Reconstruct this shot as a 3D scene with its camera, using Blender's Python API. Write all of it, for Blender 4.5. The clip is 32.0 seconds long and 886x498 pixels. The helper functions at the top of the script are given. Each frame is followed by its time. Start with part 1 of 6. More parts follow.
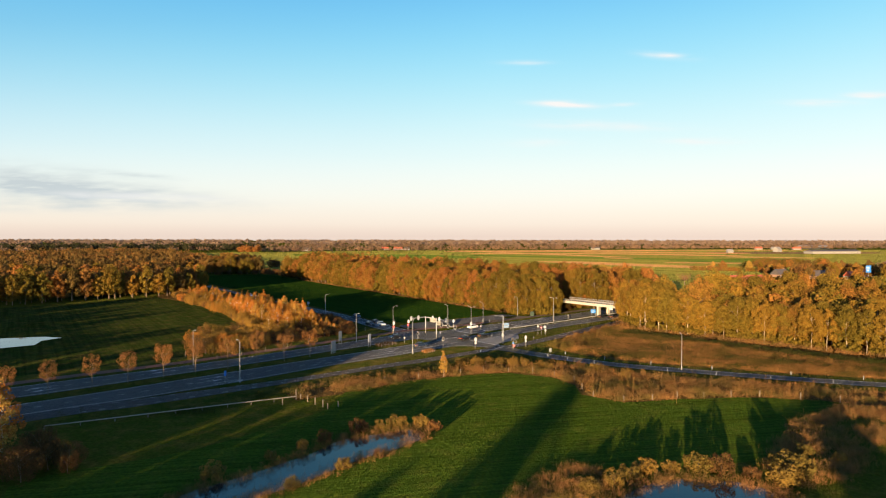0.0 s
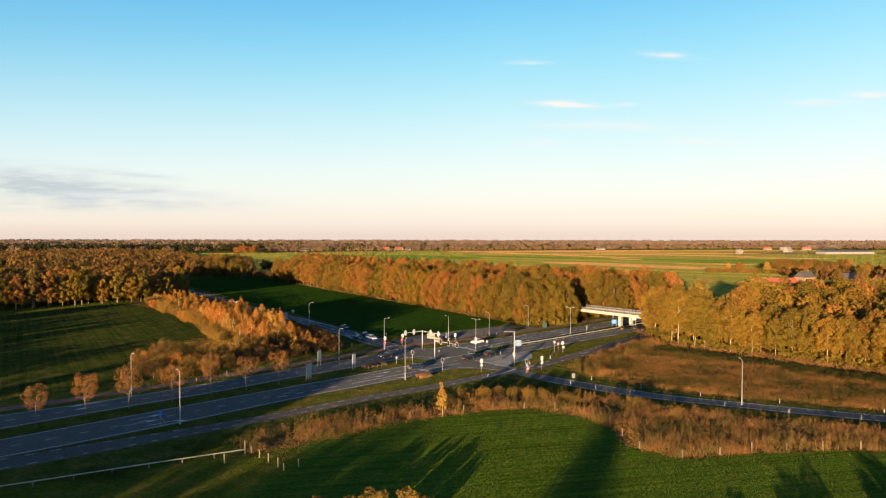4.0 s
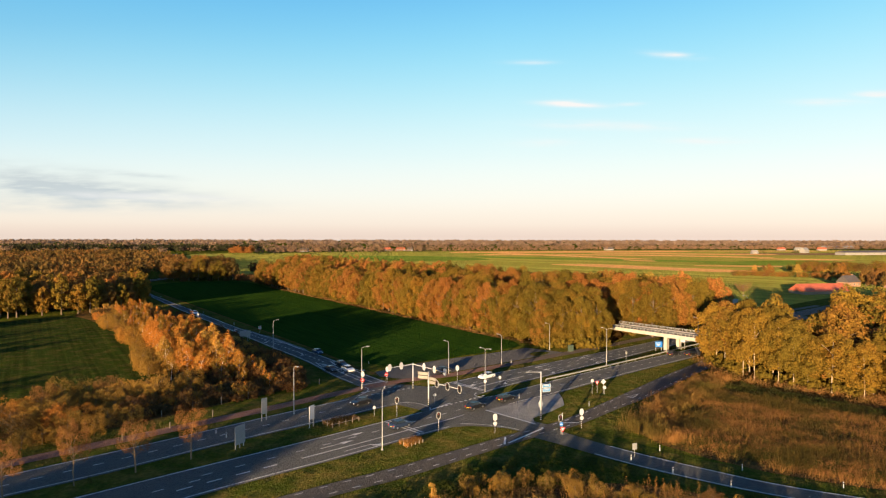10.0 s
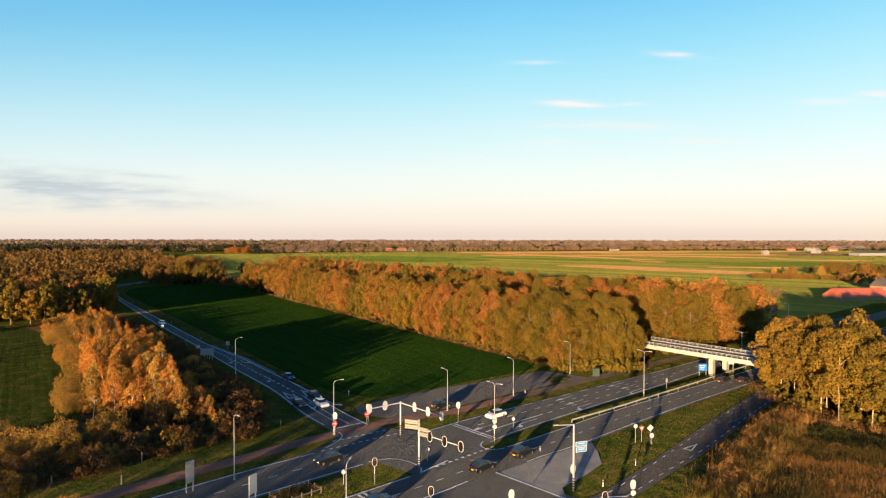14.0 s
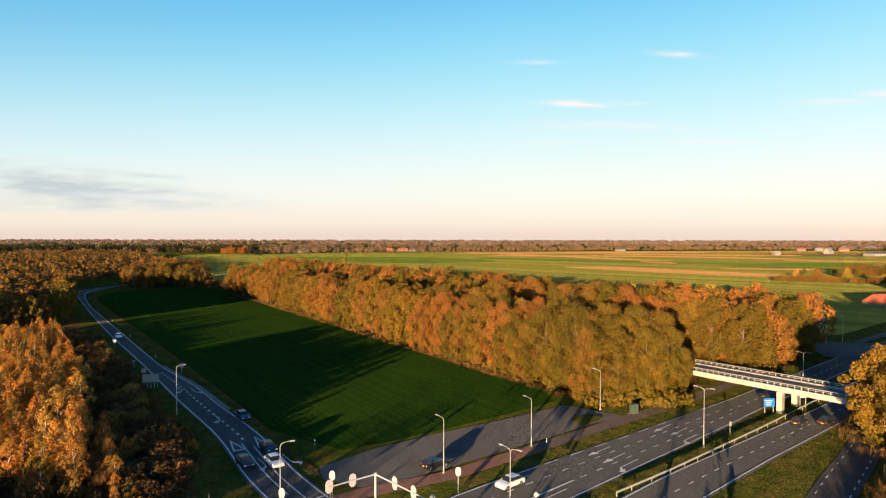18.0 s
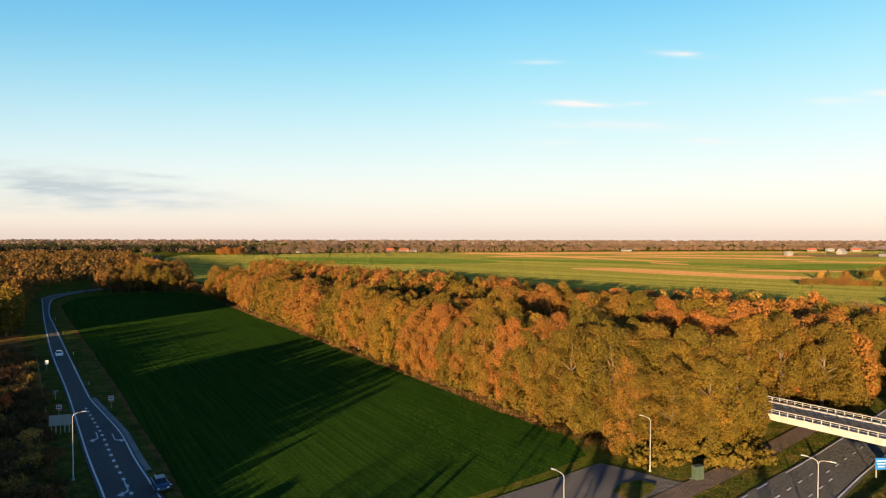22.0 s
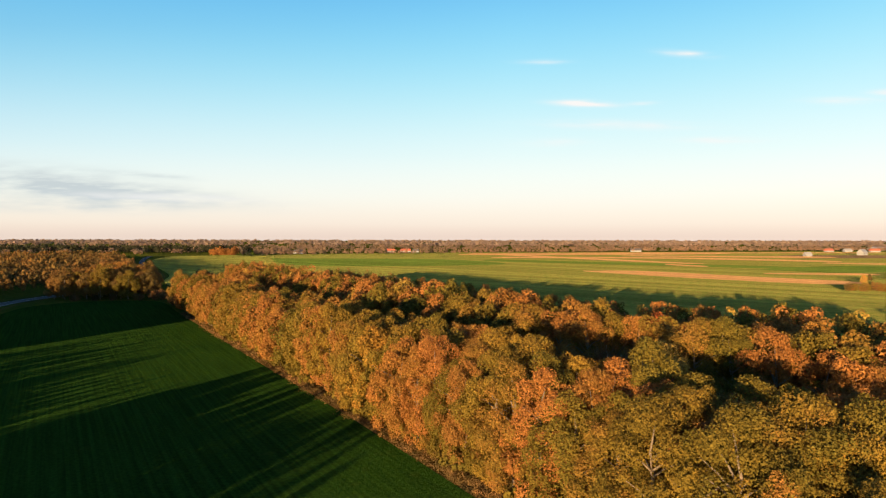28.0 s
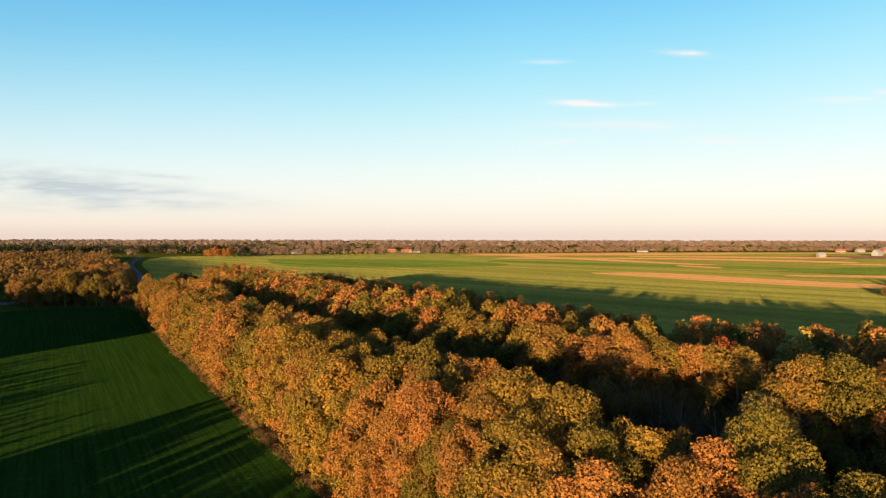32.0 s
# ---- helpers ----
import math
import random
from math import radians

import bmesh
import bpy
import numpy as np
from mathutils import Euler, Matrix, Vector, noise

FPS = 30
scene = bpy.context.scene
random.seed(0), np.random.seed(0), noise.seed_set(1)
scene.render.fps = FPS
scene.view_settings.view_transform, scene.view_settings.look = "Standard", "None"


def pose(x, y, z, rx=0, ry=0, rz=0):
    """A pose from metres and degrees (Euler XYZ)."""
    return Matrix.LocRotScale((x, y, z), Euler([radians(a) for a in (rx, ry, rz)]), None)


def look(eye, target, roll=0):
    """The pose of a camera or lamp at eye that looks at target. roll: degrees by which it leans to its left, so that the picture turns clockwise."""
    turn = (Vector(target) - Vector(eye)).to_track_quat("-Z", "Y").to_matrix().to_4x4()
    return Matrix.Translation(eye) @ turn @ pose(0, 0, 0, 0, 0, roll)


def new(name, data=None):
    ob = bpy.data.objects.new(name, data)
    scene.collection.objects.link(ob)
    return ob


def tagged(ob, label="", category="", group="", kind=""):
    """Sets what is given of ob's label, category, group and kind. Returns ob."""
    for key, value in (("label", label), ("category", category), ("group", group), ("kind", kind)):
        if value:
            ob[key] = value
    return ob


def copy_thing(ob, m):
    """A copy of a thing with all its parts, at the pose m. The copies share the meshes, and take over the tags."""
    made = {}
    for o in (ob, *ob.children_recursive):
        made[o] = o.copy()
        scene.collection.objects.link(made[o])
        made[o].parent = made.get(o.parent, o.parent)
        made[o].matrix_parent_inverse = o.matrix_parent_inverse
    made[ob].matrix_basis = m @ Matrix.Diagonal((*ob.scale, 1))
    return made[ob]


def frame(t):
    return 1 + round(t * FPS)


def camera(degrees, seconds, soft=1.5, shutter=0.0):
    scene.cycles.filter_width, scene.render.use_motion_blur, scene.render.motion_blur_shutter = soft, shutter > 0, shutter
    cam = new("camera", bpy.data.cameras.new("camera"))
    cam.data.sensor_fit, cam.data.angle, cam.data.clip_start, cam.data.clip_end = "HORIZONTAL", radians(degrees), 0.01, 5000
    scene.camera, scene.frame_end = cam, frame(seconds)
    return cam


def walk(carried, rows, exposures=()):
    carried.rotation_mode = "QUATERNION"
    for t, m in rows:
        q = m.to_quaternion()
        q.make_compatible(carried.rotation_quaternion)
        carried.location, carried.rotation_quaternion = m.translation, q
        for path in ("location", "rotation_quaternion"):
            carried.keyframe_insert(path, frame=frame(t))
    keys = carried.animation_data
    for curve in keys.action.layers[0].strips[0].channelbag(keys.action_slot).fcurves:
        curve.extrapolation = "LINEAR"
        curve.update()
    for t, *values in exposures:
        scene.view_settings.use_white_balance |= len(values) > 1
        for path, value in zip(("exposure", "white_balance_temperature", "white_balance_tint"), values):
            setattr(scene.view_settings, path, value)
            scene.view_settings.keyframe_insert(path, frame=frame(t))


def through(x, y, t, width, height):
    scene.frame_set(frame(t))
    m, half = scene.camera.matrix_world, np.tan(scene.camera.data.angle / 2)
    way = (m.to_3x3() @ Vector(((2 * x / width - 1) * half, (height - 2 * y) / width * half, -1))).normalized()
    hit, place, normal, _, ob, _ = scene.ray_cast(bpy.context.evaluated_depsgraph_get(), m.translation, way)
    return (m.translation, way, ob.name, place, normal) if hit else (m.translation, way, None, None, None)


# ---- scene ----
cam = camera(72.0, 32.0, soft=1.2)
rows = []
for i in range(33):
    k = i / 32
    rows.append((i, pose(6.18 * k - 0.46 * k * k, 261.36 * k - 1.81 * k * k, 35 + 0.4 * k,
                         90 - 1.161 - 0.004 * k, -0.07, math.degrees(0.0293 * k + 0.0033 * k * k))))
walk(cam, rows)

# ---- world, sun, exposure ----
SUN_ELEV, SUN_DIR = 4.2, 68.0          # height of the sun; way the shadows fall, degrees from +X
scene.view_settings.exposure = 1.5
world = bpy.data.worlds.new("evening_sky")
world.use_nodes = True
scene.world = world
wt = world.node_tree
wt.nodes.clear()


def wn(kind, **sets):
    nd = wt.nodes.new(kind)
    for key, value in sets.items():
        if key == "op":
            nd.operation = value
        elif key.startswith("i"):
            if hasattr(value, "is_output"):
                wt.links.new(value, nd.inputs[int(key[1:])])
            else:
                nd.inputs[int(key[1:])].default_value = value
    return nd


def wmath(op, a, b=0.0):
    return wn("ShaderNodeMath", op=op, i0=a, i1=b).outputs[0]


w_sky = wt.nodes.new("ShaderNodeTexSky")
w_sky.sky_type = "NISHITA"
w_sky.sun_disc = False
w_sky.sun_elevation = radians(SUN_ELEV)
w_sky.sun_rotation = radians(SUN_DIR + 22)
w_sky.air_density, w_sky.dust_density, w_sky.ozone_density = 1.0, 0.6, 2.0
w_co = wt.nodes.new("ShaderNodeTexCoord")
w_sep = wn("ShaderNodeSeparateXYZ", i0=w_co.outputs["Generated"])
w_ramp = wt.nodes.new("ShaderNodeValToRGB")
wt.links.new(w_sep.outputs[2], w_ramp.inputs[0])
w_ramp.color_ramp.interpolation = "B_SPLINE"
stops = [(0.0, (0.84, 0.68, 0.60)), (0.02, (0.95, 0.82, 0.72)), (0.065, (0.99, 0.96, 0.89)), (0.13, (0.84, 0.965, 0.95)),
         (0.22, (0.50, 0.865, 0.955)), (0.31, (0.25, 0.70, 0.945)), (0.40, (0.125, 0.50, 0.90)), (0.54, (0.02, 0.15, 0.54)), (0.80, (0.006, 0.072, 0.35))]
el = w_ramp.color_ramp.elements
while len(el) < len(stops):
    el.new(0.5)
for e, (p, c) in zip(el, stops):
    e.position, e.color = p, (*c, 1)
w_mix = wt.nodes.new("ShaderNodeMix")
w_mix.data_type = "RGBA"
w_mix.inputs["Factor"].default_value = 0.05
wt.links.new(w_ramp.outputs[0], w_mix.inputs["A"])
wt.links.new(w_sky.outputs[0], w_mix.inputs["B"])
# thin evening clouds: along u (sideways) and v (up), each with its spread, slope and strength
w_y = wmath("MAXIMUM", w_sep.outputs[1], 0.05)
w_u = wmath("DIVIDE", w_sep.outputs[0], w_y)
w_v = wmath("DIVIDE", w_sep.outputs[2], w_y)
w_str = wn("ShaderNodeCombineXYZ", i0=wmath("MULTIPLY", w_u, 14.0), i1=wmath("MULTIPLY", w_v, 90.0))
w_noise = wt.nodes.new("ShaderNodeTexNoise")
w_noise.inputs["Scale"].default_value, w_noise.inputs["Detail"].default_value = 1.0, 5.0
wt.links.new(w_str.outputs[0], w_noise.inputs["Vector"])
w_wisp = wmath("MULTIPLY", wmath("SUBTRACT", w_noise.outputs[0], 0.22), 3.4)


def cloud_mask(rows_):
    total = None
    for u0, v0, su, sv, slope, power in rows_:
        du = wmath("SUBTRACT", w_u, u0)
        dv = wmath("SUBTRACT", wmath("SUBTRACT", w_v, v0), wmath("MULTIPLY", du, slope))
        q = wmath("ADD", wmath("POWER", wmath("ABSOLUTE", wmath("DIVIDE", du, su)), 2.0), wmath("POWER", wmath("ABSOLUTE", wmath("DIVIDE", dv, sv)), 2.0))
        m = wmath("MULTIPLY", wmath("POWER", 2.718, wmath("MULTIPLY", q, -1.0)), power)
        total = m if total is None else wmath("ADD", total, m)
    m = wn("ShaderNodeMath", op="MULTIPLY", i0=total, i1=w_wisp)
    m.use_clamp = True
    return m.outputs[0]


bright = cloud_mask([(0.200, 0.216, 0.045, 0.0050, -0.05, 1.0), (0.295, 0.216, 0.022, 0.003, 0, 0.5), (0.135, 0.284, 0.035, 0.0035, 0, 0.45),
                     (0.365, 0.295, 0.035, 0.005, -0.08, 0.6), (0.700, 0.232, 0.035, 0.005, 0, 0.8), (0.615, 0.219, 0.05, 0.005, 0, 0.6),
                     (0.26, 0.181, 0.11, 0.007, -0.02, 0.45), (0.42, 0.156, 0.06, 0.005, 0, 0.45), (0.15, 0.153, 0.05, 0.006, 0, 0.3), (-0.50, 0.065, 0.12, 0.006, -0.03, 0.6)])
grey = cloud_mask([(-0.68, 0.088, 0.19, 0.024, -0.10, 0.80), (-0.55, 0.068, 0.19, 0.013, -0.06, 0.55), (-0.52, 0.102, 0.07, 0.004, -0.08, 0.5), (-0.70, 0.050, 0.20, 0.010, -0.02, 0.3)])
w_side = wt.nodes.new("ShaderNodeValToRGB")
wt.links.new(wmath("ADD", wmath("MULTIPLY", w_u, 0.6), 0.5), w_side.inputs[0])
w_side.color_ramp.elements[0].color, w_side.color_ramp.elements[1].color = (0.62, 0.76, 0.87, 1), (1, 1, 1, 1)
w_side.color_ramp.elements[0].position, w_side.color_ramp.elements[1].position = 0.05, 0.55
w_tint = wt.nodes.new("ShaderNodeMix")
w_tint.data_type, w_tint.blend_type = "RGBA", "MULTIPLY"
wt.links.new(wn("ShaderNodeMapRange", i0=w_v, i1=0.02, i2=0.35, i3=0.1, i4=1.0).outputs[0], w_tint.inputs["Factor"])
wt.links.new(w_mix.outputs["Result"], w_tint.inputs["A"])
wt.links.new(w_side.outputs[0], w_tint.inputs["B"])
w_c1 = wt.nodes.new("ShaderNodeMix")
w_c1.data_type = "RGBA"
wt.links.new(grey, w_c1.inputs["Factor"])
wt.links.new(w_tint.outputs["Result"], w_c1.inputs["A"])
w_c1.inputs["B"].default_value = (0.60, 0.67, 0.69, 1)
w_c2 = wt.nodes.new("ShaderNodeMix")
w_c2.data_type = "RGBA"
wt.links.new(bright, w_c2.inputs["Factor"])
wt.links.new(w_c1.outputs["Result"], w_c2.inputs["A"])
w_c2.inputs["B"].default_value = (0.97, 0.95, 0.93, 1)
w_bg = wt.nodes.new("ShaderNodeBackground")
w_bg.inputs["Strength"].default_value = 0.350
wt.links.new(w_c2.outputs["Result"], w_bg.inputs["Color"])
w_out = wt.nodes.new("ShaderNodeOutputWorld")
wt.links.new(w_bg.outputs[0], w_out.inputs["Surface"])

sun = new("sun", bpy.data.lights.new("sun", "SUN"))
sun.data.energy, sun.data.angle, sun.data.color = 5.0, radians(0.6), (1.0, 0.70, 0.37)
way = Vector((math.cos(radians(SUN_DIR)) * math.cos(radians(SUN_ELEV)), math.sin(radians(SUN_DIR)) * math.cos(radians(SUN_ELEV)), -math.sin(radians(SUN_ELEV))))
sun.matrix_world = look((0, 0, 300), Vector((0, 0, 300)) + way)


# ---- materials ----
class Mat:
    """A node material, built up step by step."""

    def __init__(self, name, rough=0.8, metal=0.0, spec=0.3):
        self.m = bpy.data.materials.new(name)
        self.m.use_nodes = True
        self.t = self.m.node_tree
        self.b = self.t.nodes["Principled BSDF"]
        self.b.inputs["Roughness"].default_value = rough
        self.b.inputs["Metallic"].default_value = metal
        self.b.inputs["Specular IOR Level"].default_value = spec
        self.co = self.t.nodes.new("ShaderNodeTexCoord")

    def link(self, a, b):
        self.t.links.new(a, b)

    def noise(self, scale, detail=4, coord="Object", stretch=None, rough=0.55):
        n = self.t.nodes.new("ShaderNodeTexNoise")
        n.inputs["Scale"].default_value, n.inputs["Detail"].default_value, n.inputs["Roughness"].default_value = scale, detail, rough
        src = self.co.outputs[coord]
        if stretch:
            mp = self.t.nodes.new("ShaderNodeMapping")
            mp.vector_type = "TEXTURE"
            mp.inputs["Scale"].default_value = [1 / k for k in stretch[:3]]
            if len(stretch) > 3:
                mp.inputs["Rotation"].default_value = (0, 0, radians(stretch[3]))
            self.link(src, mp.inputs["Vector"])
            src = mp.outputs[0]
        self.link(src, n.inputs["Vector"])
        return n.outputs["Fac"]

    def ramp(self, fac, stops):
        r = self.t.nodes.new("ShaderNodeValToRGB")
        e = r.color_ramp.elements
        while len(e) < len(stops):
            e.new(0.5)
        for el_, (p, c) in zip(e, stops):
            el_.position, el_.color = p, (*c, 1) if len(c) == 3 else c
        self.link(fac, r.inputs[0])
        return r.outputs[0]

    def mix(self, fac, a, b, mode="MIX"):
        x = self.t.nodes.new("ShaderNodeMix")
        x.data_type, x.blend_type = "RGBA", mode
        for sock, v in ((x.inputs["Factor"], fac), (x.inputs["A"], a), (x.inputs["B"], b)):
            if hasattr(v, "is_output"):
                self.link(v, sock)
            else:
                sock.default_value = (*v, 1) if isinstance(v, tuple) else v
        return x.outputs["Result"]

    def math(self, op, a, b=0.0):
        x = self.t.nodes.new("ShaderNodeMath")
        x.operation = op
        for sock, v in ((x.inputs[0], a), (x.inputs[1], b)):
            if hasattr(v, "is_output"):
                self.link(v, sock)
            else:
                sock.default_value = v
        return x.outputs[0]

    def object_random(self):
        return self.t.nodes.new("ShaderNodeObjectInfo").outputs["Random"]

    def island_random(self):
        return self.t.nodes.new("ShaderNodeNewGeometry").outputs["Random Per Island"]

    def color(self, c):
        if hasattr(c, "is_output"):
            self.link(c, self.b.inputs["Base Color"])
        else:
            self.b.inputs["Base Color"].default_value = (*c, 1)
        return self

    def bump(self, h, strength=0.4, distance=0.1):
        bp = self.t.nodes.new("ShaderNodeBump")
        bp.inputs["Strength"].default_value, bp.inputs["Distance"].default_value = strength, distance
        self.link(h, bp.inputs["Height"])
        self.link(bp.outputs[0], self.b.inputs["Normal"])
        return self

    def blades(self, scale, lean, detail=2):
        """Upright blades: the surface normal leans every way from blade to blade."""
        n = self.t.nodes.new("ShaderNodeTexNoise")
        n.inputs["Scale"].default_value, n.inputs["Detail"].default_value = scale, detail
        self.m.cycles.use_bump_map_correction = False
        self.link(self.co.outputs["Object"], n.inputs["Vector"])
        prev = n.outputs["Color"]
        for op, v in (("SUBTRACT", (0.5, 0.5, 0.5)), ("MULTIPLY", (lean, lean, 0.0)), ("ADD", (0, 0, 1)), ("NORMALIZE", None)):
            x = self.t.nodes.new("ShaderNodeVectorMath")
            x.operation = op
            self.link(prev, x.inputs[0])
            if v:
                x.inputs[1].default_value = v
            prev = x.outputs[0]
        self.link(prev, self.b.inputs["Normal"])
        return self

    def roughness(self, r):
        self.link(r, self.b.inputs["Roughness"])
        return self


def simple(name, c, rough=0.6, metal=0.0, vary=0.25, scale=3.0, spec=0.4):
    m = Mat(name, rough, metal, spec)
    n = m.noise(scale, 5)
    m.color(m.ramp(n, [(0.3, tuple(v * (1 - vary) for v in c)), (0.7, tuple(min(1, v * (1 + vary)) for v in c))]))
    return m.m


def leaf_material(name, colours, patch=0.35, through=0.16, value=0.23, tree=0.62, spread=0.9):
    """Autumn leaves: one tone per tree, patches within the crown, and a spread from leaf to leaf."""
    m = Mat(name, 0.8, 0, 0.04)
    colours = [(p, (r, g * 0.90, b * 0.80)) for p, (r, g, b) in colours]
    n = m.noise(patch, 3)
    k = m.math("ADD", m.math("MULTIPLY", m.object_random(), tree), m.math("MULTIPLY", m.math("SUBTRACT", n, 0.32), spread))
    base = m.ramp(k, colours)
    v = m.math("ADD", m.math("MULTIPLY", m.island_random(), 2 * value), 0.80 - value)
    comb = m.t.nodes.new("ShaderNodeCombineColor")
    for i in range(3):
        m.link(v, comb.inputs[i])
    col = m.mix(1.0, base, comb.outputs[0], "MULTIPLY")
    m.color(col)
    tr = m.t.nodes.new("ShaderNodeBsdfTranslucent")
    m.link(col, tr.inputs["Color"])
    mx = m.t.nodes.new("ShaderNodeMixShader")
    mx.inputs[0].default_value = through
    m.link(m.b.outputs[0], mx.inputs[1])
    m.link(tr.outputs[0], mx.inputs[2])
    m.link(mx.outputs[0], m.t.nodes["Material Output"].inputs["Surface"])
    return m.m


OAK = leaf_material("oak_leaves", [(0.05, (0.125, 0.105, 0.020)), (0.42, (0.20, 0.140, 0.026)), (0.66, (0.28, 0.152, 0.036)), (0.88, (0.355, 0.158, 0.042)), (1.0, (0.38, 0.205, 0.056))])
OAK_GREEN = leaf_material("green_oak_leaves", [(0.0, (0.115, 0.105, 0.020)), (0.4, (0.20, 0.148, 0.027)), (0.7, (0.29, 0.180, 0.032)), (1.0, (0.37, 0.185, 0.034))])
OAK_ORANGE = leaf_material("orange_oak_leaves", [(0.0, (0.23, 0.135, 0.036)), (0.5, (0.33, 0.145, 0.040)), (1.0, (0.40, 0.18, 0.052))])
OAK_GOLD = leaf_material("gold_leaves", [(0.0, (0.34, 0.225, 0.045)), (1.0, (0.48, 0.32, 0.075))])
OAK_RED = leaf_material("red_leaves", [(0.0, (0.40, 0.11, 0.030)), (1.0, (0.50, 0.17, 0.045))])
BIRCH = leaf_material("birch_leaves", [(0.0, (0.17, 0.125, 0.034)), (0.25, (0.29, 0.175, 0.038)), (0.5, (0.46, 0.215, 0.042)), (0.75, (0.54, 0.215, 0.046)), (1.0, (0.50, 0.33, 0.08))], 0.3, tree=0.9, spread=0.7)
THICKET = leaf_material("thicket_leaves", [(0.0, (0.065, 0.052, 0.022)), (0.5, (0.15, 0.085, 0.034)), (1.0, (0.26, 0.13, 0.046))])
WOOD_MIX = leaf_material("woodland_leaves", [(0.0, (0.095, 0.080, 0.028)), (0.35, (0.165, 0.110, 0.036)), (0.6, (0.25, 0.135, 0.042)), (0.85, (0.33, 0.165, 0.052)), (1.0, (0.37, 0.235, 0.10))], 0.05, value=0.16, tree=0.42, spread=1.5)
# haze put into the colour: far crowns greyer, horizon crowns paler still
FAR_HAZE_MIX = leaf_material("haze_toned_leaves", [(0.15, (0.17, 0.128, 0.096)), (0.40, (0.23, 0.165, 0.118)), (0.65, (0.31, 0.200, 0.130)), (0.9, (0.19, 0.148, 0.104))], 0.012, value=0.12, tree=0.42, spread=1.5)
HORIZON_HAZE_MIX = leaf_material("haze_toned_crowns", [(0.15, (0.25, 0.195, 0.165)), (0.5, (0.32, 0.235, 0.190)), (0.9, (0.27, 0.215, 0.175))], 0.006, value=0.08)
DARK_CROWNS = leaf_material("dark_green_crowns", [(0.0, (0.030, 0.040, 0.022)), (1.0, (0.060, 0.062, 0.034))], 0.02)
WILLOW = leaf_material("willow_leaves", [(0.0, (0.12, 0.105, 0.028)), (0.5, (0.24, 0.165, 0.042)), (1.0, (0.32, 0.19, 0.045))], 0.6)
REED = leaf_material("reed_stems", [(0.0, (0.13, 0.108, 0.040)), (0.3, (0.23, 0.148, 0.058)), (0.5, (0.36, 0.195, 0.074)), (0.75, (0.22, 0.156, 0.053)), (1.0, (0.13, 0.125, 0.033))], 0.13, tree=0.42, spread=1.5)
HEATH = leaf_material("dry_heath_stems", [(0.1, (0.085, 0.090, 0.022)), (0.35, (0.17, 0.125, 0.036)), (0.55, (0.38, 0.20, 0.068)), (0.72, (0.23, 0.150, 0.045)), (0.95, (0.09, 0.10, 0.024))], 0.055, tree=0.42, spread=1.5)
SAPLING = leaf_material("sapling_leaves", [(0.0, (0.13, 0.115, 0.040)), (0.4, (0.24, 0.16, 0.055)), (0.7, (0.38, 0.19, 0.060)), (1.0, (0.16, 0.14, 0.04))], 0.09, spread=1.6)
SEDGE = leaf_material("sedge_blades", [(0.0, (0.036, 0.056, 0.013)), (0.6, (0.075, 0.092, 0.020)), (1.0, (0.17, 0.14, 0.04))], 0.2, spread=1.5)
HEATH_GREEN = leaf_material("olive_heath_stems", [(0.1, (0.060, 0.070, 0.020)), (0.5, (0.12, 0.105, 0.032)), (0.8, (0.20, 0.140, 0.045)), (1.0, (0.07, 0.085, 0.022))], 0.08, tree=0.42, spread=1.5)
OLIVE = leaf_material("olive_gold_leaves", [(0.0, (0.16, 0.120, 0.032)), (0.5, (0.31, 0.192, 0.044)), (1.0, (0.46, 0.255, 0.052))], 0.25)
SPARSE = leaf_material("thinning_oak_leaves", [(0.0, (0.20, 0.110, 0.048)), (0.6, (0.29, 0.145, 0.052)), (1.0, (0.42, 0.19, 0.05))], 0.5)
TWIG = leaf_material("bare_twigs", [(0.0, (0.22, 0.13, 0.07)), (1.0, (0.36, 0.20, 0.09))])
TUFT = leaf_material("verge_grass", [(0.0, (0.045, 0.066, 0.012)), (0.5, (0.082, 0.092, 0.018)), (1.0, (0.19, 0.14, 0.042))], 0.25)

BARK = simple("oak_bark", (0.16, 0.115, 0.075), 0.9, vary=0.4, scale=6)
PALE_BARK = simple("pale_bark", (0.38, 0.29, 0.20), 0.85, vary=0.35, scale=3)
WHITE_BARK = simple("birch_bark", (0.62, 0.52, 0.42), 0.8, vary=0.35, scale=3)
STEEL = simple("galvanised_steel", (0.40, 0.39, 0.37), 0.55, 0.3, 0.12, 5)
LAMP_GREY = simple("lamp_housing", (0.42, 0.42, 0.42), 0.4, 0.2, 0.1, 8)
CREAM = simple("cream_paint", (0.37, 0.38, 0.41), 0.6, 0, 0.1, 4)
WHITE = simple("white_paint", (0.48, 0.50, 0.53), 0.55, 0, 0.08, 4)
BLACK = simple("black_plastic", (0.012, 0.012, 0.013), 0.6, 0, 0.2, 6, 0.1)
RED = simple("red_sign_film", (0.55, 0.03, 0.03), 0.4, 0, 0.08, 4)
BLUE = simple("blue_sign_film", (0.02, 0.16, 0.52), 0.4, 0, 0.08, 4)
PALE_BLUE = simple("pale_blue_film", (0.07, 0.22, 0.46), 0.4, 0, 0.12, 3)
YELLOW = simple("yellow_sign_film", (0.80, 0.55, 0.03), 0.4, 0, 0.08, 4)
GREY = simple("grey_sign_back", (0.27, 0.27, 0.265), 0.55, 0.2, 0.14, 4)
DULL = simple("dull_panel_back", (0.19, 0.175, 0.155), 0.6, 0, 0.2, 4)
CONCRETE = simple("bridge_concrete", (0.40, 0.36, 0.32), 0.85, 0, 0.2, 0.8)
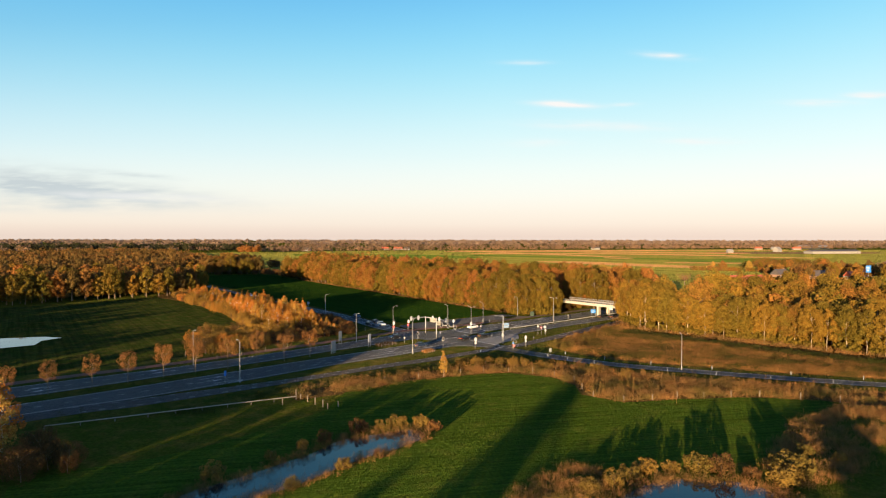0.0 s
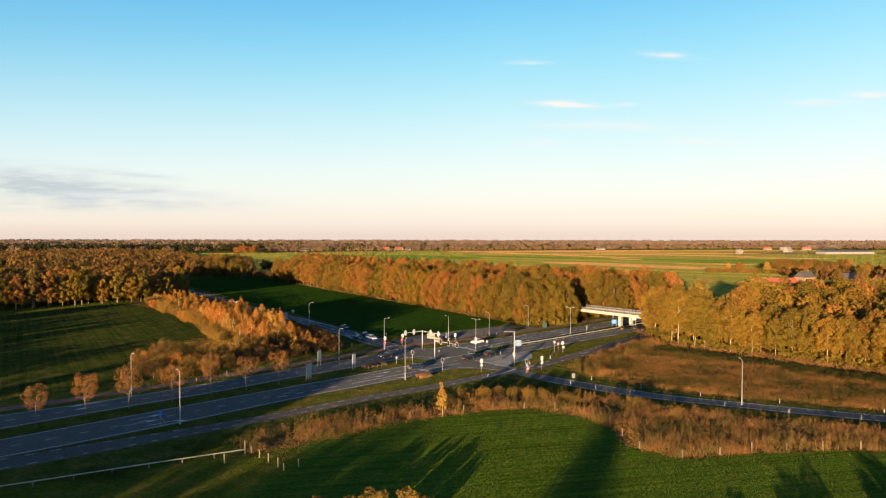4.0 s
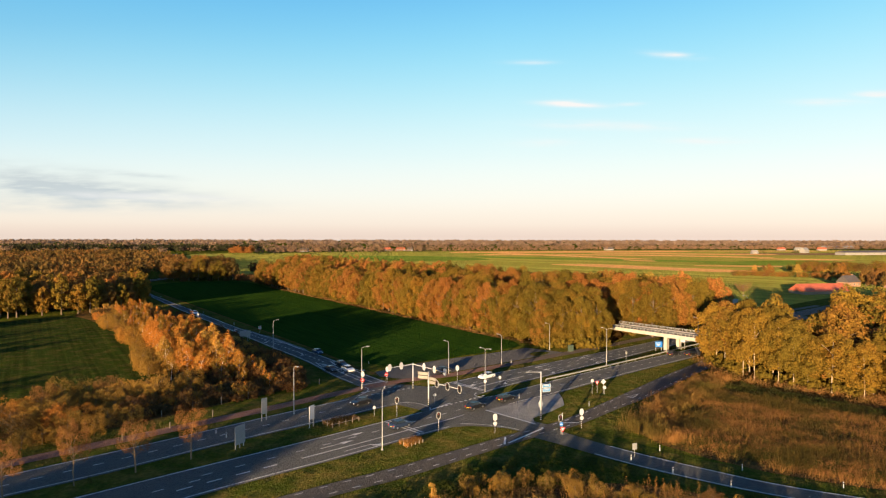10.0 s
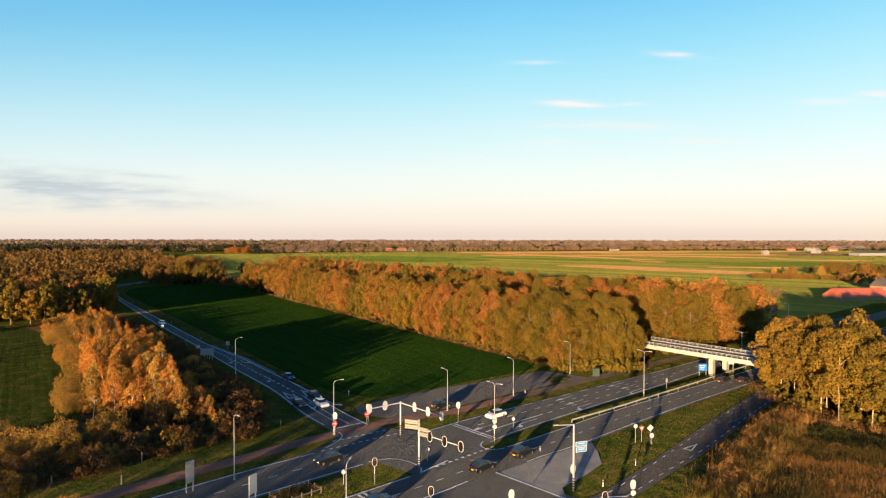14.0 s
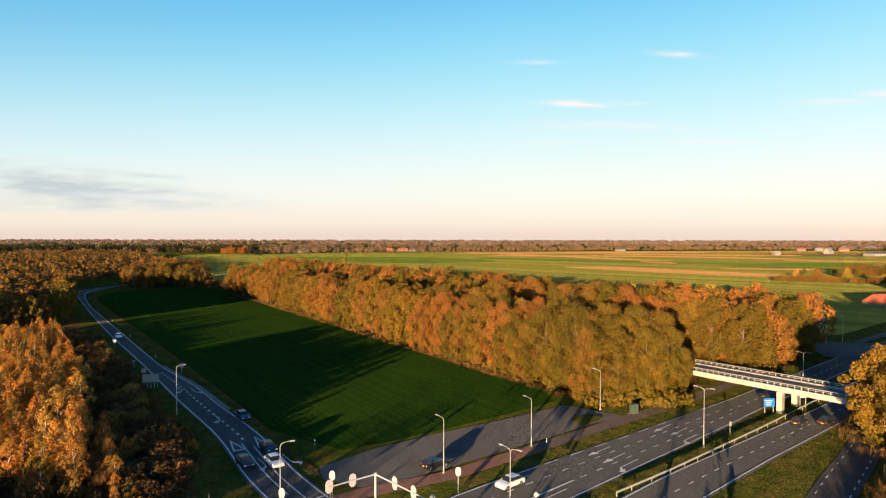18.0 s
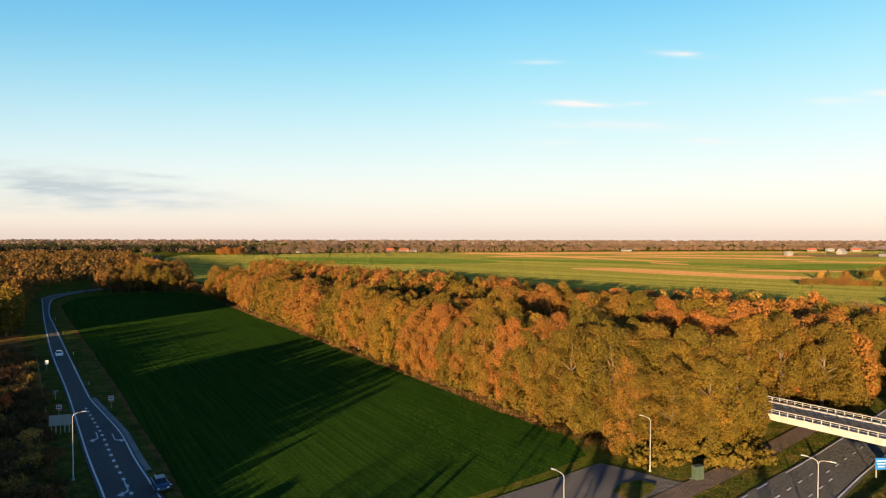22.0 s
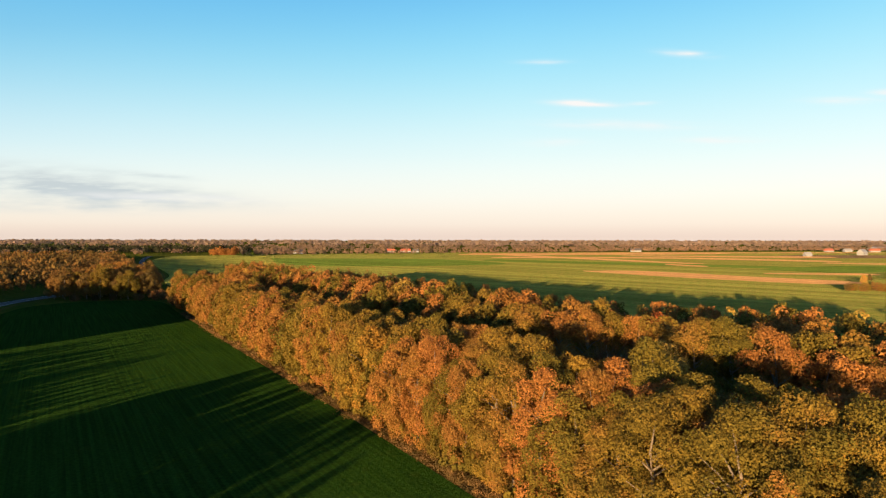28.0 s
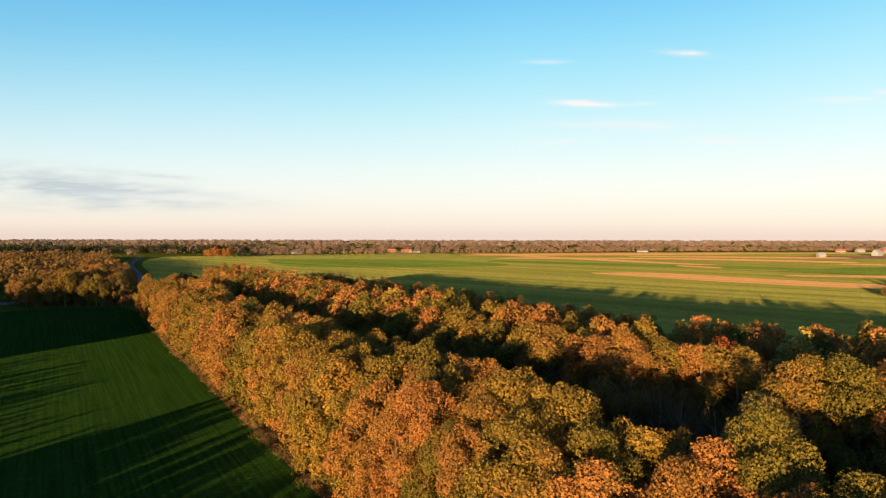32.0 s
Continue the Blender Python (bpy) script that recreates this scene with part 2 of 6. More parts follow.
TIMBER = simple("weathered_timber", (0.20, 0.155, 0.115), 0.9, 0, 0.35, 3)
CABINET = simple("green_cabinet_paint", (0.06, 0.085, 0.06), 0.5, 0, 0.15, 3)
PALE_TIMBER = simple("pale_timber", (0.36, 0.30, 0.24), 0.85)
RUBBER = simple("tyre_rubber", (0.02, 0.02, 0.02), 0.8, 0, 0.2, 5)
ALLOY = simple("alloy_wheel", (0.5, 0.5, 0.52), 0.3, 0.8, 0.1, 5)
BRICK = simple("house_brick", (0.30, 0.17, 0.11), 0.85, 0, 0.25, 2)
ROOF_DARK = simple("dark_roof_tiles", (0.09, 0.075, 0.07), 0.7, 0, 0.3, 1.5)
ROOF_RED = simple("red_roof_tiles", (0.42, 0.10, 0.05), 0.75, 0, 0.25, 0.8)
LIGHT_CLAD = simple("pale_cladding", (0.25, 0.23, 0.21), 0.6, 0, 0.1, 0.5)
LAMP_RED = simple("red_tail_lamp", (0.45, 0.01, 0.01), 0.25, 0, 0.1, 5)
LENS = simple("unlit_red_lens", (0.10, 0.012, 0.010), 0.3, 0, 0.1, 5)
LAMP_CLEAR = simple("clear_head_lamp", (0.75, 0.75, 0.75), 0.15, 0, 0.05, 5)

m = Mat("window_glass", 0.12, 0, 0.35)
GLASS = m.color((0.02, 0.025, 0.03)).m

m = Mat("asphalt", 0.64, 0, 0.32)
n1, n2 = m.noise(0.12, 4), m.noise(18, 3)
n3 = m.noise(0.5, 4, stretch=(0.05, 1, 1, 45))
c = m.mix(m.math("MULTIPLY", n3, 0.6), m.ramp(n1, [(0.3, (0.055, 0.056, 0.058)), (0.7, (0.083, 0.083, 0.084))]), (0.049, 0.050, 0.051))
m.color(m.mix(0.35, c, m.ramp(n2, [(0.35, (0.045, 0.045, 0.047)), (0.7, (0.094, 0.094, 0.096))])))
ASPHALT = m.blades(110.0, 16.0).m

m = Mat("brown_asphalt", 0.66, 0, 0.28)
n1, n2 = m.noise(0.14, 4), m.noise(16, 3)
m.color(m.mix(0.32, m.ramp(n1, [(0.3, (0.048, 0.043, 0.041)), (0.7, (0.072, 0.062, 0.058))]), m.ramp(n2, [(0.3, (0.036, 0.033, 0.032)), (0.7, (0.085, 0.074, 0.070))])))
SLIP_ASPHALT = m.blades(110.0, 14.0).m

m = Mat("pale_asphalt", 0.8, 0, 0.14)
n1, n2 = m.noise(0.15, 4), m.noise(14, 3)
m.color(m.mix(0.3, m.ramp(n1, [(0.3, (0.074, 0.071, 0.070)), (0.7, (0.112, 0.106, 0.102))]), m.ramp(n2, [(0.3, (0.045, 0.044, 0.043)), (0.7, (0.13, 0.122, 0.115))])))
PALE_ASPHALT = m.blades(110.0, 10.0).m

m = Mat("pale_concrete_paving", 0.85, 0, 0.1)
n1, n2 = m.noise(0.35, 5), m.noise(9, 3)
m.color(m.mix(0.3, m.ramp(n1, [(0.3, (0.135, 0.132, 0.128)), (0.55, (0.20, 0.195, 0.19)), (0.75, (0.27, 0.26, 0.25))]), m.ramp(n2, [(0.3, (0.10, 0.10, 0.10)), (0.7, (0.27, 0.26, 0.25))])))
PAVING = m.blades(110.0, 8.0).m

m = Mat("red_path_asphalt", 0.75, 0, 0.3)
n1, n2 = m.noise(0.3, 4), m.noise(14, 3)
RED_PATH = m.color(m.mix(0.3, m.ramp(n1, [(0.3, (0.12, 0.058, 0.046)), (0.7, (0.165, 0.082, 0.064))]), m.ramp(n2, [(0.3, (0.07, 0.04, 0.03)), (0.7, (0.22, 0.13, 0.1))]))).blades(110.0, 12.0).m

m = Mat("worn_path_asphalt", 0.85, 0, 0.12)
n1, n2 = m.noise(0.3, 4), m.noise(14, 3)
BROWN_PATH = m.color(m.mix(0.3, m.ramp(n1, [(0.3, (0.085, 0.066, 0.056)), (0.7, (0.13, 0.095, 0.075))]), m.ramp(n2, [(0.3, (0.05, 0.04, 0.035)), (0.7, (0.16, 0.12, 0.1))]))).blades(110.0, 10.0).m

m = Mat("road_marking_paint", 0.6, 0, 0.4)
n1 = m.noise(2.2, 6, rough=0.7)
MARKING = m.color(m.ramp(n1, [(0.28, (0.30, 0.29, 0.28)), (0.5, (0.58, 0.57, 0.55))])).blades(110.0, 5.0).m


def grass_material(name, dark, mid, dry, rows_angle=None, rows_scale=2.2, dry_at=0.62, lean=9.0, grain=4.5):
    g = Mat(name, 1.0, 0, 0.0)
    dark, mid, dry = ((r, gr * 0.94, b * 0.85) for r, gr, b in (dark, mid, dry))
    big, fine = g.noise(0.035, 5), g.noise(1.6, 6, rough=0.68)
    spots = g.noise(0.25, 5, rough=0.65)
    col = g.mix(big, dark, mid)
    col = g.mix(g.math("MULTIPLY", g.ramp(spots, [(dry_at - 0.12, (0, 0, 0)), (dry_at + 0.12, (1, 1, 1))]), 0.75), col, dry)
    col = g.mix(0.75, col, g.ramp(fine, [(0.25, (0.25, 0.25, 0.25)), (0.75, (1.22, 1.22, 1.22))]), "MULTIPLY")
    if rows_angle is not None:
        line = g.noise(rows_scale, 2, stretch=(0.02, 1, 1, rows_angle))
        col = g.mix(0.55, col, g.ramp(line, [(0.35, (0.55, 0.55, 0.55)), (0.65, (1.35, 1.35, 1.3))]), "MULTIPLY")
    return g.color(col).blades(grain, lean).m


MEADOW = grass_material("meadow_grass", (0.050, 0.075, 0.010), (0.080, 0.098, 0.014), (0.15, 0.11, 0.03), None, 1, 0.58, 10.0, 11.0)
LAWN = grass_material("pasture_grass", (0.046, 0.088, 0.011), (0.072, 0.115, 0.014), (0.110, 0.122, 0.022), 12, 1.6, 0.62, 7.0, 9.0)
CROP = grass_material("winter_crop", (0.019, 0.052, 0.008), (0.029, 0.066, 0.009), (0.047, 0.071, 0.013), 124.3, 1.5, 0.7, 8.0, 14.0)
# damp pasture: tone also lowered to stand for shade across the field
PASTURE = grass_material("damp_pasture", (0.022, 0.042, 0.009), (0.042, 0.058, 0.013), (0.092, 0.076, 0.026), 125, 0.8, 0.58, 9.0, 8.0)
VERGE = grass_material("road_verge", (0.040, 0.066, 0.011), (0.078, 0.092, 0.017), (0.17, 0.125, 0.04), None, 1, 0.54, 13.0, 9.0)
UNDER = grass_material("leaf_litter", (0.055, 0.050, 0.018), (0.11, 0.075, 0.026), (0.20, 0.11, 0.04), None, 1, 0.5)
BIG_MEADOW = grass_material("wide_meadow", (0.17, 0.235, 0.046), (0.27, 0.29, 0.060), (0.42, 0.32, 0.085), 139.3, 0.05, 0.52, 30.0)
SOIL = grass_material("bare_soil", (0.20, 0.13, 0.08), (0.26, 0.17, 0.10), (0.30, 0.20, 0.12), 139.3, 0.1, 0.6, 30.0)
LUSH = grass_material("lush_meadow", (0.11, 0.20, 0.034), (0.17, 0.245, 0.042), (0.24, 0.24, 0.06), 139.3, 0.05, 0.6, 30.0)
STRAW = grass_material("straw_strip", (0.64, 0.33, 0.14), (0.74, 0.40, 0.18), (0.45, 0.31, 0.12), 139.3, 0.2, 0.6, 30.0)

m = Mat("pond_water", 0.04, 0, 0.5)
m.b.inputs["IOR"].default_value = 1.33
n1 = m.noise(1.4, 3)
WATER = m.color((0.010, 0.014, 0.016)).bump(n1, 0.04, 0.02).m

# ---- geometry helpers ----
rng = random.Random(7)
COS, SIN = math.cos(radians(45.4)), math.sin(radians(45.4))
OX, OY = -2.4, 205.56


def P(s, w, z=0.0):
    """A place by the main road: s metres along it from the junction, w metres across it."""
    return Vector((OX + s * COS - w * SIN, OY + s * SIN + w * COS, z))


def mesh_of(name, verts, faces, material=None, smooth=False):
    me = bpy.data.meshes.new(name)
    me.from_pydata([tuple(v) for v in verts], [], faces)
    if material:
        me.materials.append(material)
    if smooth:
        me.polygons.foreach_set("use_smooth", [True] * len(me.polygons))
    me.update()
    return me


def thing(name, label, category, group="", kind="", at=None):
    ob = new(name)
    ob.empty_display_size = 0.3
    if at is not None:
        ob.matrix_basis = at
    return tagged(ob, label, category, group, kind)


def part(name, bm, material, parent, label="", smooth=False):
    """Links a bmesh (or a ready mesh) as one mesh object under a thing or a part."""
    if isinstance(bm, bmesh.types.BMesh):
        me = bpy.data.meshes.new(name)
        bm.to_mesh(me)
        bm.free()
        me.materials.append(material)
        if smooth:
            me.polygons.foreach_set("use_smooth", [True] * len(me.polygons))
    else:
        me = bm
    ob = new(name, me)
    ob.parent = parent
    if label:
        ob["label"] = label
    return ob


def box(x, y, z, sx, sy, sz, bevel=0.0, turn=0.0):
    bm = bmesh.new()
    bmesh.ops.create_cube(bm, size=1, matrix=Matrix.Translation((x, y, z)) @ Matrix.Rotation(turn, 4, "Z") @ Matrix.Diagonal((sx, sy, sz, 1)))
    if bevel:
        bmesh.ops.bevel(bm, geom=bm.edges[:], offset=bevel, segments=2, affect="EDGES")
    return bm


def tube(points, radii, sides=8, bm=None):
    """A tapered tube along points."""
    bm = bm or bmesh.new()
    rings = []
    for i, p in enumerate(points):
        p = Vector(p)
        a, b = Vector(points[max(0, i - 1)]), Vector(points[min(len(points) - 1, i + 1)])
        q = (b - a).to_track_quat("Z", "Y")
        rings.append([bm.verts.new(p + q @ Vector((math.cos(t) * radii[i], math.sin(t) * radii[i], 0))) for t in [2 * math.pi * k / sides for k in range(sides)]])
    for a, b in zip(rings, rings[1:]):
        for k in range(sides):
            bm.faces.new((a[k], a[(k + 1) % sides], b[(k + 1) % sides], b[k]))
    bm.faces.new(rings[-1])
    bm.faces.new(rings[0][::-1])
    return bm


def disc(x, y, z, radius, depth, axis="Y", sides=20):
    bm = bmesh.new()
    turn = Matrix.Rotation(radians(90), 4, "X") if axis == "Y" else Matrix.Rotation(radians(90), 4, "Y") if axis == "X" else Matrix()
    bmesh.ops.create_cone(bm, cap_ends=True, segments=sides, radius1=radius, radius2=radius, depth=depth, matrix=Matrix.Translation((x, y, z)) @ turn)
    return bm


def spline(pts, step=3.0):
    """A smooth line through points."""
    pts = [Vector(p) for p in pts]
    out = []
    for i in range(len(pts) - 1):
        p0, p1, p2, p3 = pts[max(0, i - 1)], pts[i], pts[i + 1], pts[min(len(pts) - 1, i + 2)]
        k = max(1, int((p2 - p1).length / step))
        for j in range(k):
            t = j / k
            out.append(0.5 * ((2 * p1) + (p2 - p0) * t + (2 * p0 - 5 * p1 + 4 * p2 - p3) * t * t + (3 * p1 - p0 - 3 * p2 + p3) * t ** 3))
    out.append(pts[-1])
    return out


def resample(line, n):
    d = [0.0]
    for a, b in zip(line, line[1:]):
        d.append(d[-1] + (b - a).length)
    out, j = [], 0
    for i in range(n):
        t = d[-1] * i / (n - 1)
        while j < len(d) - 2 and d[j + 1] < t:
            j += 1
        f = (t - d[j]) / max(1e-6, d[j + 1] - d[j])
        out.append(line[j].lerp(line[j + 1], min(1, f)))
    return out


def ribbon_mesh(name, left, right, z, material, n=None, thick=0.0):
    n = n or max(8, int(sum((b - a).length for a, b in zip(left, left[1:])) / 3))
    l, r = resample(left, n), resample(right, n)
    verts = [(p.x, p.y, z) for pair in zip(l, r) for p in pair]
    faces = [(2 * i, 2 * i + 1, 2 * i + 3, 2 * i + 2) for i in range(n - 1)]
    if thick:
        k = len(verts)
        verts += [(x, y, zz - thick) for x, y, zz in verts]
        faces += [(2 * i, 2 * i + 2, 2 * i + 2 + k, 2 * i + k) for i in range(n - 1)] + [(2 * i + 1, 2 * i + 1 + k, 2 * i + 3 + k, 2 * i + 3) for i in range(n - 1)]
    me = mesh_of(name, verts, faces, material)
    return me


def offset_line(line, d):
    """A line d metres to the left of another."""
    out = []
    for i, p in enumerate(line):
        a, b = line[max(0, i - 1)], line[min(len(line) - 1, i + 1)]
        t = (b - a).normalized()
        out.append(p + Vector((-t.y, t.x, 0)) * d)
    return out


def inside(poly, x, y):
    hit, j = False, len(poly) - 1
    for i in range(len(poly)):
        (xi, yi), (xj, yj) = poly[i], poly[j]
        if (yi > y) != (yj > y) and x < (xj - xi) * (y - yi) / (yj - yi) + xi:
            hit = not hit
        j = i
    return hit


def area(name, outline, z, material, label, category="ground", wobble=0.0, step=6.0, kind="structure", soft=True):
    """A flat piece of ground with a soft outline."""
    pts = [Vector((x, y, 0)) for x, y in outline] if not soft else spline([Vector((x, y, 0)) for x, y in outline] + [Vector((*outline[0], 0))], step)[:-1]
    bm = bmesh.new()
    vs = [bm.verts.new((p.x + wobble * noise.noise(p * 0.15), p.y + wobble * noise.noise(p * 0.15 + Vector((9, 0, 0))), z)) for p in pts]
    bm.faces.new(vs)
    bmesh.ops.triangulate(bm, faces=bm.faces[:])
    bm.normal_update()
    for f in bm.faces:
        if f.normal.z < 0:
            f.normal_flip()
    me = bpy.data.meshes.new(name)
    bm.to_mesh(me)
    bm.free()
    me.materials.append(material)
    return tagged(new(name, me), label, category, kind=kind)


# ---- ground, to the horizon ----
def ground_sheet():
    xs = sorted(set([-5200, -3500, -2200, -1400, -900] + list(range(-600, 601, 60)) + [900, 1400, 2200, 3500, 5200]))
    ys = sorted(set([-3000, -1500, -800, -400] + list(range(-240, 1201, 60)) + [1500, 2000, 2700, 3500, 4300, 5200]))
    verts = [(x, y, 0) for y in ys for x in xs]
    k = len(xs)
    faces = [(j * k + i, j * k + i + 1, (j + 1) * k + i + 1, (j + 1) * k + i) for j in range(len(ys) - 1) for i in range(k - 1)]
    return tagged(new("ground", mesh_of("ground", verts, faces, MEADOW)), "rough green meadow ground reaching to the horizon", "ground", kind="structure")


ground_sheet()
NEAR_LAWN = [(-23, 122), (-22, 136), (-12, 145), (2, 151), (17, 156), (27, 151), (31, 143), (31, 134), (38, 128), (51, 131), (70, 132), (86, 127), (66, 113), (52, 96), (20, 88), (0, 70), (-20, 75), (-40, 66), (-60, 84), (-40, 100)]
area("pasture_near_ponds", NEAR_LAWN, 0.03, LAWN, "mown green pasture with long evening shadows beside ponds", wobble=1.0)
CROP_FIELD = [(-24, 252), (-15, 246), (-8, 250), (9, 263), (25, 277), (24, 285), (8, 308), (-17, 346), (-52, 397), (-98, 465), (-122, 500), (-156, 550), (-180, 555), (-202, 545), (-209, 516), (-181, 457), (-114, 364), (-80.5, 319), (-51, 281.5), (-37, 262)]
area("crop_field", CROP_FIELD, 0.03, CROP, "dark green winter crop field with sown rows")
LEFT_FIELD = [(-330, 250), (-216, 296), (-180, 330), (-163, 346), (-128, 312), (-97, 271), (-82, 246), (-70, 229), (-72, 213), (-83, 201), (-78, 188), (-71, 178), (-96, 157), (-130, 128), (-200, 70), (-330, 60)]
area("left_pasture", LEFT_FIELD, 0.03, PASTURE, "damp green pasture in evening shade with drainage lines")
area("belt_floor", [(34, 281), (6, 306), (-20, 350), (-54, 396), (-100, 465), (-124, 496), (-100, 560), (-20, 520), (60, 440), (120, 360), (110, 320), (70, 292)], 0.02, UNDER, "brown leaf litter under the tree belt")
area("wood_floor", [(68, 240), (72, 224), (95, 202), (112, 184), (150, 150), (230, 190), (220, 290), (150, 310), (110, 290), (84, 262)], 0.02, UNDER, "brown leaf litter under the roadside wood")
area("heath_floor", [(35, 196), (45, 211), (58, 228), (68, 238), (72, 224), (95, 201), (113, 183), (160, 145), (150, 137), (108, 150), (85, 157), (66, 164.5), (50, 172), (38, 184)], 0.02, UNDER, "brown dry ground of the reed meadow")
area("bank_floor", [(-31, 129), (-36, 137), (-27, 144.5), (-15, 153), (0, 160), (11, 166), (22, 168), (34, 166), (46, 156.5), (64, 151), (84, 143), (104, 136), (120, 128), (86, 126), (70, 131.5), (51, 130.5), (38, 127.5), (30.5, 134), (30.5, 143), (27, 151), (17, 156), (2, 151), (-22, 135.5)], 0.02, UNDER, "brown weedy bank between road and pasture", wobble=0.6)
area("birch_floor", [(-31, 226), (-38, 248), (-54, 270), (-82, 308), (-120, 357), (-162, 412), (-170, 380), (-164, 350), (-126, 310), (-94, 268), (-80, 244), (-68, 228), (-69, 213), (-80, 202), (-72, 182), (-52, 200)], 0.02, UNDER, "dark weedy ground under the birches")
area("wide_meadow", [(-505, 1300), (-470, 1165), (-386, 992), (-266, 786), (-228, 700), (-190, 640), (-150, 600), (-90, 570), (60, 450), (120, 385), (132, 366), (170, 385), (230, 440), (330, 470), (520, 620), (800, 900), (1300, 1500), (1000, 1750), (300, 1640), (-100, 1560)], 0.04, BIG_MEADOW, "wide green meadow beyond the tree belt")
for level, outline in enumerate(([(20, 1530), (75, 1500), (300, 1095), (330, 1040), (262, 1085), (60, 1440)], [(132, 865), (195, 862), (262, 780), (318, 716), (280, 690), (212, 745), (140, 838)],
                [(290, 1545), (920, 1590), (900, 1650), (310, 1600)], [(36, 1500), (574, 1640), (500, 1480), (36, 1400)], [(330, 1395), (645, 1350), (600, 1275), (320, 1345)],
                [(84, 1298), (362, 1285), (545, 1165), (520, 1110), (320, 1225), (72, 1240)], [(276, 1034), (304, 979), (290, 955), (265, 1000)], [(308, 835), (396, 827), (384, 800), (300, 815)], [(514, 1088), (616, 1035), (595, 1000), (495, 1050)])):
    area("straw_strip", outline, 0.11 + 0.008 * level, STRAW, "pale mown straw strip in the wide meadow", wobble=3)
for level, outline in enumerate(([(60, 1180), (330, 1010), (420, 930), (400, 900), (240, 985), (50, 1110)], [(330, 900), (470, 985), (560, 960), (470, 880), (380, 840)], [(-300, 1200), (-40, 1180), (60, 1010), (-180, 960)])):
    area("green_strip", outline, 0.07 + 0.008 * level, LUSH, "strip of lush green grass in the wide meadow", wobble=4)
area("soil_field", [(560, 1250), (900, 1290), (980, 1420), (640, 1420)], 0.098, SOIL, "bare brown ploughed field")
area("puddle", [(-152, 207), (-138, 211), (-131, 209), (-134, 203), (-131, 195), (-138, 189), (-152, 188), (-160, 196)], 0.09, WATER, "shallow flood puddle on the pasture mirroring the sky", "water")
POND_W = [(-36, 80), (-33, 84), (-26, 91.5), (-21, 98), (-17, 104), (-12, 107), (-5, 109.5), (-3, 106), (-7, 100.5), (-13, 95), (-18, 88), (-25, 81), (-33, 75)]
POND_E = [(20, 76), (26, 83), (32, 87), (39, 87), (43.5, 85), (46, 82), (44, 74), (30, 70)]
area("pond", POND_W, 0.07, WATER, "narrow dark pond reflecting the blue sky", "water", 0.5, 2)
area("pond", POND_E, 0.07, WATER, "small dark pond reflecting the blue sky", "water", 0.5, 2)

area("splitter_island", [(111.7, 327), (119, 336), (127, 342.5), (134, 341), (132.5, 334), (123, 325.8), (114.8, 325)], 0.20, PALE_ASPHALT, "pale paved splitter island at the far junction", "pavement")
area("far_junction", [(113, 326), (115.6, 338), (127.8, 353), (146, 349), (160, 352), (158, 345), (140, 334), (124, 322)], 0.13, ASPHALT, "dark asphalt of the far junction", "road")
area("far_path", [(137.3, 352.6), (160, 372), (190, 396), (192, 393.5), (162, 369), (139.5, 351)], 0.12, PALE_ASPHALT, "pale path leaving the far junction", "pavement", soft=False)

# ---- roads ----
A_FAR = [(-260, 18), (-190, 11), (-118, 4.6), (-100, 3.2), (-75, 2.2), (-50, 1.0), (-30, -0.3), (-12, -1.2), (0, -1.9), (14, -3.4), (26, -4.2), (45, -5.0), (65, -6.8), (80, -8.3), (100, -10.2), (130, -12.8), (200, -18.5), (330, -28)]
A_NEAR = [(-260, 8), (-190, 2), (-118, -4.3), (-100, -6.8), (-75, -8.3), (-50, -8.6), (-30, -10.3), (-12, -11.3), (0, -12.0), (14, -10.0), (26, -11.2), (45, -12.1), (65, -13.4), (80, -14.8), (100, -16.7), (130, -19.6), (200, -25.5), (330, -35)]
B_FAR = [(-260, 34), (-190, 28), (-114, 22.2), (-97, 20.3), (-80, 18.0), (-60, 17.2), (-40, 17.0), (-20, 17.0), (-5, 16.0), (8, 12.2), (24, 11.4), (46, 9.4), (60, 7.9), (80, 6.2), (100, 4.5), (165, 0.5), (210, -3), (330, -13)]
B_NEAR = [(-260, 25), (-190, 18.5), (-114, 11.8), (-97, 10.8), (-80, 10.2), (-60, 8.8), (-40, 8.8), (-20, 7.8), (-5, 7.0), (6, 5.0), (14, 0.2), (24, 0.6), (46, -0.3), (60, -1.0), (80, -2.0), (100, -2.8), (165, -7.0), (210, -10.5), (330, -20)]
C_FAR = [(-260, 8), (-190, 2), (-117, -4.5), (-103, -7.4), (-92, -9.4), (-80, -12), (-63, -15.3), (-40, -17.8), (-27, -20.0), (-16, -21.3), (0, -22.9), (12, -24.4), (26, -23.8), (40, -22.9), (62, -21.3), (80, -20.6), (92, -19.6), (112, -18.4), (140, -20.5)]
C_NEAR = [(-260, 3), (-190, -3), (-117, -9.9), (-103, -13.0), (-92, -14.8), (-80, -16.5), (-63, -18.6), (-40, -21.2), (-27, -23.6), (-16, -24.5), (0, -26.0), (12, -27.6), (26, -27.4), (40, -27.4), (62, -26.0), (80, -25.0), (92, -23.8), (112, -21.5), (140, -21.5)]
D_LEFT = [(-15, 219), (-26, 233), (-38, 252), (-56, 276), (-83, 313), (-119, 361), (-160, 418), (-184, 452), (-214, 495), (-231, 521), (-238, 550), (-238, 600), (-243, 690), (-280, 784), (-400, 987), (-490, 1163), (-545, 1290)]
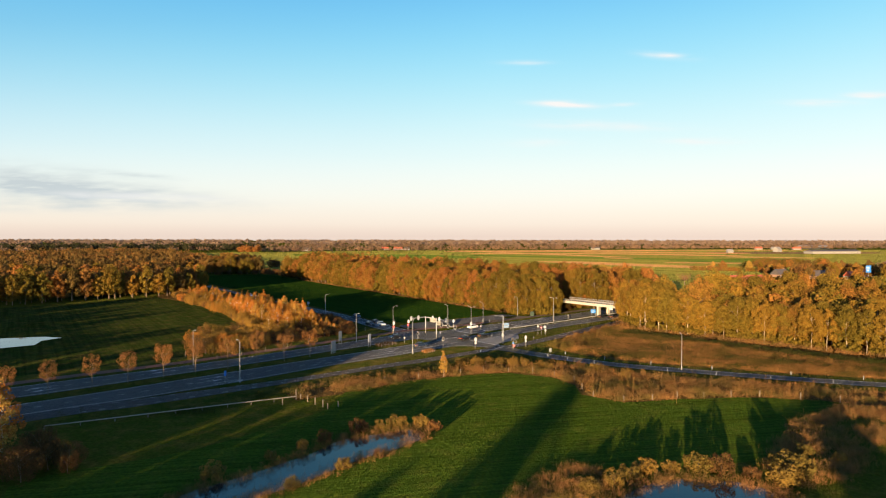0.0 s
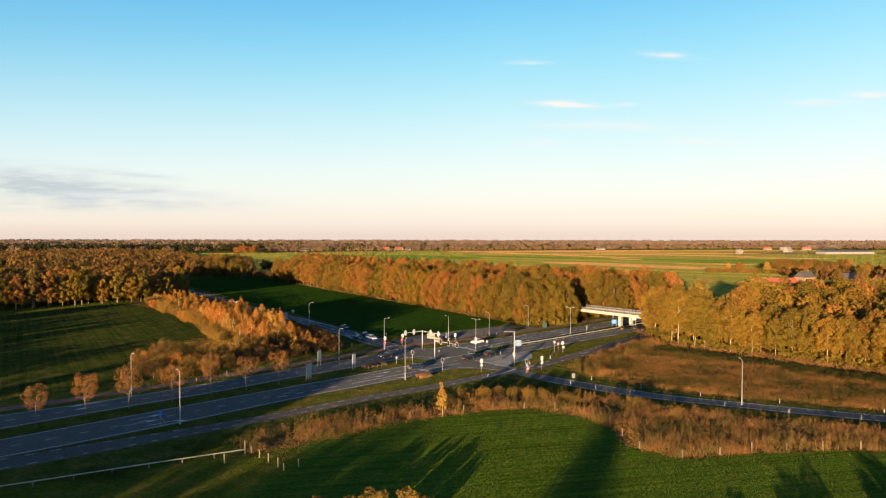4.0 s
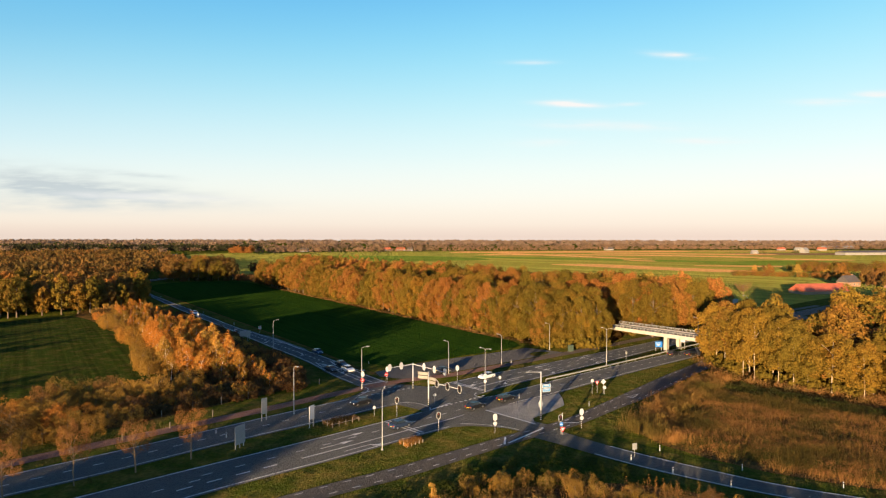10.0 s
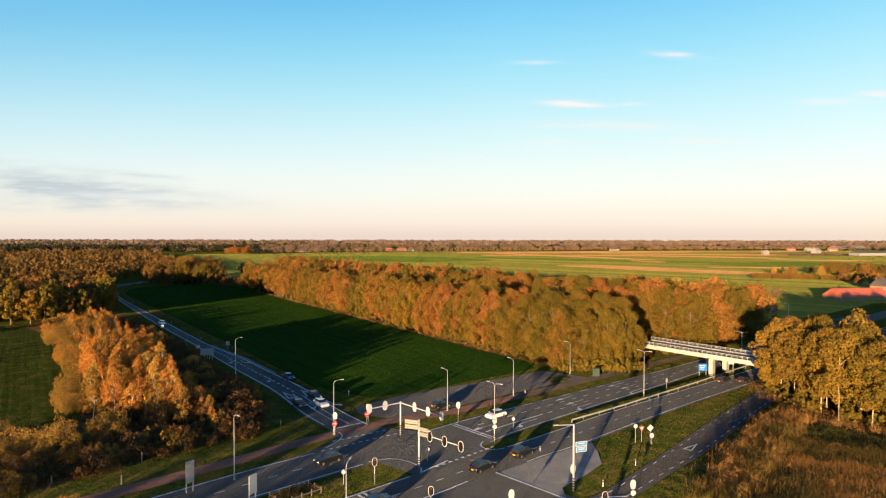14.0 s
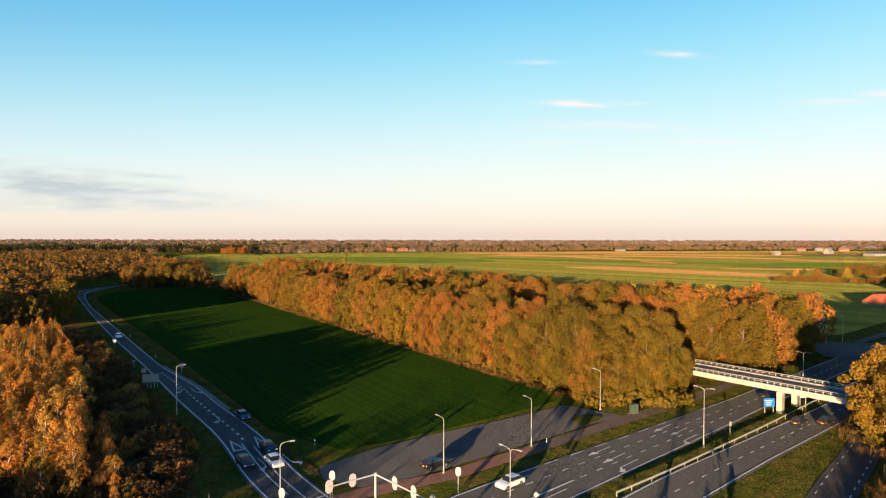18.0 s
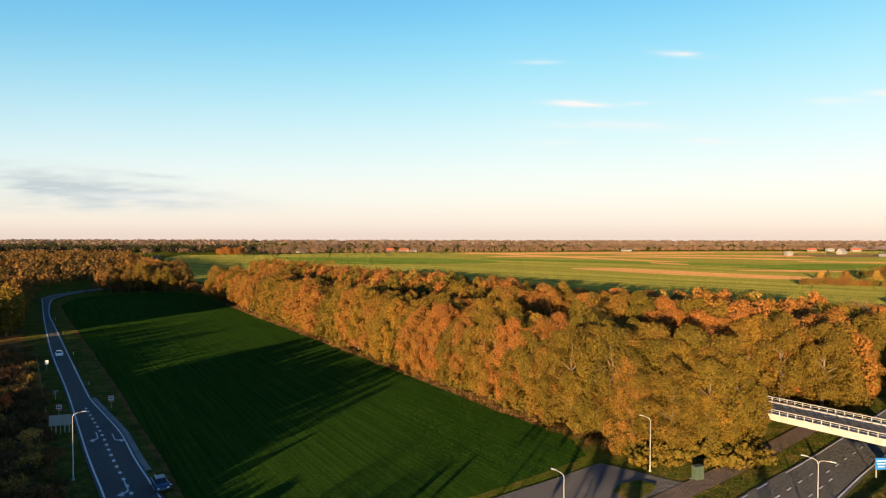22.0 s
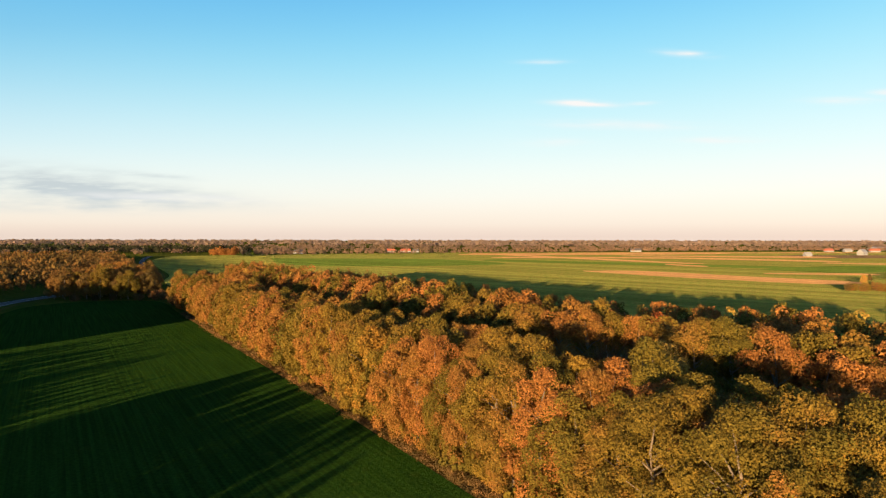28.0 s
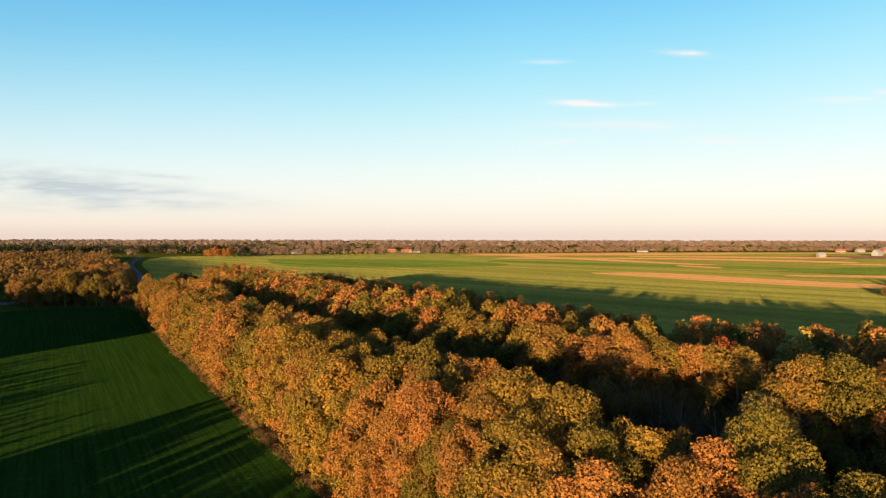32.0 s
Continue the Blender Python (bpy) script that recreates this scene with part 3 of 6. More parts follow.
D_RIGHT = [(-10, 223), (-20, 236), (-31, 253), (-46.4, 273), (-56, 286), (-66.5, 298.3), (-74, 307), (-80, 314.8), (-103.2, 346), (-155.2, 416.2), (-179.3, 449), (-208, 492), (-223, 519), (-230, 550), (-230, 600), (-235, 688), (-272, 780), (-392, 983), (-482, 1160), (-537, 1287)]
E_TOP = [(21, 192), (26, 186), (32, 180), (40, 173.5), (50, 166.5), (66, 159.5), (85, 152), (106, 145), (150, 133), (260, 112)]
E_LOW = [(17, 187.5), (21, 184), (28, 177), (36, 170.5), (47, 163.5), (64, 156), (84, 148), (105, 141), (149, 129), (259, 108)]


def sw(line):
    return spline([P(s, w) for s, w in line])


def xy(line):
    return spline([Vector((x, y, 0)) for x, y in line])


LINES = {k: sw(v) for k, v in (("af", A_FAR), ("an", A_NEAR), ("bf", B_FAR), ("bn", B_NEAR), ("cf", C_FAR), ("cn", C_NEAR))}
LINES.update({k: xy(v) for k, v in (("dl", D_LEFT), ("dr", D_RIGHT), ("et", E_TOP), ("el", E_LOW))})


def road(name, left, right, z, material, label, wide=0.45):
    me = ribbon_mesh(name, offset_line(left, wide), offset_line(right, -wide), z, material, thick=0.06)
    return tagged(new(name, me), label, "road", kind="structure")


# verges and the junction floor lie under the carriageways
DITCH = xy([(-14, 232), (-24, 245), (-34, 260), (-43.9, 274.4), (-52.9, 286.5), (-61.7, 298.7), (-73.2, 314.8), (-88.6, 335.5), (-106.4, 359.7), (-137.7, 401.7), (-173, 449), (-202, 490), (-217, 517), (-225, 550), (-225, 600), (-230, 688), (-267, 778), (-387, 981), (-477, 1158)])
tagged(new("verge", ribbon_mesh("verge", offset_line(LINES["bf"], 14), offset_line(LINES["cn"][:len(LINES["cn"])], -9), 0.045, VERGE, 140)), "rough grass verges and islands between the roads", "ground", kind="structure")
tagged(new("verge", ribbon_mesh("verge", offset_line(LINES["dl"], 7), DITCH, 0.052, VERGE, 160)), "rough grass verge of the side road", "ground", kind="structure")
tagged(new("verge", ribbon_mesh("verge", offset_line(LINES["et"], 4), offset_line(LINES["el"], -4), 0.059, VERGE, 60)), "rough grass verge of the narrow road", "ground", kind="structure")
tagged(new("ditch_bank", ribbon_mesh("ditch_bank", DITCH, offset_line(DITCH, -0.9), 0.064, UNDER, 160)), "narrow dark ditch bank between verge and crop", "ground", kind="structure")
shoulder = [p for p in LINES["dr"] if 268 < p.y < 309]
tagged(new("road_shoulder", ribbon_mesh("road_shoulder", offset_line(shoulder, -0.4), offset_line(shoulder, -1.25), 0.108, PAVING, 30, 0.04)), "pale gravel shoulder where the side road widens", "road", kind="structure")
ROAD_A = road("road_near_carriageway", LINES["af"], LINES["an"], 0.100, ASPHALT, "grey asphalt carriageway with worn white lane markings")
ROAD_B = road("road_far_carriageway", LINES["bf"], LINES["bn"], 0.106, ASPHALT, "grey asphalt carriageway with turning lanes and white arrows")
ROAD_C = road("road_slip", LINES["cf"], LINES["cn"], 0.094, SLIP_ASPHALT, "narrow asphalt parallel road with dashed edge lines", 0.3)
ROAD_D = road("road_side", LINES["dl"], LINES["dr"], 0.112, ASPHALT, "asphalt side road with white edge lines and turning lanes")
ROAD_E = road("road_narrow", LINES["et"], LINES["el"], 0.118, ASPHALT, "narrow asphalt country road with pale edge lines", 0.15)


def paved(name, outline, z, material, label, category="road"):
    return area(name, [tuple(P(s, w).xy) for s, w in outline], z, material, label, category, 0, 2, soft=False)


paved("junction_floor", [(-2, -1.2), (-3, 8.5), (-12, 17.0), (-4, 18.5), (0.2, 21), (1.8, 26), (8.6, 26), (8.6, 20), (12, 13), (16, 1.5), (13.6, -1.6), (15, -4.6)], 0.088, ASPHALT, "grey asphalt junction floor")
paved("junction_mouth", [(-9, -11.3), (-5.5, -12.4), (-3, -13.8), (-1.5, -15.5), (0, -17.6), (1.2, -20), (1.6, -23.2), (8.4, -24.4), (7.6, -14), (7.8, -9.0)], 0.084, ASPHALT, "asphalt mouth of the narrow road")
paved("pale_paving", [(7.4, -9.6), (7.2, -15), (7.0, -22.0), (9.5, -19.5), (16, -19.3), (21.5, -18.6), (25.5, -15.5), (29, -12.2), (18, -10.6)], 0.122, PAVING, "pale worn paved triangle beside the junction")
paved("plaza", [(10.8, 29), (13, 33.5), (24, 34), (36, 32.6), (47, 30.3), (60.6, 28.2), (68.7, 27.2), (69.5, 22), (70.5, 14.6), (60, 16.4), (47, 17.6), (30, 19.3), (20, 20.5), (13, 23)], 0.084, PALE_ASPHALT, "grey asphalt lay-by with old tyre marks")
paved("plaza_island", [(60.5, 20.2), (63.5, 20.8), (66.6, 19.6), (67, 17), (64, 16.3), (58.8, 16.6)], 0.20, VERGE, "small grass island in the lay-by", "ground")
PATH_W = [(-190, 33.5), (-114, 27.5), (-80, 23.6), (-58, 22.9), (-36, 22.4), (-20, 22.3), (-4, 22.4), (12, 21.2), (24, 17.6), (36, 16.2), (47, 15.1), (57, 14.2), (66, 13.6), (77, 12.4), (95, 10.9), (130, 8.5)]
path_line = sw(PATH_W)
k_red = int(len(path_line) * 0.74)
tagged(new("cycle_path", ribbon_mesh("cycle_path", offset_line(path_line[:k_red], 1.6), offset_line(path_line[:k_red], -1.6), 0.130, RED_PATH, 110, 0.05)), "red-brown asphalt cycle path beside the main road", "path", kind="structure")
tagged(new("cycle_path", ribbon_mesh("cycle_path", offset_line(path_line[k_red - 1:], 1.6), offset_line(path_line[k_red - 1:], -1.6), 0.124, BROWN_PATH, 40, 0.05)), "worn brown cycle path leading towards the bridge", "path", kind="structure")


# ---- road markings, each a painted piece of its road ----
def stripe(parent, line, width, name="edge_line", z=0.155):
    me = ribbon_mesh(name, offset_line(line, width / 2), offset_line(line, -width / 2), z, MARKING)
    return part(name, me, MARKING, parent)


dash_meshes = {}


def dash(parent, p, direction, length, width, name="lane_dash", z=0.157):
    key = (length, width)
    if key not in dash_meshes:
        h, w = length / 2, width / 2
        dash_meshes[key] = mesh_of("lane_dash", [(-h, -w, 0), (h, -w, 0), (h, w, 0), (-h, w, 0)], [(0, 1, 2, 3)], MARKING)
    ob = part(name, dash_meshes[key], MARKING, parent)
    ob.location, ob.rotation_euler = (p.x, p.y, z), (0, 0, math.atan2(direction.y, direction.x))
    return ob


def between(left, right, f, n=160):
    return [a.lerp(b, f) for a, b in zip(resample(left, n), resample(right, n))]


def dashes(parent, line, length, gap, width, start=0.0, end=1e9):
    d, nxt = 0.0, start
    for a, b in zip(line, line[1:]):
        seg = (b - a).length
        while nxt < d + seg and nxt < end:
            dash(parent, a.lerp(b, (nxt - d) / seg), b - a, length, width)
            nxt += length + gap
        d += seg


def cut(line, s0, s1):
    """The stretch of a line between two places along the main road."""
    def along(p):
        return (p.x - OX) * COS + (p.y - OY) * SIN
    return [p for p in line if s0 <= along(p) <= s1]


for key, spans in (("af", [(-200, -1), (15, 210)]), ("an", [(-200, -3), (14, 110)]), ("bf", [(-190, -6), (9, 40), (84, 200)]), ("bn", [(-190, -4), (16, 200)])):
    for s0, s1 in spans:
        stripe(ROAD_A if key[0] == "a" else ROAD_B, cut(LINES[key], s0, s1), 0.22)
for key in ("dl", "dr"):
    line = [p for p in LINES[key] if p.y > 226 and p.y < 800]
    stripe(ROAD_D, line, 0.25)
for key in ("et", "el"):
    stripe(ROAD_E, LINES[key][3:], 0.24)
mid_a = [a.lerp(b, 0.5) for a, b in zip(resample(LINES["af"], 400), resample(LINES["an"], 400))]
dashes(ROAD_A, cut(mid_a, -150, -48), 1.6, 3.4, 0.2)
dashes(ROAD_A, cut(mid_a, 15, 150), 1.4, 2.5, 0.2)
third = [a.lerp(b, 0.36) for a, b in zip(resample(LINES["af"], 400), resample(LINES["an"], 400))]
two_third = [a.lerp(b, 0.68) for a, b in zip(resample(LINES["af"], 400), resample(LINES["an"], 400))]
dashes(ROAD_A, cut(third, -48, -14), 1.6, 3.4, 0.2)
stripe(ROAD_A, cut(two_third, -34, 3), 0.28, "solid_line")
dashes(ROAD_A, cut(two_third, -52, -34), 2.2, 2.0, 0.3)
dashes(ROAD_A, cut(third, -10, 10), 1.4, 2.6, 0.2)
for f, s0, s1 in ((0.34, 18, 90), (0.67, 18, 90), (0.5, 90, 160), (0.5, -150, -10)):
    ln = [a.lerp(b, f) for a, b in zip(resample(LINES["bf"], 400), resample(LINES["bn"], 400))]
    dashes(ROAD_B, cut(ln, s0, s1), 1.5, 2.5, 0.22)
dashes(ROAD_B, cut(offset_line(LINES["bf"], 0.0), 40, 84), 3.2, 3.0, 0.22)
ln = [a.lerp(b, 0.67) for a, b in zip(resample(LINES["bf"], 400), resample(LINES["bn"], 400))]
stripe(ROAD_B, cut(ln, 19, 38), 0.28, "solid_line")
# block markings across the junction
dashes(ROAD_A, [P(2.5, -1.6), P(16, -1.9)], 0.7, 0.7, 0.45)
dashes(ROAD_B, [P(-2, 19), P(8, 17.5)], 0.7, 0.7, 0.35)
dashes(ROAD_B, [P(-6, 16.4), P(9, 14.5)], 0.7, 0.7, 0.35)
for key, inset in (("cf", -0.45), ("cn", 0.45)):
    dashes(ROAD_C, cut(offset_line(LINES[key], inset), -112, 104), 1.25, 2.4 if key == "cf" else 2.2, 0.16)
mid_d = [a.lerp(b, 0.52) for a, b in zip(resample(LINES["dl"], 500), resample(LINES["dr"], 500))]
dashes(ROAD_D, [p for p in mid_d if 250 < p.y < 304], 1.1, 1.9, 0.45)
for f in (0.40, 0.62):
    ln = [a.lerp(b, f) for a, b in zip(resample(LINES["dl"], 500), resample(LINES["dr"], 500))]
    stripe(ROAD_D, [p for p in ln if 227 < p.y < 249], 0.2, "solid_line")


def arrow(parent, p, direction, length=6.5, side=0):
    """A painted lane arrow; side bends its head to the left or right."""
    a = math.atan2(direction.y, direction.x)
    h = length / 2
    if side == 0:
        verts = [(-h, -0.09), (h - 2.2, -0.09), (h - 2.2, 0.09), (-h, 0.09), (h - 2.4, -0.55), (h, 0), (h - 2.4, 0.55)]
        faces = [(0, 1, 2, 3), (4, 5, 6)]
    else:
        k = side
        verts = [(-h, -0.09), (h - 1.2, -0.09), (h - 1.2, 0.09), (-h, 0.09), (h - 1.6, 0.1 * k), (h - 1.0, 0.1 * k), (h - 0.2, 0.8 * k), (h - 0.8, 0.8 * k), (h - 1.4, 0.7 * k), (h + 0.4, 0.7 * k), (h - 0.4, 1.5 * k)]
        faces = [(0, 1, 2, 3), (4, 5, 6, 7), (8, 9, 10)]
    ob = part("lane_arrow", mesh_of("lane_arrow", [(x, y, 0) for x, y in verts], faces, MARKING), MARKING, parent)
    ob.location, ob.rotation_euler = (p.x, p.y, 0.160), (0, 0, a)


west, east = P(-1, 0.03) - P(0, 0), P(1, -0.06) - P(0, 0)
for s, w, side in ((49.5, 7.3, 0), (68.5, 5.7, 0), (68.7, 2.7, 0), (66.5, -0.2, 1), (48.5, 4.0, 0), (47.5, 1.2, 1), (30, 9.2, 0), (30, 2.6, 1), (22, 6.2, 0)):
    arrow(ROAD_B, P(s, w), west, 6.5, side)
for s, w, side in ((-22, -3.2, 0), (-26, -5.4, 0), (-24, -9.2, -1), (-78, -0.6, 0), (-80, -3.6, 0), (-77, -6.6, -1)):
    arrow(ROAD_A, P(s, w), east, 6.5, side)
for s in (-110, -84):
    for w in (14.6, 17.8):
        arrow(ROAD_B, P(s, w), west, 6.0, 0)
down = Vector((0.585, -0.81, 0))
for x, y, side in ((-59.0, 284.0, -1), (-55.6, 283.2, 1), (-42, 262.5, -1), (-38.7, 264.8, 1), (-26.0, 239.5, -1), (-22.6, 241.3, 1)):
    arrow(ROAD_D, Vector((x, y, 0)), down, 5.5, side)


def give_way(parent, p, a, size=1.0):
    """A painted give-way triangle, as an outline."""
    outer, inner = [(0, 3.2), (-1.05, -3.0), (1.05, -3.0)], [(0, 1.7), (-0.70, -2.5), (0.70, -2.5)]
    verts = [(x * size, y * size, 0) for x, y in outer + inner]
    ob = part("give_way_triangle", mesh_of("give_way_triangle", verts, [(0, 1, 4, 3), (1, 2, 5, 4), (2, 0, 3, 5)], MARKING), MARKING, parent)
    ob.location, ob.rotation_euler = (p.x, p.y, 0.160), (0, 0, a)


for x, y in ((-33.4, 247.5), (-29.9, 249.6)):
    give_way(ROAD_D, Vector((x, y, 0)), math.atan2(-down.y, -down.x) - math.pi / 2)
give_way(ROAD_C, P(39, -25.2), radians(45.4 - 90), 0.7)
for (a, b), parent in ((((-12.3, -1.5), (-12.3, -11.0)), ROAD_A), (((-11.4, -1.5), (-11.4, -11.0)), ROAD_A), (((1.9, 24.6), (8.2, 24.0)), ROAD_D), (((18.2, 1.0), (18.8, 11.3)), ROAD_B), (((19.0, 1.0), (19.6, 11.3)), ROAD_B),
                       (((7.1, -9.4), (6.8, -22.3)), ROAD_A), (((-0.5, -1.6), (5.5, -1.0)), ROAD_A), (((10.5, -24.9), (13.4, -27.3)), ROAD_C), (((-3, -22.9), (-6, -25.2)), ROAD_C), (((-5, -25.2), (6, -24.6)), ROAD_C)):
    stripe(parent, [P(*a), P(*a).lerp(P(*b), 0.5), P(*b)], 0.35, "stop_line", 0.159)

stripe(ROAD_A, spline([P(-3, -12.0), P(-1.5, -13.8), P(0, -16.2), P(1.4, -19), P(2.0, -22.0)], 1), 0.22)
stripe(ROAD_D, spline([Vector((-17.5, 222.2, 0)), P(1.0, 20.8), P(-1.5, 18.6), P(-5, 17.2)], 1), 0.22)
stripe(ROAD_B, spline([P(16, 1.0), P(14.2, 0.0), P(13.6, -1.6), P(14.4, -3.0), P(16, -3.6)], 1), 0.22)
stripe(ROAD_A, spline([P(-4, 7.2), P(-0.5, 6.0), P(0.8, 3.0), P(0.4, -0.4), P(-1, -1.8)], 1), 0.22)

# ---- trees ----
def leaf_cloud(seed, lobes, leaves, size, outward=0.82, quads=False):
    """Leaf clumps as small pointed faces on the skin of rounded lobes (x, y, z, radius)."""
    r = np.random.default_rng(seed)
    lobes = np.array(lobes)
    weight = lobes[:, 3] ** 2
    pick = r.choice(len(lobes), leaves, p=weight / weight.sum())
    d = r.normal(size=(leaves, 3))
    d += (lobes[pick, :3] - np.array([0, 0, lobes[:, 2].mean()])) * (np.array([0.8, 0.8, 0.35]) / (np.abs(lobes[:, :2]).max() + 0.1))
    d /= np.linalg.norm(d, axis=1)[:, None]
    rad = lobes[pick, 3] * (0.74 + 0.34 * r.random(leaves))
    c = lobes[pick, :3] + d * rad[:, None] * np.array([0.95, 0.95, 1.05]) + r.normal(size=(leaves, 3)) * (0.05 * lobes[pick, 3])[:, None]
    top, low = lobes[:, 2].max(), lobes[:, 2].min()
    axis = np.zeros((leaves, 3))
    axis[:, 2] = low + (c[:, 2] - low) * 0.55
    away = (c - axis) / np.array([1, 1, 0.5 + 0.12 * (top - low)])
    away /= np.linalg.norm(away, axis=1)[:, None] + 1e-6
    nrm = (d * 0.88 + away * 0.22) * outward + r.normal(size=(leaves, 3)) * (1 - outward)
    nrm /= np.linalg.norm(nrm, axis=1)[:, None]
    t = np.cross(nrm, r.normal(size=(leaves, 3)))
    t /= np.linalg.norm(t, axis=1)[:, None]
    b = np.cross(nrm, t)
    s = (size * (0.6 + 0.8 * r.random(leaves)))[:, None]
    if quads:
        v = np.stack([c - t * s * 0.62, c - b * s * 0.42 + nrm * s * 0.1, c + t * s * 0.62, c + b * s * 0.42 + nrm * s * 0.1], 1)
    else:
        v = np.stack([c - t * s * 0.7 - b * s * 0.35, c + t * s * 0.7 - b * s * 0.35, c + b * s * 0.75 + nrm * s * 0.15], 1)
    k = v.shape[1]
    return v.reshape(-1, 3), np.arange(leaves * k).reshape(-1, k)


def crown_lobes(seed, height, radius, base, count, shape="round"):
    r = random.Random(seed)
    lobes = []
    mid, half = (height + base) / 2, (height - base) / 2
    for i in range(count):
        u = (i + 0.5) / count
        zz = -0.85 + 1.7 * u
        if shape == "round":
            w = math.sqrt(max(0.05, 1 - zz * zz * 0.8))
        elif shape == "cone":
            w = 0.12 + 1.05 * math.sin(math.pi * min(1.0, 0.18 + 0.80 * u)) * (1 - 0.35 * u)
        else:
            w = 0.80 + 0.5 * u if u < 0.4 else math.cos((u - 0.4) * 2.25)
        a = i * 2.4 + r.uniform(-0.5, 0.5)
        k = radius * w * math.sqrt(r.uniform(0.34, 1.30))
        lr = radius * r.uniform(0.17, 0.38) * min(1.0, math.sqrt(56 / count))
        zz += r.uniform(-0.10, 0.22) * (0.4 + u)
        lobes.append((math.cos(a) * k, math.sin(a) * k, mid + zz * half * 0.86 + r.uniform(-0.05, 0.06) * height, lr))
    lobes.append((0, 0, height - radius * 0.30, radius * 0.22))
    lobes.append((0, 0, mid - 0.1 * half, radius * 0.50))
    return lobes


def mesh_np(name, v, f, material):
    me = bpy.data.meshes.new(name)
    nv, nf = len(v), len(f)
    me.vertices.add(nv)
    me.vertices.foreach_set("co", v.astype(np.float32).ravel())
    me.loops.add(f.size)
    me.loops.foreach_set("vertex_index", f.astype(np.int32).ravel())
    me.polygons.add(nf)
    me.polygons.foreach_set("loop_start", np.arange(0, f.size, f.shape[1], dtype=np.int32))
    me.materials.append(material)
    me.update(calc_edges=True)
    return me


def bmesh_data(name, bm, material):
    me = bpy.data.meshes.new(name)
    bm.to_mesh(me)
    bm.free()
    me.materials.append(material)
    return me


def trunk_mesh(seed, height, radius, spread, material, limbs=6, lean=0.3, branches=None):
    """A tapered trunk with its limbs; given a list, each limb goes there as a mesh of its own."""
    r = random.Random(seed)
    bm = bmesh.new()
    pts = [(r.uniform(-lean, lean) * k * 0.5, r.uniform(-lean, lean) * k * 0.5, height * 0.86 * k / 4) for k in range(5)]
    pts[0] = (0, 0, -0.15)
    tube(pts, [radius * x for x in (1.35, 1.0, 0.8, 0.5, 0.15)], 7, bm)
    for i in range(limbs):
        z0 = height * r.uniform(0.32, 0.68)
        a = 2.4 * i + r.uniform(-0.4, 0.4)
        ln = spread * r.uniform(0.5, 0.85)
        p0 = Vector((0, 0, z0))
        p1 = p0 + Vector((math.cos(a) * ln * 0.5, math.sin(a) * ln * 0.5, ln * 0.45))
        p2 = p0 + Vector((math.cos(a) * ln, math.sin(a) * ln, ln * 0.75))
        if branches is None:
            tube([p0, p1, p2], [radius * 0.45, radius * 0.28, radius * 0.08], 5, bm)
        else:
            branches.append(bmesh_data("branch", tube([p0, p1, p2], [radius * 0.45, radius * 0.28, radius * 0.08], 5), material))
    return bmesh_data("trunk", bm, material)


class TreeKind:
    """Trunk and crown meshes of a kind of tree, in several shapes that the single trees share."""

    def __init__(self, name, label, height, radius, base, lobes, leaves, size, leaf, bark, shapes=4, shape="round", trunk=0.24, limbs=6, seed=1, split=False):
        self.name, self.label, self.kinds = name, label, []
        for i in range(shapes):
            r = random.Random(seed * 100 + i)
            h, rad = height * r.uniform(0.9, 1.08), radius * r.uniform(0.9, 1.1)
            lb = crown_lobes(seed * 100 + i, h, rad, base, lobes, shape)
            v, f = leaf_cloud(seed * 100 + i, lb, leaves, size, 0.62)
            branches = [] if split else None
            stem = trunk_mesh(seed * 100 + i, h, trunk, rad, bark, limbs, branches=branches)
            self.kinds.append((mesh_np("crown", v, f, leaf), stem, branches or []))

    def plant(self, x, y, scale=1.0, group="", label="", material=None, z=0.0):
        crown, trunk, branches = self.kinds[rng.randrange(len(self.kinds))]
        t = thing(self.name, label or self.label, "tree", group, at=pose(x, y, z, 0, 0, rng.uniform(0, 360)) @ Matrix.Diagonal((scale * rng.uniform(0.86, 1.18), scale * rng.uniform(0.86, 1.18), scale * rng.uniform(0.94, 1.08), 1)))
        part("trunk", trunk, None, t)
        for b in branches:
            part("branch", b, None, t)
        c = part("crown", crown, None, t)
        if material:
            c.material_slots[0].link = "OBJECT"
            c.material_slots[0].material = material
        return t



def pick_leaf():
    k = rng.random()
    return None if k < 0.66 else OAK_GREEN if k < 0.87 else OAK_ORANGE


OAK_FINE = TreeKind("oak_tree", "tall oak in olive and orange autumn leaf", 17.0, 4.5, -0.8, 60, 23000, 0.155, OAK, BARK, 5, "full", 0.30, 7, 1)
OAK_NEAR = TreeKind("oak_tree", "tall oak in olive and orange autumn leaf", 17.0, 4.6, -0.6, 54, 15000, 0.215, OAK, BARK, 5, "full", 0.30, 7, 1)
OAK_MID = TreeKind("oak_tree", "oak in olive and rust autumn leaf inside the belt", 16.5, 4.9, 0.6, 52, 8000, 0.30, OAK, BARK, 6, "full", 0.28, 5, 2)
WOOD_TALL = TreeKind("roadside_tree", "tall roadside tree in olive gold leaf with pale trunk", 17.0, 4.5, 2.4, 84, 12000, 0.235, OAK_GREEN, PALE_BARK, 6, "full", 0.15, 5, 3)
WOOD_BACK = TreeKind("roadside_tree", "tall olive gold tree inside the roadside wood", 16.5, 4.9, 3.0, 60, 5200, 0.36, OAK_GREEN, BARK, 4, "full", 0.2, 4, 13)
WOOD_DEEP = TreeKind("roadside_tree", "tall olive gold tree deep in the roadside wood", 16.5, 4.9, 3.0, 40, 1500, 0.62, OAK_GREEN, BARK, 3, "full", 0.2, 3, 14)
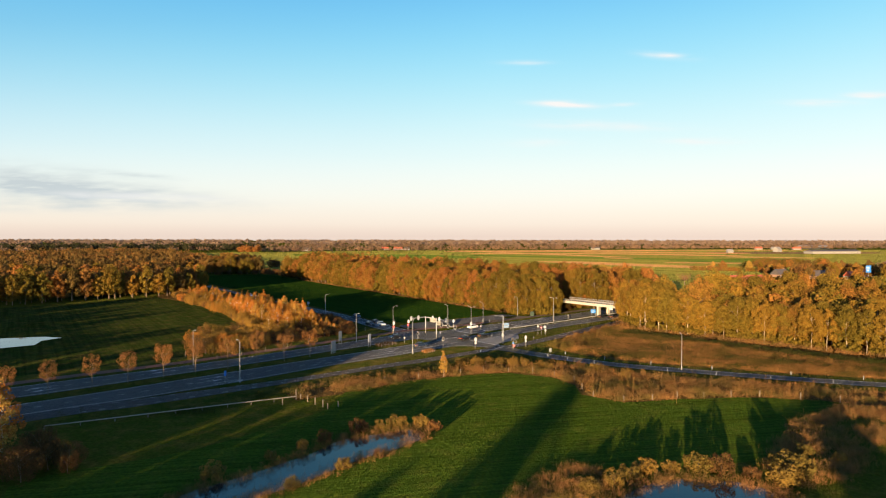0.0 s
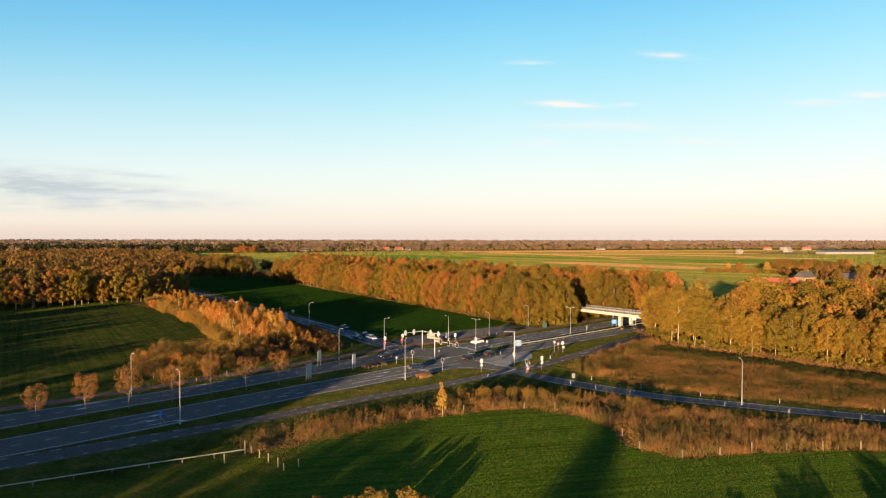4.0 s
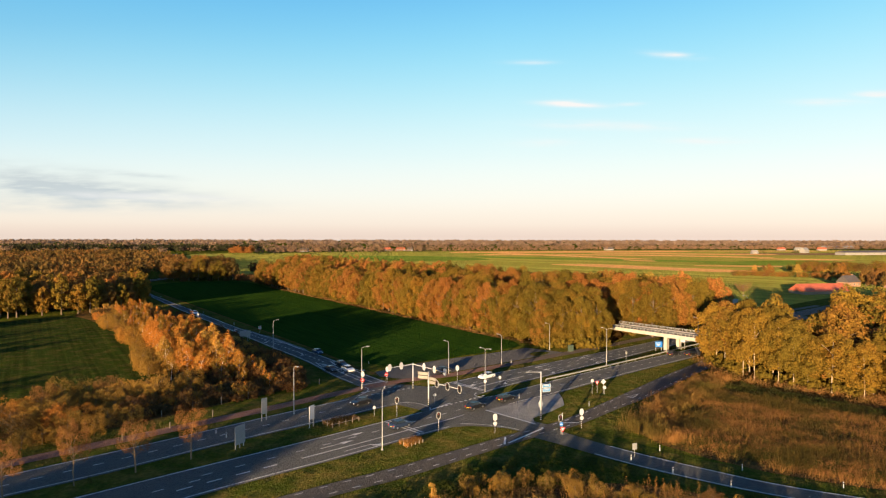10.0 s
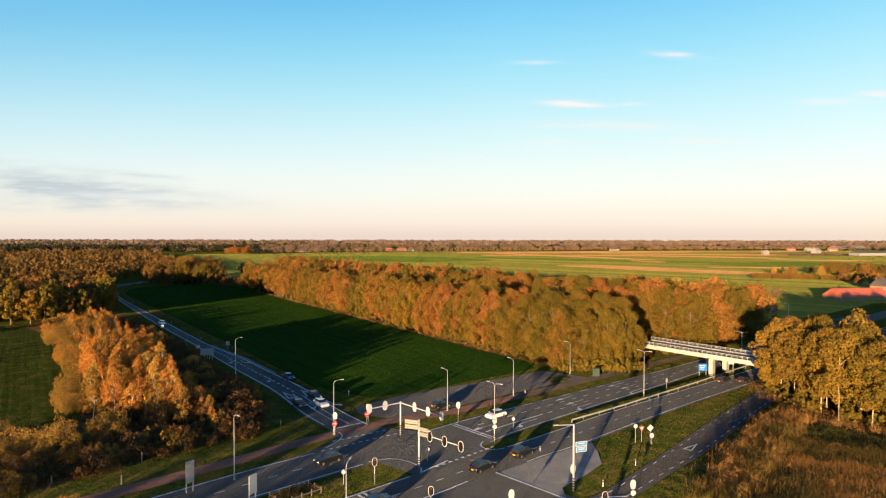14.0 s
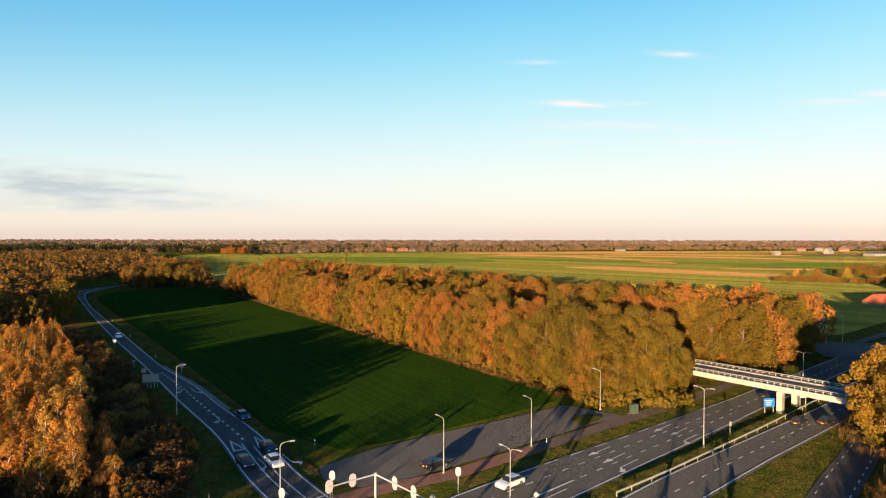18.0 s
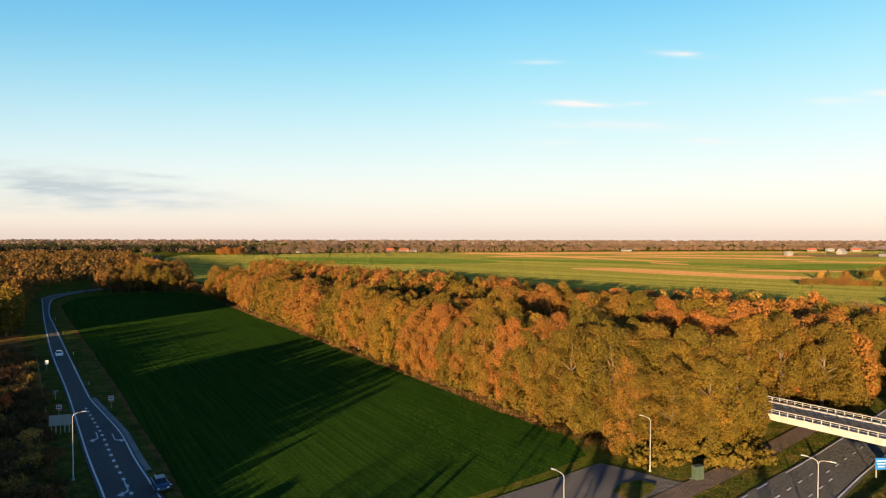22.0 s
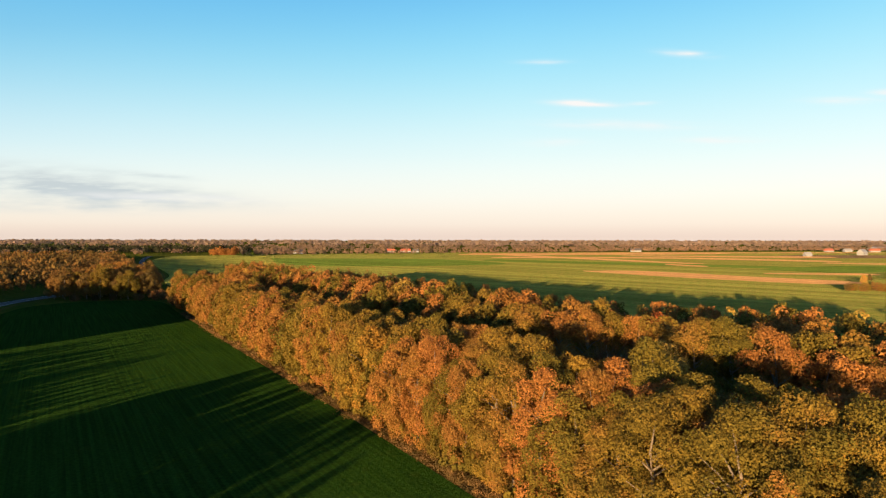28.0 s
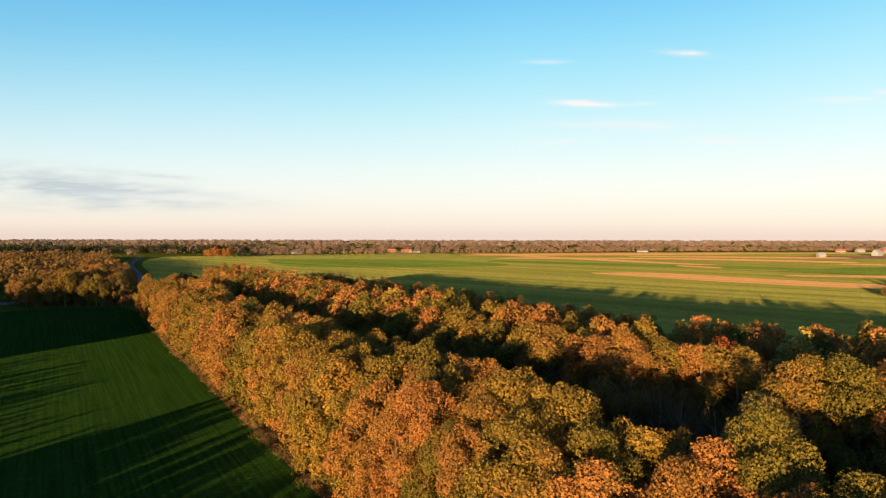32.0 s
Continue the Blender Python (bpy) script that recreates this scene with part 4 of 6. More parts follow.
HEDGE_KIND = TreeKind("hedge_shrub", "bushy hedge shrub in brown and olive leaf", 5.6, 3.0, 0.1, 40, 900, 0.34, OLIVE, BARK, 4, "round", 0.09, 4, 29)
BIRCH_KIND = TreeKind("birch_tree", "birch in bright orange autumn leaf with pale stem", 9.6, 1.85, 0.3, 56, 3600, 0.15, BIRCH, WHITE_BARK, 6, "cone", 0.09, 6, 4)
OLIVE_KIND = TreeKind("olive_shrub", "tall rounded shrub in olive and gold autumn leaf", 5.6, 3.0, 0.1, 60, 6500, 0.115, OLIVE, BARK, 5, "round", 0.09, 6, 28)
LEFT_KIND = TreeKind("woodland_tree", "tall woodland tree in olive and brown autumn leaf", 16.5, 5.4, 1.5, 40, 1500, 0.78, WOOD_MIX, BARK, 5, "full", 0.26, 4, 5)
ROW_KIND = TreeKind("young_oak", "young roadside oak with a round thinning orange crown", 8.8, 2.1, 3.4, 44, 7500, 0.066, SPARSE, BARK, 4, "round", 0.10, 9, 6, True)
WILLOW_KIND = TreeKind("willow_shrub", "bushy yellow-green willow shrub by the pond", 2.6, 1.7, 0.0, 34, 1700, 0.17, WILLOW, BARK, 5, "round", 0.05, 6, 7)
BUSH_KIND = TreeKind("bush", "brown-green bush in the thicket beside the side road", 3.4, 2.1, 0.0, 30, 1000, 0.27, THICKET, BARK, 4, "round", 0.06, 5, 8)

# the belt of oaks: u metres along its edge, v metres into it
BX, BY, EX, EY, MX, MY = 25.0, 284.6, -0.564, 0.826, 0.826, 0.564


def belt(u, v):
    return BX + EX * u + MX * v, BY + EY * u + MY * v


OAKS = "oaks of the tree belt"
BARE = [(*belt(42, 41), 15.5), (*belt(46.5, 42), 16.5), (*belt(38, 42.5), 15.0), (*belt(50, 40.5), 15.0)]
APPROACH = spline([P(99.5, 14.0), P(99.8, 20.0), Vector((*belt(10, 30), 0)), Vector((*belt(40, 31.5), 0)), Vector((*belt(90, 31.5), 0)), Vector((*belt(125, 29), 0))], 3.0)


def clear(x, y):
    """True where a tree of the belt may stand: off the lane to the bridge and off the main road."""
    across = -(x - OX) * SIN + (y - OY) * COS
    along = (x - OX) * COS + (y - OY) * SIN
    if along > 84 and across < (12.5 if along < 112 else 7.0):
        return False
    return all((x - q.x) ** 2 + (y - q.y) ** 2 > 20 for q in APPROACH)


for v, step, far_u in ((5.0, 5.4, 292), (10.0, 6.0, 290), (14.5, 6.4, 286), (19.5, 6.6, 280), (27.0, 6.8, 14)):
    u = -4 - v * 0.9
    while u < far_u:
        x, y = belt(u + rng.uniform(-1.2, 1.2), v + rng.uniform(-1.0, 1.0) + 1.5 * noise.noise(Vector((u * 0.05, 0, 0))))
        tier = OAK_FINE if u < 60 else OAK_NEAR if u < 110 and v < 20 else OAK_MID
        u += step * rng.uniform(0.85, 1.15)
        if clear(x, y) and (x + 1.7) / (y - 146.4) < 0.425:
            tier.plant(x, y, rng.uniform(0.96, 1.08) * (1.0 if v < 12 else 1.03 if v < 16 or u < 30 else 0.95), OAKS, material=OAK_GREEN if u < 44 and rng.random() < 0.5 else pick_leaf())
deep = []
for v, step, low, high in ((44, 6.0, 1.04, 1.18), (51, 6.8, 1.1, 1.22), (58, 7.4, 1.1, 1.24), (66, 8.0, 0.9, 1.05), (91, 7.8, 0.92, 1.06), (99, 8.2, 1.0, 1.12), (107, 8.4, 1.0, 1.12)):
    u = -40
    while u < (344 if v < 62 else 300 if v < 80 else 335):
        pull = 3 * min(1.0, max(0.0, (u - 70) / 90)) if v < 80 else 0
        x, y = belt(u + rng.uniform(-1.5, 1.5), v - pull + rng.uniform(-1.8, 1.8))
        near, far_off = -25 < u < 70 and v < 54, v > 80 or u > 120
        u += step * rng.uniform(0.8, 1.3)
        if clear(x, y) and (x + 1.7) / (y - 146.4) < 0.608 and not (v == 66 and u > 40) and (x - 38.4) ** 2 + (y - 326.8) ** 2 > 42 and all((x - q[0]) ** 2 + (y - q[1]) ** 2 > 16 for q in BARE):
            size_ = rng.uniform(low, high) * (1 - 0.22 * min(1.0, max(0.0, (u - 50) / 60)) if v > 80 else 1)
            if far_off:
                deep.append((x, y, 0, rng.uniform(0, 6.28), size_, size_ * rng.uniform(0.95, 1.05)))
            else:
                (OAK_FINE if near and v < 50 and u < 66 else OAK_NEAR if near else OAK_MID).plant(x, y, size_, OAKS, material=pick_leaf())
for x, y, sc in ((38, 275, 0.9), (44, 275, 0.98), (50, 279, 0.98), (46, 283, 1.05), (39, 284, 1.05), (33, 279, 0.88), (41, 292, 1.0), (48, 287, 1.0), (35, 296, 1.05), (30, 303, 1.0), (40, 299, 1.0)):
    if clear(x, y):
        OAK_FINE.plant(x, y, sc, OAKS, material=OAK_GREEN if rng.random() < 0.6 else None)
for i in range(34):
    x, y = belt(rng.uniform(12, 200), rng.uniform(35.5, 40.0))
    if clear(x, y) and (x - 38.4) ** 2 + (y - 326.8) ** 2 > 42:
        OAK_NEAR.plant(x, y, rng.uniform(0.42, 0.68), OAKS, "low olive oak in the shade between the rows", OAK_GREEN)
OAK_FINE.plant(38.4, 326.8, 1.04, OAKS, "oak in bright golden leaf standing out in the belt", OAK_GOLD)
OAK_NEAR.plant(48.6, 358.6, 1.08, OAKS, "oak in deep red leaf standing out in the belt", OAK_RED)
OAK_MID.plant(-99.5, 548.5, 0.95, OAKS, "oak in glowing orange leaf at the belt's far end", OAK_ORANGE)
for x, y, sc in ((66, 306, 1.0), (72, 303, 1.0), (79, 305, 1.0), (86, 309, 0.98), (91, 314, 0.92), (73, 312, 1.0), (81, 317, 1.0), (66, 316, 1.0), (58, 310, 1.05), (88, 322, 1.0), (97, 319, 1.0), (103, 324, 0.98), (95, 328, 1.08), (107, 331, 0.9), (101, 335, 1.0)):
    OAK_NEAR.plant(x, y, sc, OAKS, material=OAK_ORANGE if x in (72, 58) else OAK_GREEN if rng.random() < 0.5 else None)

# the wood beside the slip road
EDGE = [Vector((x, y, 0)) for x, y in ((79, 260), (73, 249), (72, 238), (76, 226), (97, 205), (111, 190), (128, 174), (160, 150), (200, 128))]
WOOD = "trees of the roadside wood"
edge_line = spline(EDGE, 1.0)
# rows from 66 inward are hidden, added to shade the meadow
for depth, step, sc in ((3.5, 4.6, 0.84), (9, 5.6, 0.86), (16, 7.0, 0.84), (24, 7.0, 0.84), (31, 7.0, 0.90), (37, 7.0, 0.92), (42, 6.2, 1.06), (50, 6.8, 1.08), (58, 7.2, 1.08), (66, 7.6, 0.94), (74, 8.0, 0.94), (82, 8.0, 0.94)):
    ln = offset_line(edge_line, depth)
    d, nxt = 0.0, rng.uniform(0, 4)
    for a, b in zip(ln, ln[1:]):
        d += (b - a).length
        if d > nxt:
            nxt = d + step * rng.uniform(0.75, 1.25)
            (WOOD_TALL if depth < 12 else WOOD_BACK if depth < 20 or 40 < depth < 60 else WOOD_DEEP).plant(a.x + rng.uniform(-1.2, 1.2), a.y + rng.uniform(-1.2, 1.2), sc * rng.uniform(0.9, 1.07) * (1.2 if d < 32 and depth < 20 else 0.82 if d < 20 else 1.0), WOOD, material=(OAK, OAK, OAK, None, None, None, OAK)[rng.randrange(7)])

# largely hidden block of trees, added so its shade falls on the meadow
BACK_WOOD = [(114, 260), (128, 272), (150, 290), (175, 310), (205, 318), (210, 270), (165, 232), (138, 244)]
stood = []
for i in range(900):
    x, y = rng.uniform(112, 210), rng.uniform(232, 318)
    if inside(BACK_WOOD, x, y) and all((x - a) ** 2 + (y - b) ** 2 > 38 for a, b in stood):
        stood.append((x, y))
        WOOD_DEEP.plant(x, y, rng.uniform(0.88, 0.98), WOOD, material=(OAK, OAK, OAK, None, None, None, OAK)[rng.randrange(7)])

# birches and bushes between the side road and the pasture
FRINGE = [(-66, 231), (-77, 250), (-92, 277), (-124, 318), (-152, 360), (-160, 354), (-132, 316), (-98, 271), (-83, 244), (-74, 232)]
FRONT = [(-62, 183), (-70, 179), (-77, 188), (-83, 200), (-79, 211), (-69, 214), (-62, 210), (-58, 200), (-56, 192)]
SCRUB = [(-31, 220), (-35, 238), (-47, 257), (-66, 282), (-90, 314), (-114, 344), (-122, 338), (-86, 292), (-64, 258), (-54, 238), (-64, 226), (-66, 212), (-56, 194), (-46, 206)]


def thin_fill(kind, poly, n, gap, low, high, group, choose):
    """Plants n of a kind inside a polygon, none nearer than gap to the next."""
    got, tries = [], 0
    xs, ys = [q[0] for q in poly], [q[1] for q in poly]
    while len(got) < n and tries < 20000:
        tries += 1
        x, y = rng.uniform(min(xs), max(xs)), rng.uniform(min(ys), max(ys))
        if inside(poly, x, y) and all((x - a) ** 2 + (y - b) ** 2 > gap * gap for a, b in got):
            got.append((x, y))
            kind.plant(x, y, rng.uniform(low, high), group, material=choose(rng.random()))


thin_fill(BIRCH_KIND, [(-47, 227), (-60, 248), (-84, 286), (-99, 280), (-78, 248), (-66, 229)], 92, 2.3, 0.76, 1.02, "birches beside the side road", lambda k: None)
thin_fill(BIRCH_KIND, [(-84, 288), (-113, 328), (-142, 366), (-153, 360), (-126, 318), (-99, 282)], 62, 3.0, 0.5, 0.76, "birches beside the side road", lambda k: None)
thin_fill(OLIVE_KIND, FRINGE, 62, 2.9, 0.5, 0.85, "shrubs beside the pasture", lambda k: BIRCH if k < 0.2 else THICKET if k > 0.88 else None)
thin_fill(OLIVE_KIND, FRONT, 36, 3.0, 0.48, 0.9, "shrubs beside the pasture", lambda k: BIRCH if k < 0.3 else THICKET if k > 0.92 else None)
thin_fill(BUSH_KIND, SCRUB, 230, 1.6, 0.4, 0.82, "bushes beside the side road", lambda k: OLIVE if k < 0.18 else BIRCH if k > 0.95 else None)
for x, y, sc in ((-50, 239, 0.48), (-46.5, 233, 0.42), (-42.5, 227.5, 0.40), (-48, 236, 0.55), (-53, 243, 0.58), (-56, 248, 0.62), (-44, 230.5, 0.5), (-40, 223, 0.36), (-51, 232, 0.5), (-47, 226, 0.42)):
    BIRCH_KIND.plant(x, y, sc, "birches beside the side road", "young birch in orange leaf before the dark scrub")
BIRCH_KIND.plant(-85, 297, 0.5, "birches beside the side road", "thin young birch in red leaf alone in the scrub", OAK_RED)
for x, y, sc in ((-45, 229, 0.5), (-49, 233, 0.6), (-53, 226, 0.6), (-56, 217, 0.9), (-60, 209, 1.05), (-52, 205, 0.6)):
    OLIVE_KIND.plant(x, y, sc, "shrubs beside the side road", material=THICKET if sc < 0.65 else None)
for i in range(56):
    k = rng.randrange(4, 60)
    p, q = LINES["dl"][k], LINES["dl"][k + 1]
    n_ = Vector((-(q - p).y, (q - p).x, 0)).normalized()
    p = p + n_ * rng.uniform(4, 19)
    BUSH_KIND.plant(p.x, p.y, rng.uniform(0.35, 0.75), "bushes beside the side road")

# the old wood behind the pasture
OLD = [(-162, 352), (-176, 346), (-204, 322), (-222, 300), (-262, 290), (-330, 300), (-330, 420), (-250, 480), (-226, 505), (-200, 468), (-166, 410)]
OLD_FRONT = TreeKind("woodland_tree", "tall narrow woodland tree in olive and brown leaf", 16.5, 3.5, 0.8, 60, 3000, 0.42, WOOD_MIX, BARK, 6, "full", 0.24, 4, 45)
old_edge = spline([Vector((x, y, 0)) for x, y in ((-340, 304), (-264, 291), (-224, 301), (-205, 321), (-178, 345), (-160, 360), (-152, 382), (-161, 404), (-176, 424))], 1.0)
for depth, step in ((1.5, 5.4), (7.5, 6.2)):
    d, nxt = 0.0, rng.uniform(0, 3)
    ln = offset_line(old_edge, depth)
    for a, b in zip(ln, ln[1:]):
        d += (b - a).length
        if d > nxt:
            nxt = d + step * rng.uniform(0.75, 1.35)
            OLD_FRONT.plant(a.x + rng.uniform(-1, 1), a.y + rng.uniform(-1, 1), rng.uniform(0.80, 1.06), "trees of the old wood", material=OAK_GREEN if rng.random() < 0.4 else OAK_ORANGE if rng.random() < 0.08 else OAK if rng.random() < 0.3 else None)
spots = []
while len(spots) < 150:
    x, y = rng.uniform(-330, -165), rng.uniform(295, 505)
    if inside(OLD, x, y) and all((x - a) ** 2 + (y - b) ** 2 > 30 for a, b in spots) and min((x - q.x) ** 2 + (y - q.y) ** 2 for q in old_edge[::4]) > 150:
        spots.append((x, y))
        LEFT_KIND.plant(x, y, rng.uniform(0.72, 0.95), "trees of the old wood", material=OAK if rng.random() < 0.4 else OAK_ORANGE if rng.random() < 0.15 else None)

# the row of young oaks on the verge between the carriageways
for i in range(12):
    x, y = -105 + 6.0 * i + rng.uniform(-0.4, 0.4), 118.2 + 5.3 * i + rng.uniform(-0.3, 0.3)
    ROW_KIND.plant(x, y, rng.uniform(0.82, 1.05) * (0.95 if i > 9 else 1), "young oaks along the road")
for x, y, sc in ((-68, 92.5, 1.2), (-71.5, 98, 1.3), (-66.5, 87, 1.05), (-73, 92, 1.25), (-76, 99, 1.3)):
    BIRCH_KIND.plant(x, y, sc, "orange birches by the pasture")
narrow = TreeKind("young_birch", "slender young birch in glowing orange leaf", 6.4, 0.95, 0.3, 64, 6500, 0.085, BIRCH, WHITE_BARK, 1, "full", 0.06, 4, 12)
narrow.plant(0.2, 151.5, 1.0)
for i in range(30):
    f = rng.random()
    OLIVE_KIND.plant(2 + 44 * f + rng.uniform(-2, 2), 164.0 - 2 * f + 5 * math.sin(f * 3.0) - 12 * f * f + rng.uniform(-3, 3), rng.uniform(0.22, 0.44), "shrubs on the road bank", "low willow shrub in yellow-green leaf on the bank", WILLOW if rng.random() < 0.6 else THICKET if f > 0.7 else None)
for x, y, sc in ((-33, 87, 1), (-27, 95, 0.9), (-23, 99.5, 1.1), (-20, 103, 1), (-15, 108, 1.1), (-11, 109.5, 1.2), (-8, 111, 1.2), (-4, 111.5, 1.3), (-1.5, 109.5, 1.2), (-35, 75, 0.9), (-30, 74, 0.8), (-15, 91, 1.0), (-21, 84, 0.7), (-10, 96, 0.6),
                 (30, 89.5, 1.0), (34, 90, 1.1), (38, 90, 1.2), (41, 89, 1.1), (45, 88, 1.0), (48, 85, 1.3), (51, 88, 1.5), (54, 92, 1.4), (24, 85, 1.0), (20, 83, 0.9), (27, 87, 0.8), (58, 97, 1.2), (61, 93, 0.9), (66, 100, 0.8)):
    WILLOW_KIND.plant(x, y, sc * rng.uniform(0.5, 0.95), "willow shrubs round the ponds", material=None if rng.random() < 0.6 else THICKET)
for x, y, sc in ((-192, 688, 2.6), (-187, 684, 2.2), (-150, 556, 1.3), (-155, 561, 1.5), (-161, 560, 1.7), (-166, 563, 1.4), (-172, 558, 1.1), (-146, 546, 1.6), (-140, 536, 1.7), (-134, 527, 1.5), (-128, 519, 1.4), (-186, 557, 0.9), (-195, 556, 0.9), (-204, 552, 1.0)):
    BUSH_KIND.plant(x, y, sc, "dark bushes at the end of the crop field")


# ---- wide vegetation that nobody could count ----
def scatter(name, label, category, templates, spots_, material):
    """One mesh of many small plants: spots of x, y, z, turn, scale."""
    vs, fs, k = [], [], 0
    for i, (x, y, z, a, sx, sz) in enumerate(spots_):
        v, f = templates[i % len(templates)]
        ca, sa = math.cos(a), math.sin(a)
        w = np.empty_like(v)
        w[:, 0], w[:, 1], w[:, 2] = x + (v[:, 0] * ca - v[:, 1] * sa) * sx, y + (v[:, 0] * sa + v[:, 1] * ca) * sx, z + v[:, 2] * sz
        vs.append(w)
        fs.append(f + k)
        k += len(v)
    return tagged(new(name, mesh_np(name, np.concatenate(vs), np.concatenate(fs), material)), label, category, kind="stuff")


def stems(seed, count, height, spread, width, bend=0.22):
    """A tuft of upright blades."""
    r = np.random.default_rng(seed)
    x, y = r.normal(size=count) * spread * 0.5, r.normal(size=count) * spread * 0.5
    a = r.random(count) * math.pi
    h = height * (0.5 + 0.6 * r.random(count))
    lx, ly = r.normal(size=count) * height * bend, r.normal(size=count) * height * bend
    dx, dy = np.cos(a) * width, np.sin(a) * width
    z0 = np.zeros(count)
    v = np.stack([np.stack([x - dx, y - dy, z0], 1), np.stack([x + dx, y + dy, z0], 1), np.stack([x + dx * 0.9 + lx, y + dy * 0.9 + ly, h * 0.8], 1), np.stack([x - dx * 0.3 + lx * 1.2, y - dy * 0.3 + ly * 1.2, h], 1)], 1).reshape(-1, 3)
    return v, np.arange(count * 4).reshape(-1, 4)


def blob_tree(seed, leaves, size, height=13.0, radius=4.8):
    return leaf_cloud(seed, crown_lobes(seed, height, radius, 1.5, 12), leaves, size, 0.85)


def fill(poly, n, low, high, seed, clump=0.0, z=0.0):
    r = random.Random(seed)
    x0, x1, y0, y1 = min(p[0] for p in poly), max(p[0] for p in poly), min(p[1] for p in poly), max(p[1] for p in poly)
    out = []
    tries = 0
    while len(out) < n and tries < n * 60:
        tries += 1
        x, y = r.uniform(x0, x1), r.uniform(y0, y1)
        if inside(poly, x, y) and (not clump or noise.noise(Vector((x, y, 0)) * clump) > r.uniform(-0.6, 0.3)):
            s = r.uniform(low, high)
            out.append((x, y, z, r.uniform(0, 6.28), s, s * r.uniform(0.8, 1.2)))
    return out


REEDS = [stems(i, 70, 1.2, 1.9, 0.013, 0.16) for i in range(4)] + [leaf_cloud(10 + i, [(0, 0, 0.6, 0.6), (0.5, 0.3, 0.4, 0.5), (-0.5, 0.4, 0.3, 0.5), (0.1, -0.6, 0.9, 0.4), (0.0, 0.1, 1.2, 0.35)], 170, 0.105, quads=True) for i in range(4)]
BRAMBLE = [(-58, 117), (-46, 120), (-36, 135), (-27, 143), (-15, 151.5), (0, 158.5), (11, 163.5), (24, 167), (38, 163), (50, 156), (66, 149.5), (88, 141.5), (88, 144), (66, 152.5), (50, 159.5), (37, 168.5), (27, 176), (18, 182), (6, 175), (-6, 164), (-20, 152), (-40, 138)]
BRUSH = [leaf_cloud(130 + i, [(0, 0, 0.2, 0.5), (0.8, 0.3, 0.15, 0.45), (-0.7, 0.5, 0.15, 0.5), (0.2, -0.8, 0.25, 0.5), (-0.4, -0.4, 0.4, 0.4)], 150, 0.15, quads=True) for i in range(4)]
LOW_REEDS = [stems(20 + i, 105, 0.74, 2.1, 0.014, 0.22) for i in range(6)] + [leaf_cloud(30 + i, [(0, 0, 0.4, 0.6), (0.7, 0.3, 0.3, 0.5), (-0.6, 0.4, 0.2, 0.5), (0.1, -0.7, 0.5, 0.5), (-0.3, -0.2, 0.7, 0.35)], 210, 0.07, quads=True) for i in range(2)]
TUFTS = [stems(40 + i, 16, 0.24, 1.0, 0.03) for i in range(4)]
BANK = [(-31, 130), (-35, 137), (-27, 144), (-15, 152.5), (0, 159.5), (11, 165), (22, 167), (33, 165), (46, 155.5), (64, 149), (84, 141), (104, 134), (112, 130), (86, 127), (70, 132.5), (51, 131.5), (38, 128.5), (31.5, 134), (31.5, 143), (27, 152), (17, 157), (2, 152), (-22, 136)]
scatter("bank_reeds", "orange-brown reeds and saplings on the road bank", "reeds", REEDS, fill(BANK, 1500, 0.45, 1.15, 3, 0.13), REED)
SAPLINGS = [leaf_cloud(50 + i, [(0.06 * math.sin(k * 2.1 + i), 0.06 * math.cos(k * 1.7 + i), 0.25 + 0.3 * k, 0.42 - 0.045 * k) for k in range(8)], 150, 0.075, 0.5) for i in range(4)]
scatter("bank_saplings", "thin brown and olive saplings standing on the road bank", "saplings", SAPLINGS, fill(BANK, 520, 0.6, 1.15, 8, 0.1), SAPLING)
scatter("bank_brambles", "dark green brambles on the road side of the bank", "brambles", BRUSH, fill(BRAMBLE, 420, 0.4, 0.95, 9, 0.12), TUFT)
HEATH_POLY = [(38, 195), (48, 208), (61, 224.5), (70, 234), (72, 224), (95, 200.5), (113, 182), (160, 144), (152, 138), (108, 150.5), (86, 157.5), (67, 165), (52, 173), (40, 184)]
scatter("dry_reed_meadow", "brown and olive dry reed meadow", "reeds", LOW_REEDS, fill([(38, 195), (48, 208), (60, 222), (76, 210), (96, 186), (116, 164), (146, 146), (108, 150.5), (86, 157.5), (67, 165), (52, 173), (40, 184)], 2100, 0.6, 1.4, 4, 0.06), HEATH)
scatter("olive_reed_meadow", "olive and dark green reed meadow before the wood", "reeds", LOW_REEDS, fill(HEATH_POLY, 1500, 0.55, 1.3, 14), HEATH_GREEN)
HEATH_EDGE = [(39, 184), (34.5, 191), (34, 195), (43.3, 206.7), (52.1, 218), (59.7, 227.6), (67.7, 236), (72, 231), (64.5, 222.5), (57, 213), (48, 202), (41, 193), (43, 186)]
scatter("heath_edge_reeds", "tall brown and olive reeds along the edge of the meadow", "reeds", REEDS, [(x, y, z, a, sx, sz * 1.25) for x, y, z, a, sx, sz in fill(HEATH_EDGE, 420, 0.7, 1.35, 15)], HEATH)
sedge = fill([(62, 224), (70, 233), (74, 222), (96, 199), (114, 181), (160, 143), (150, 141), (108, 178), (88, 196)], 420, 0.5, 1.1, 5)
sedge += fill([(92, 170), (112, 156), (150, 140), (152, 150), (118, 172), (100, 184)], 380, 0.5, 1.2, 6, 0.12) + fill([(40, 186), (54, 174), (68, 166.5), (88, 159), (90, 162), (70, 170), (56, 179), (44, 190)], 220, 0.5, 1.0, 7)
scatter("green_sedge", "dark green sedge and brambles in the reed meadow", "reeds", BRUSH, sedge, SEDGE)
rim = []
r9 = random.Random(11)
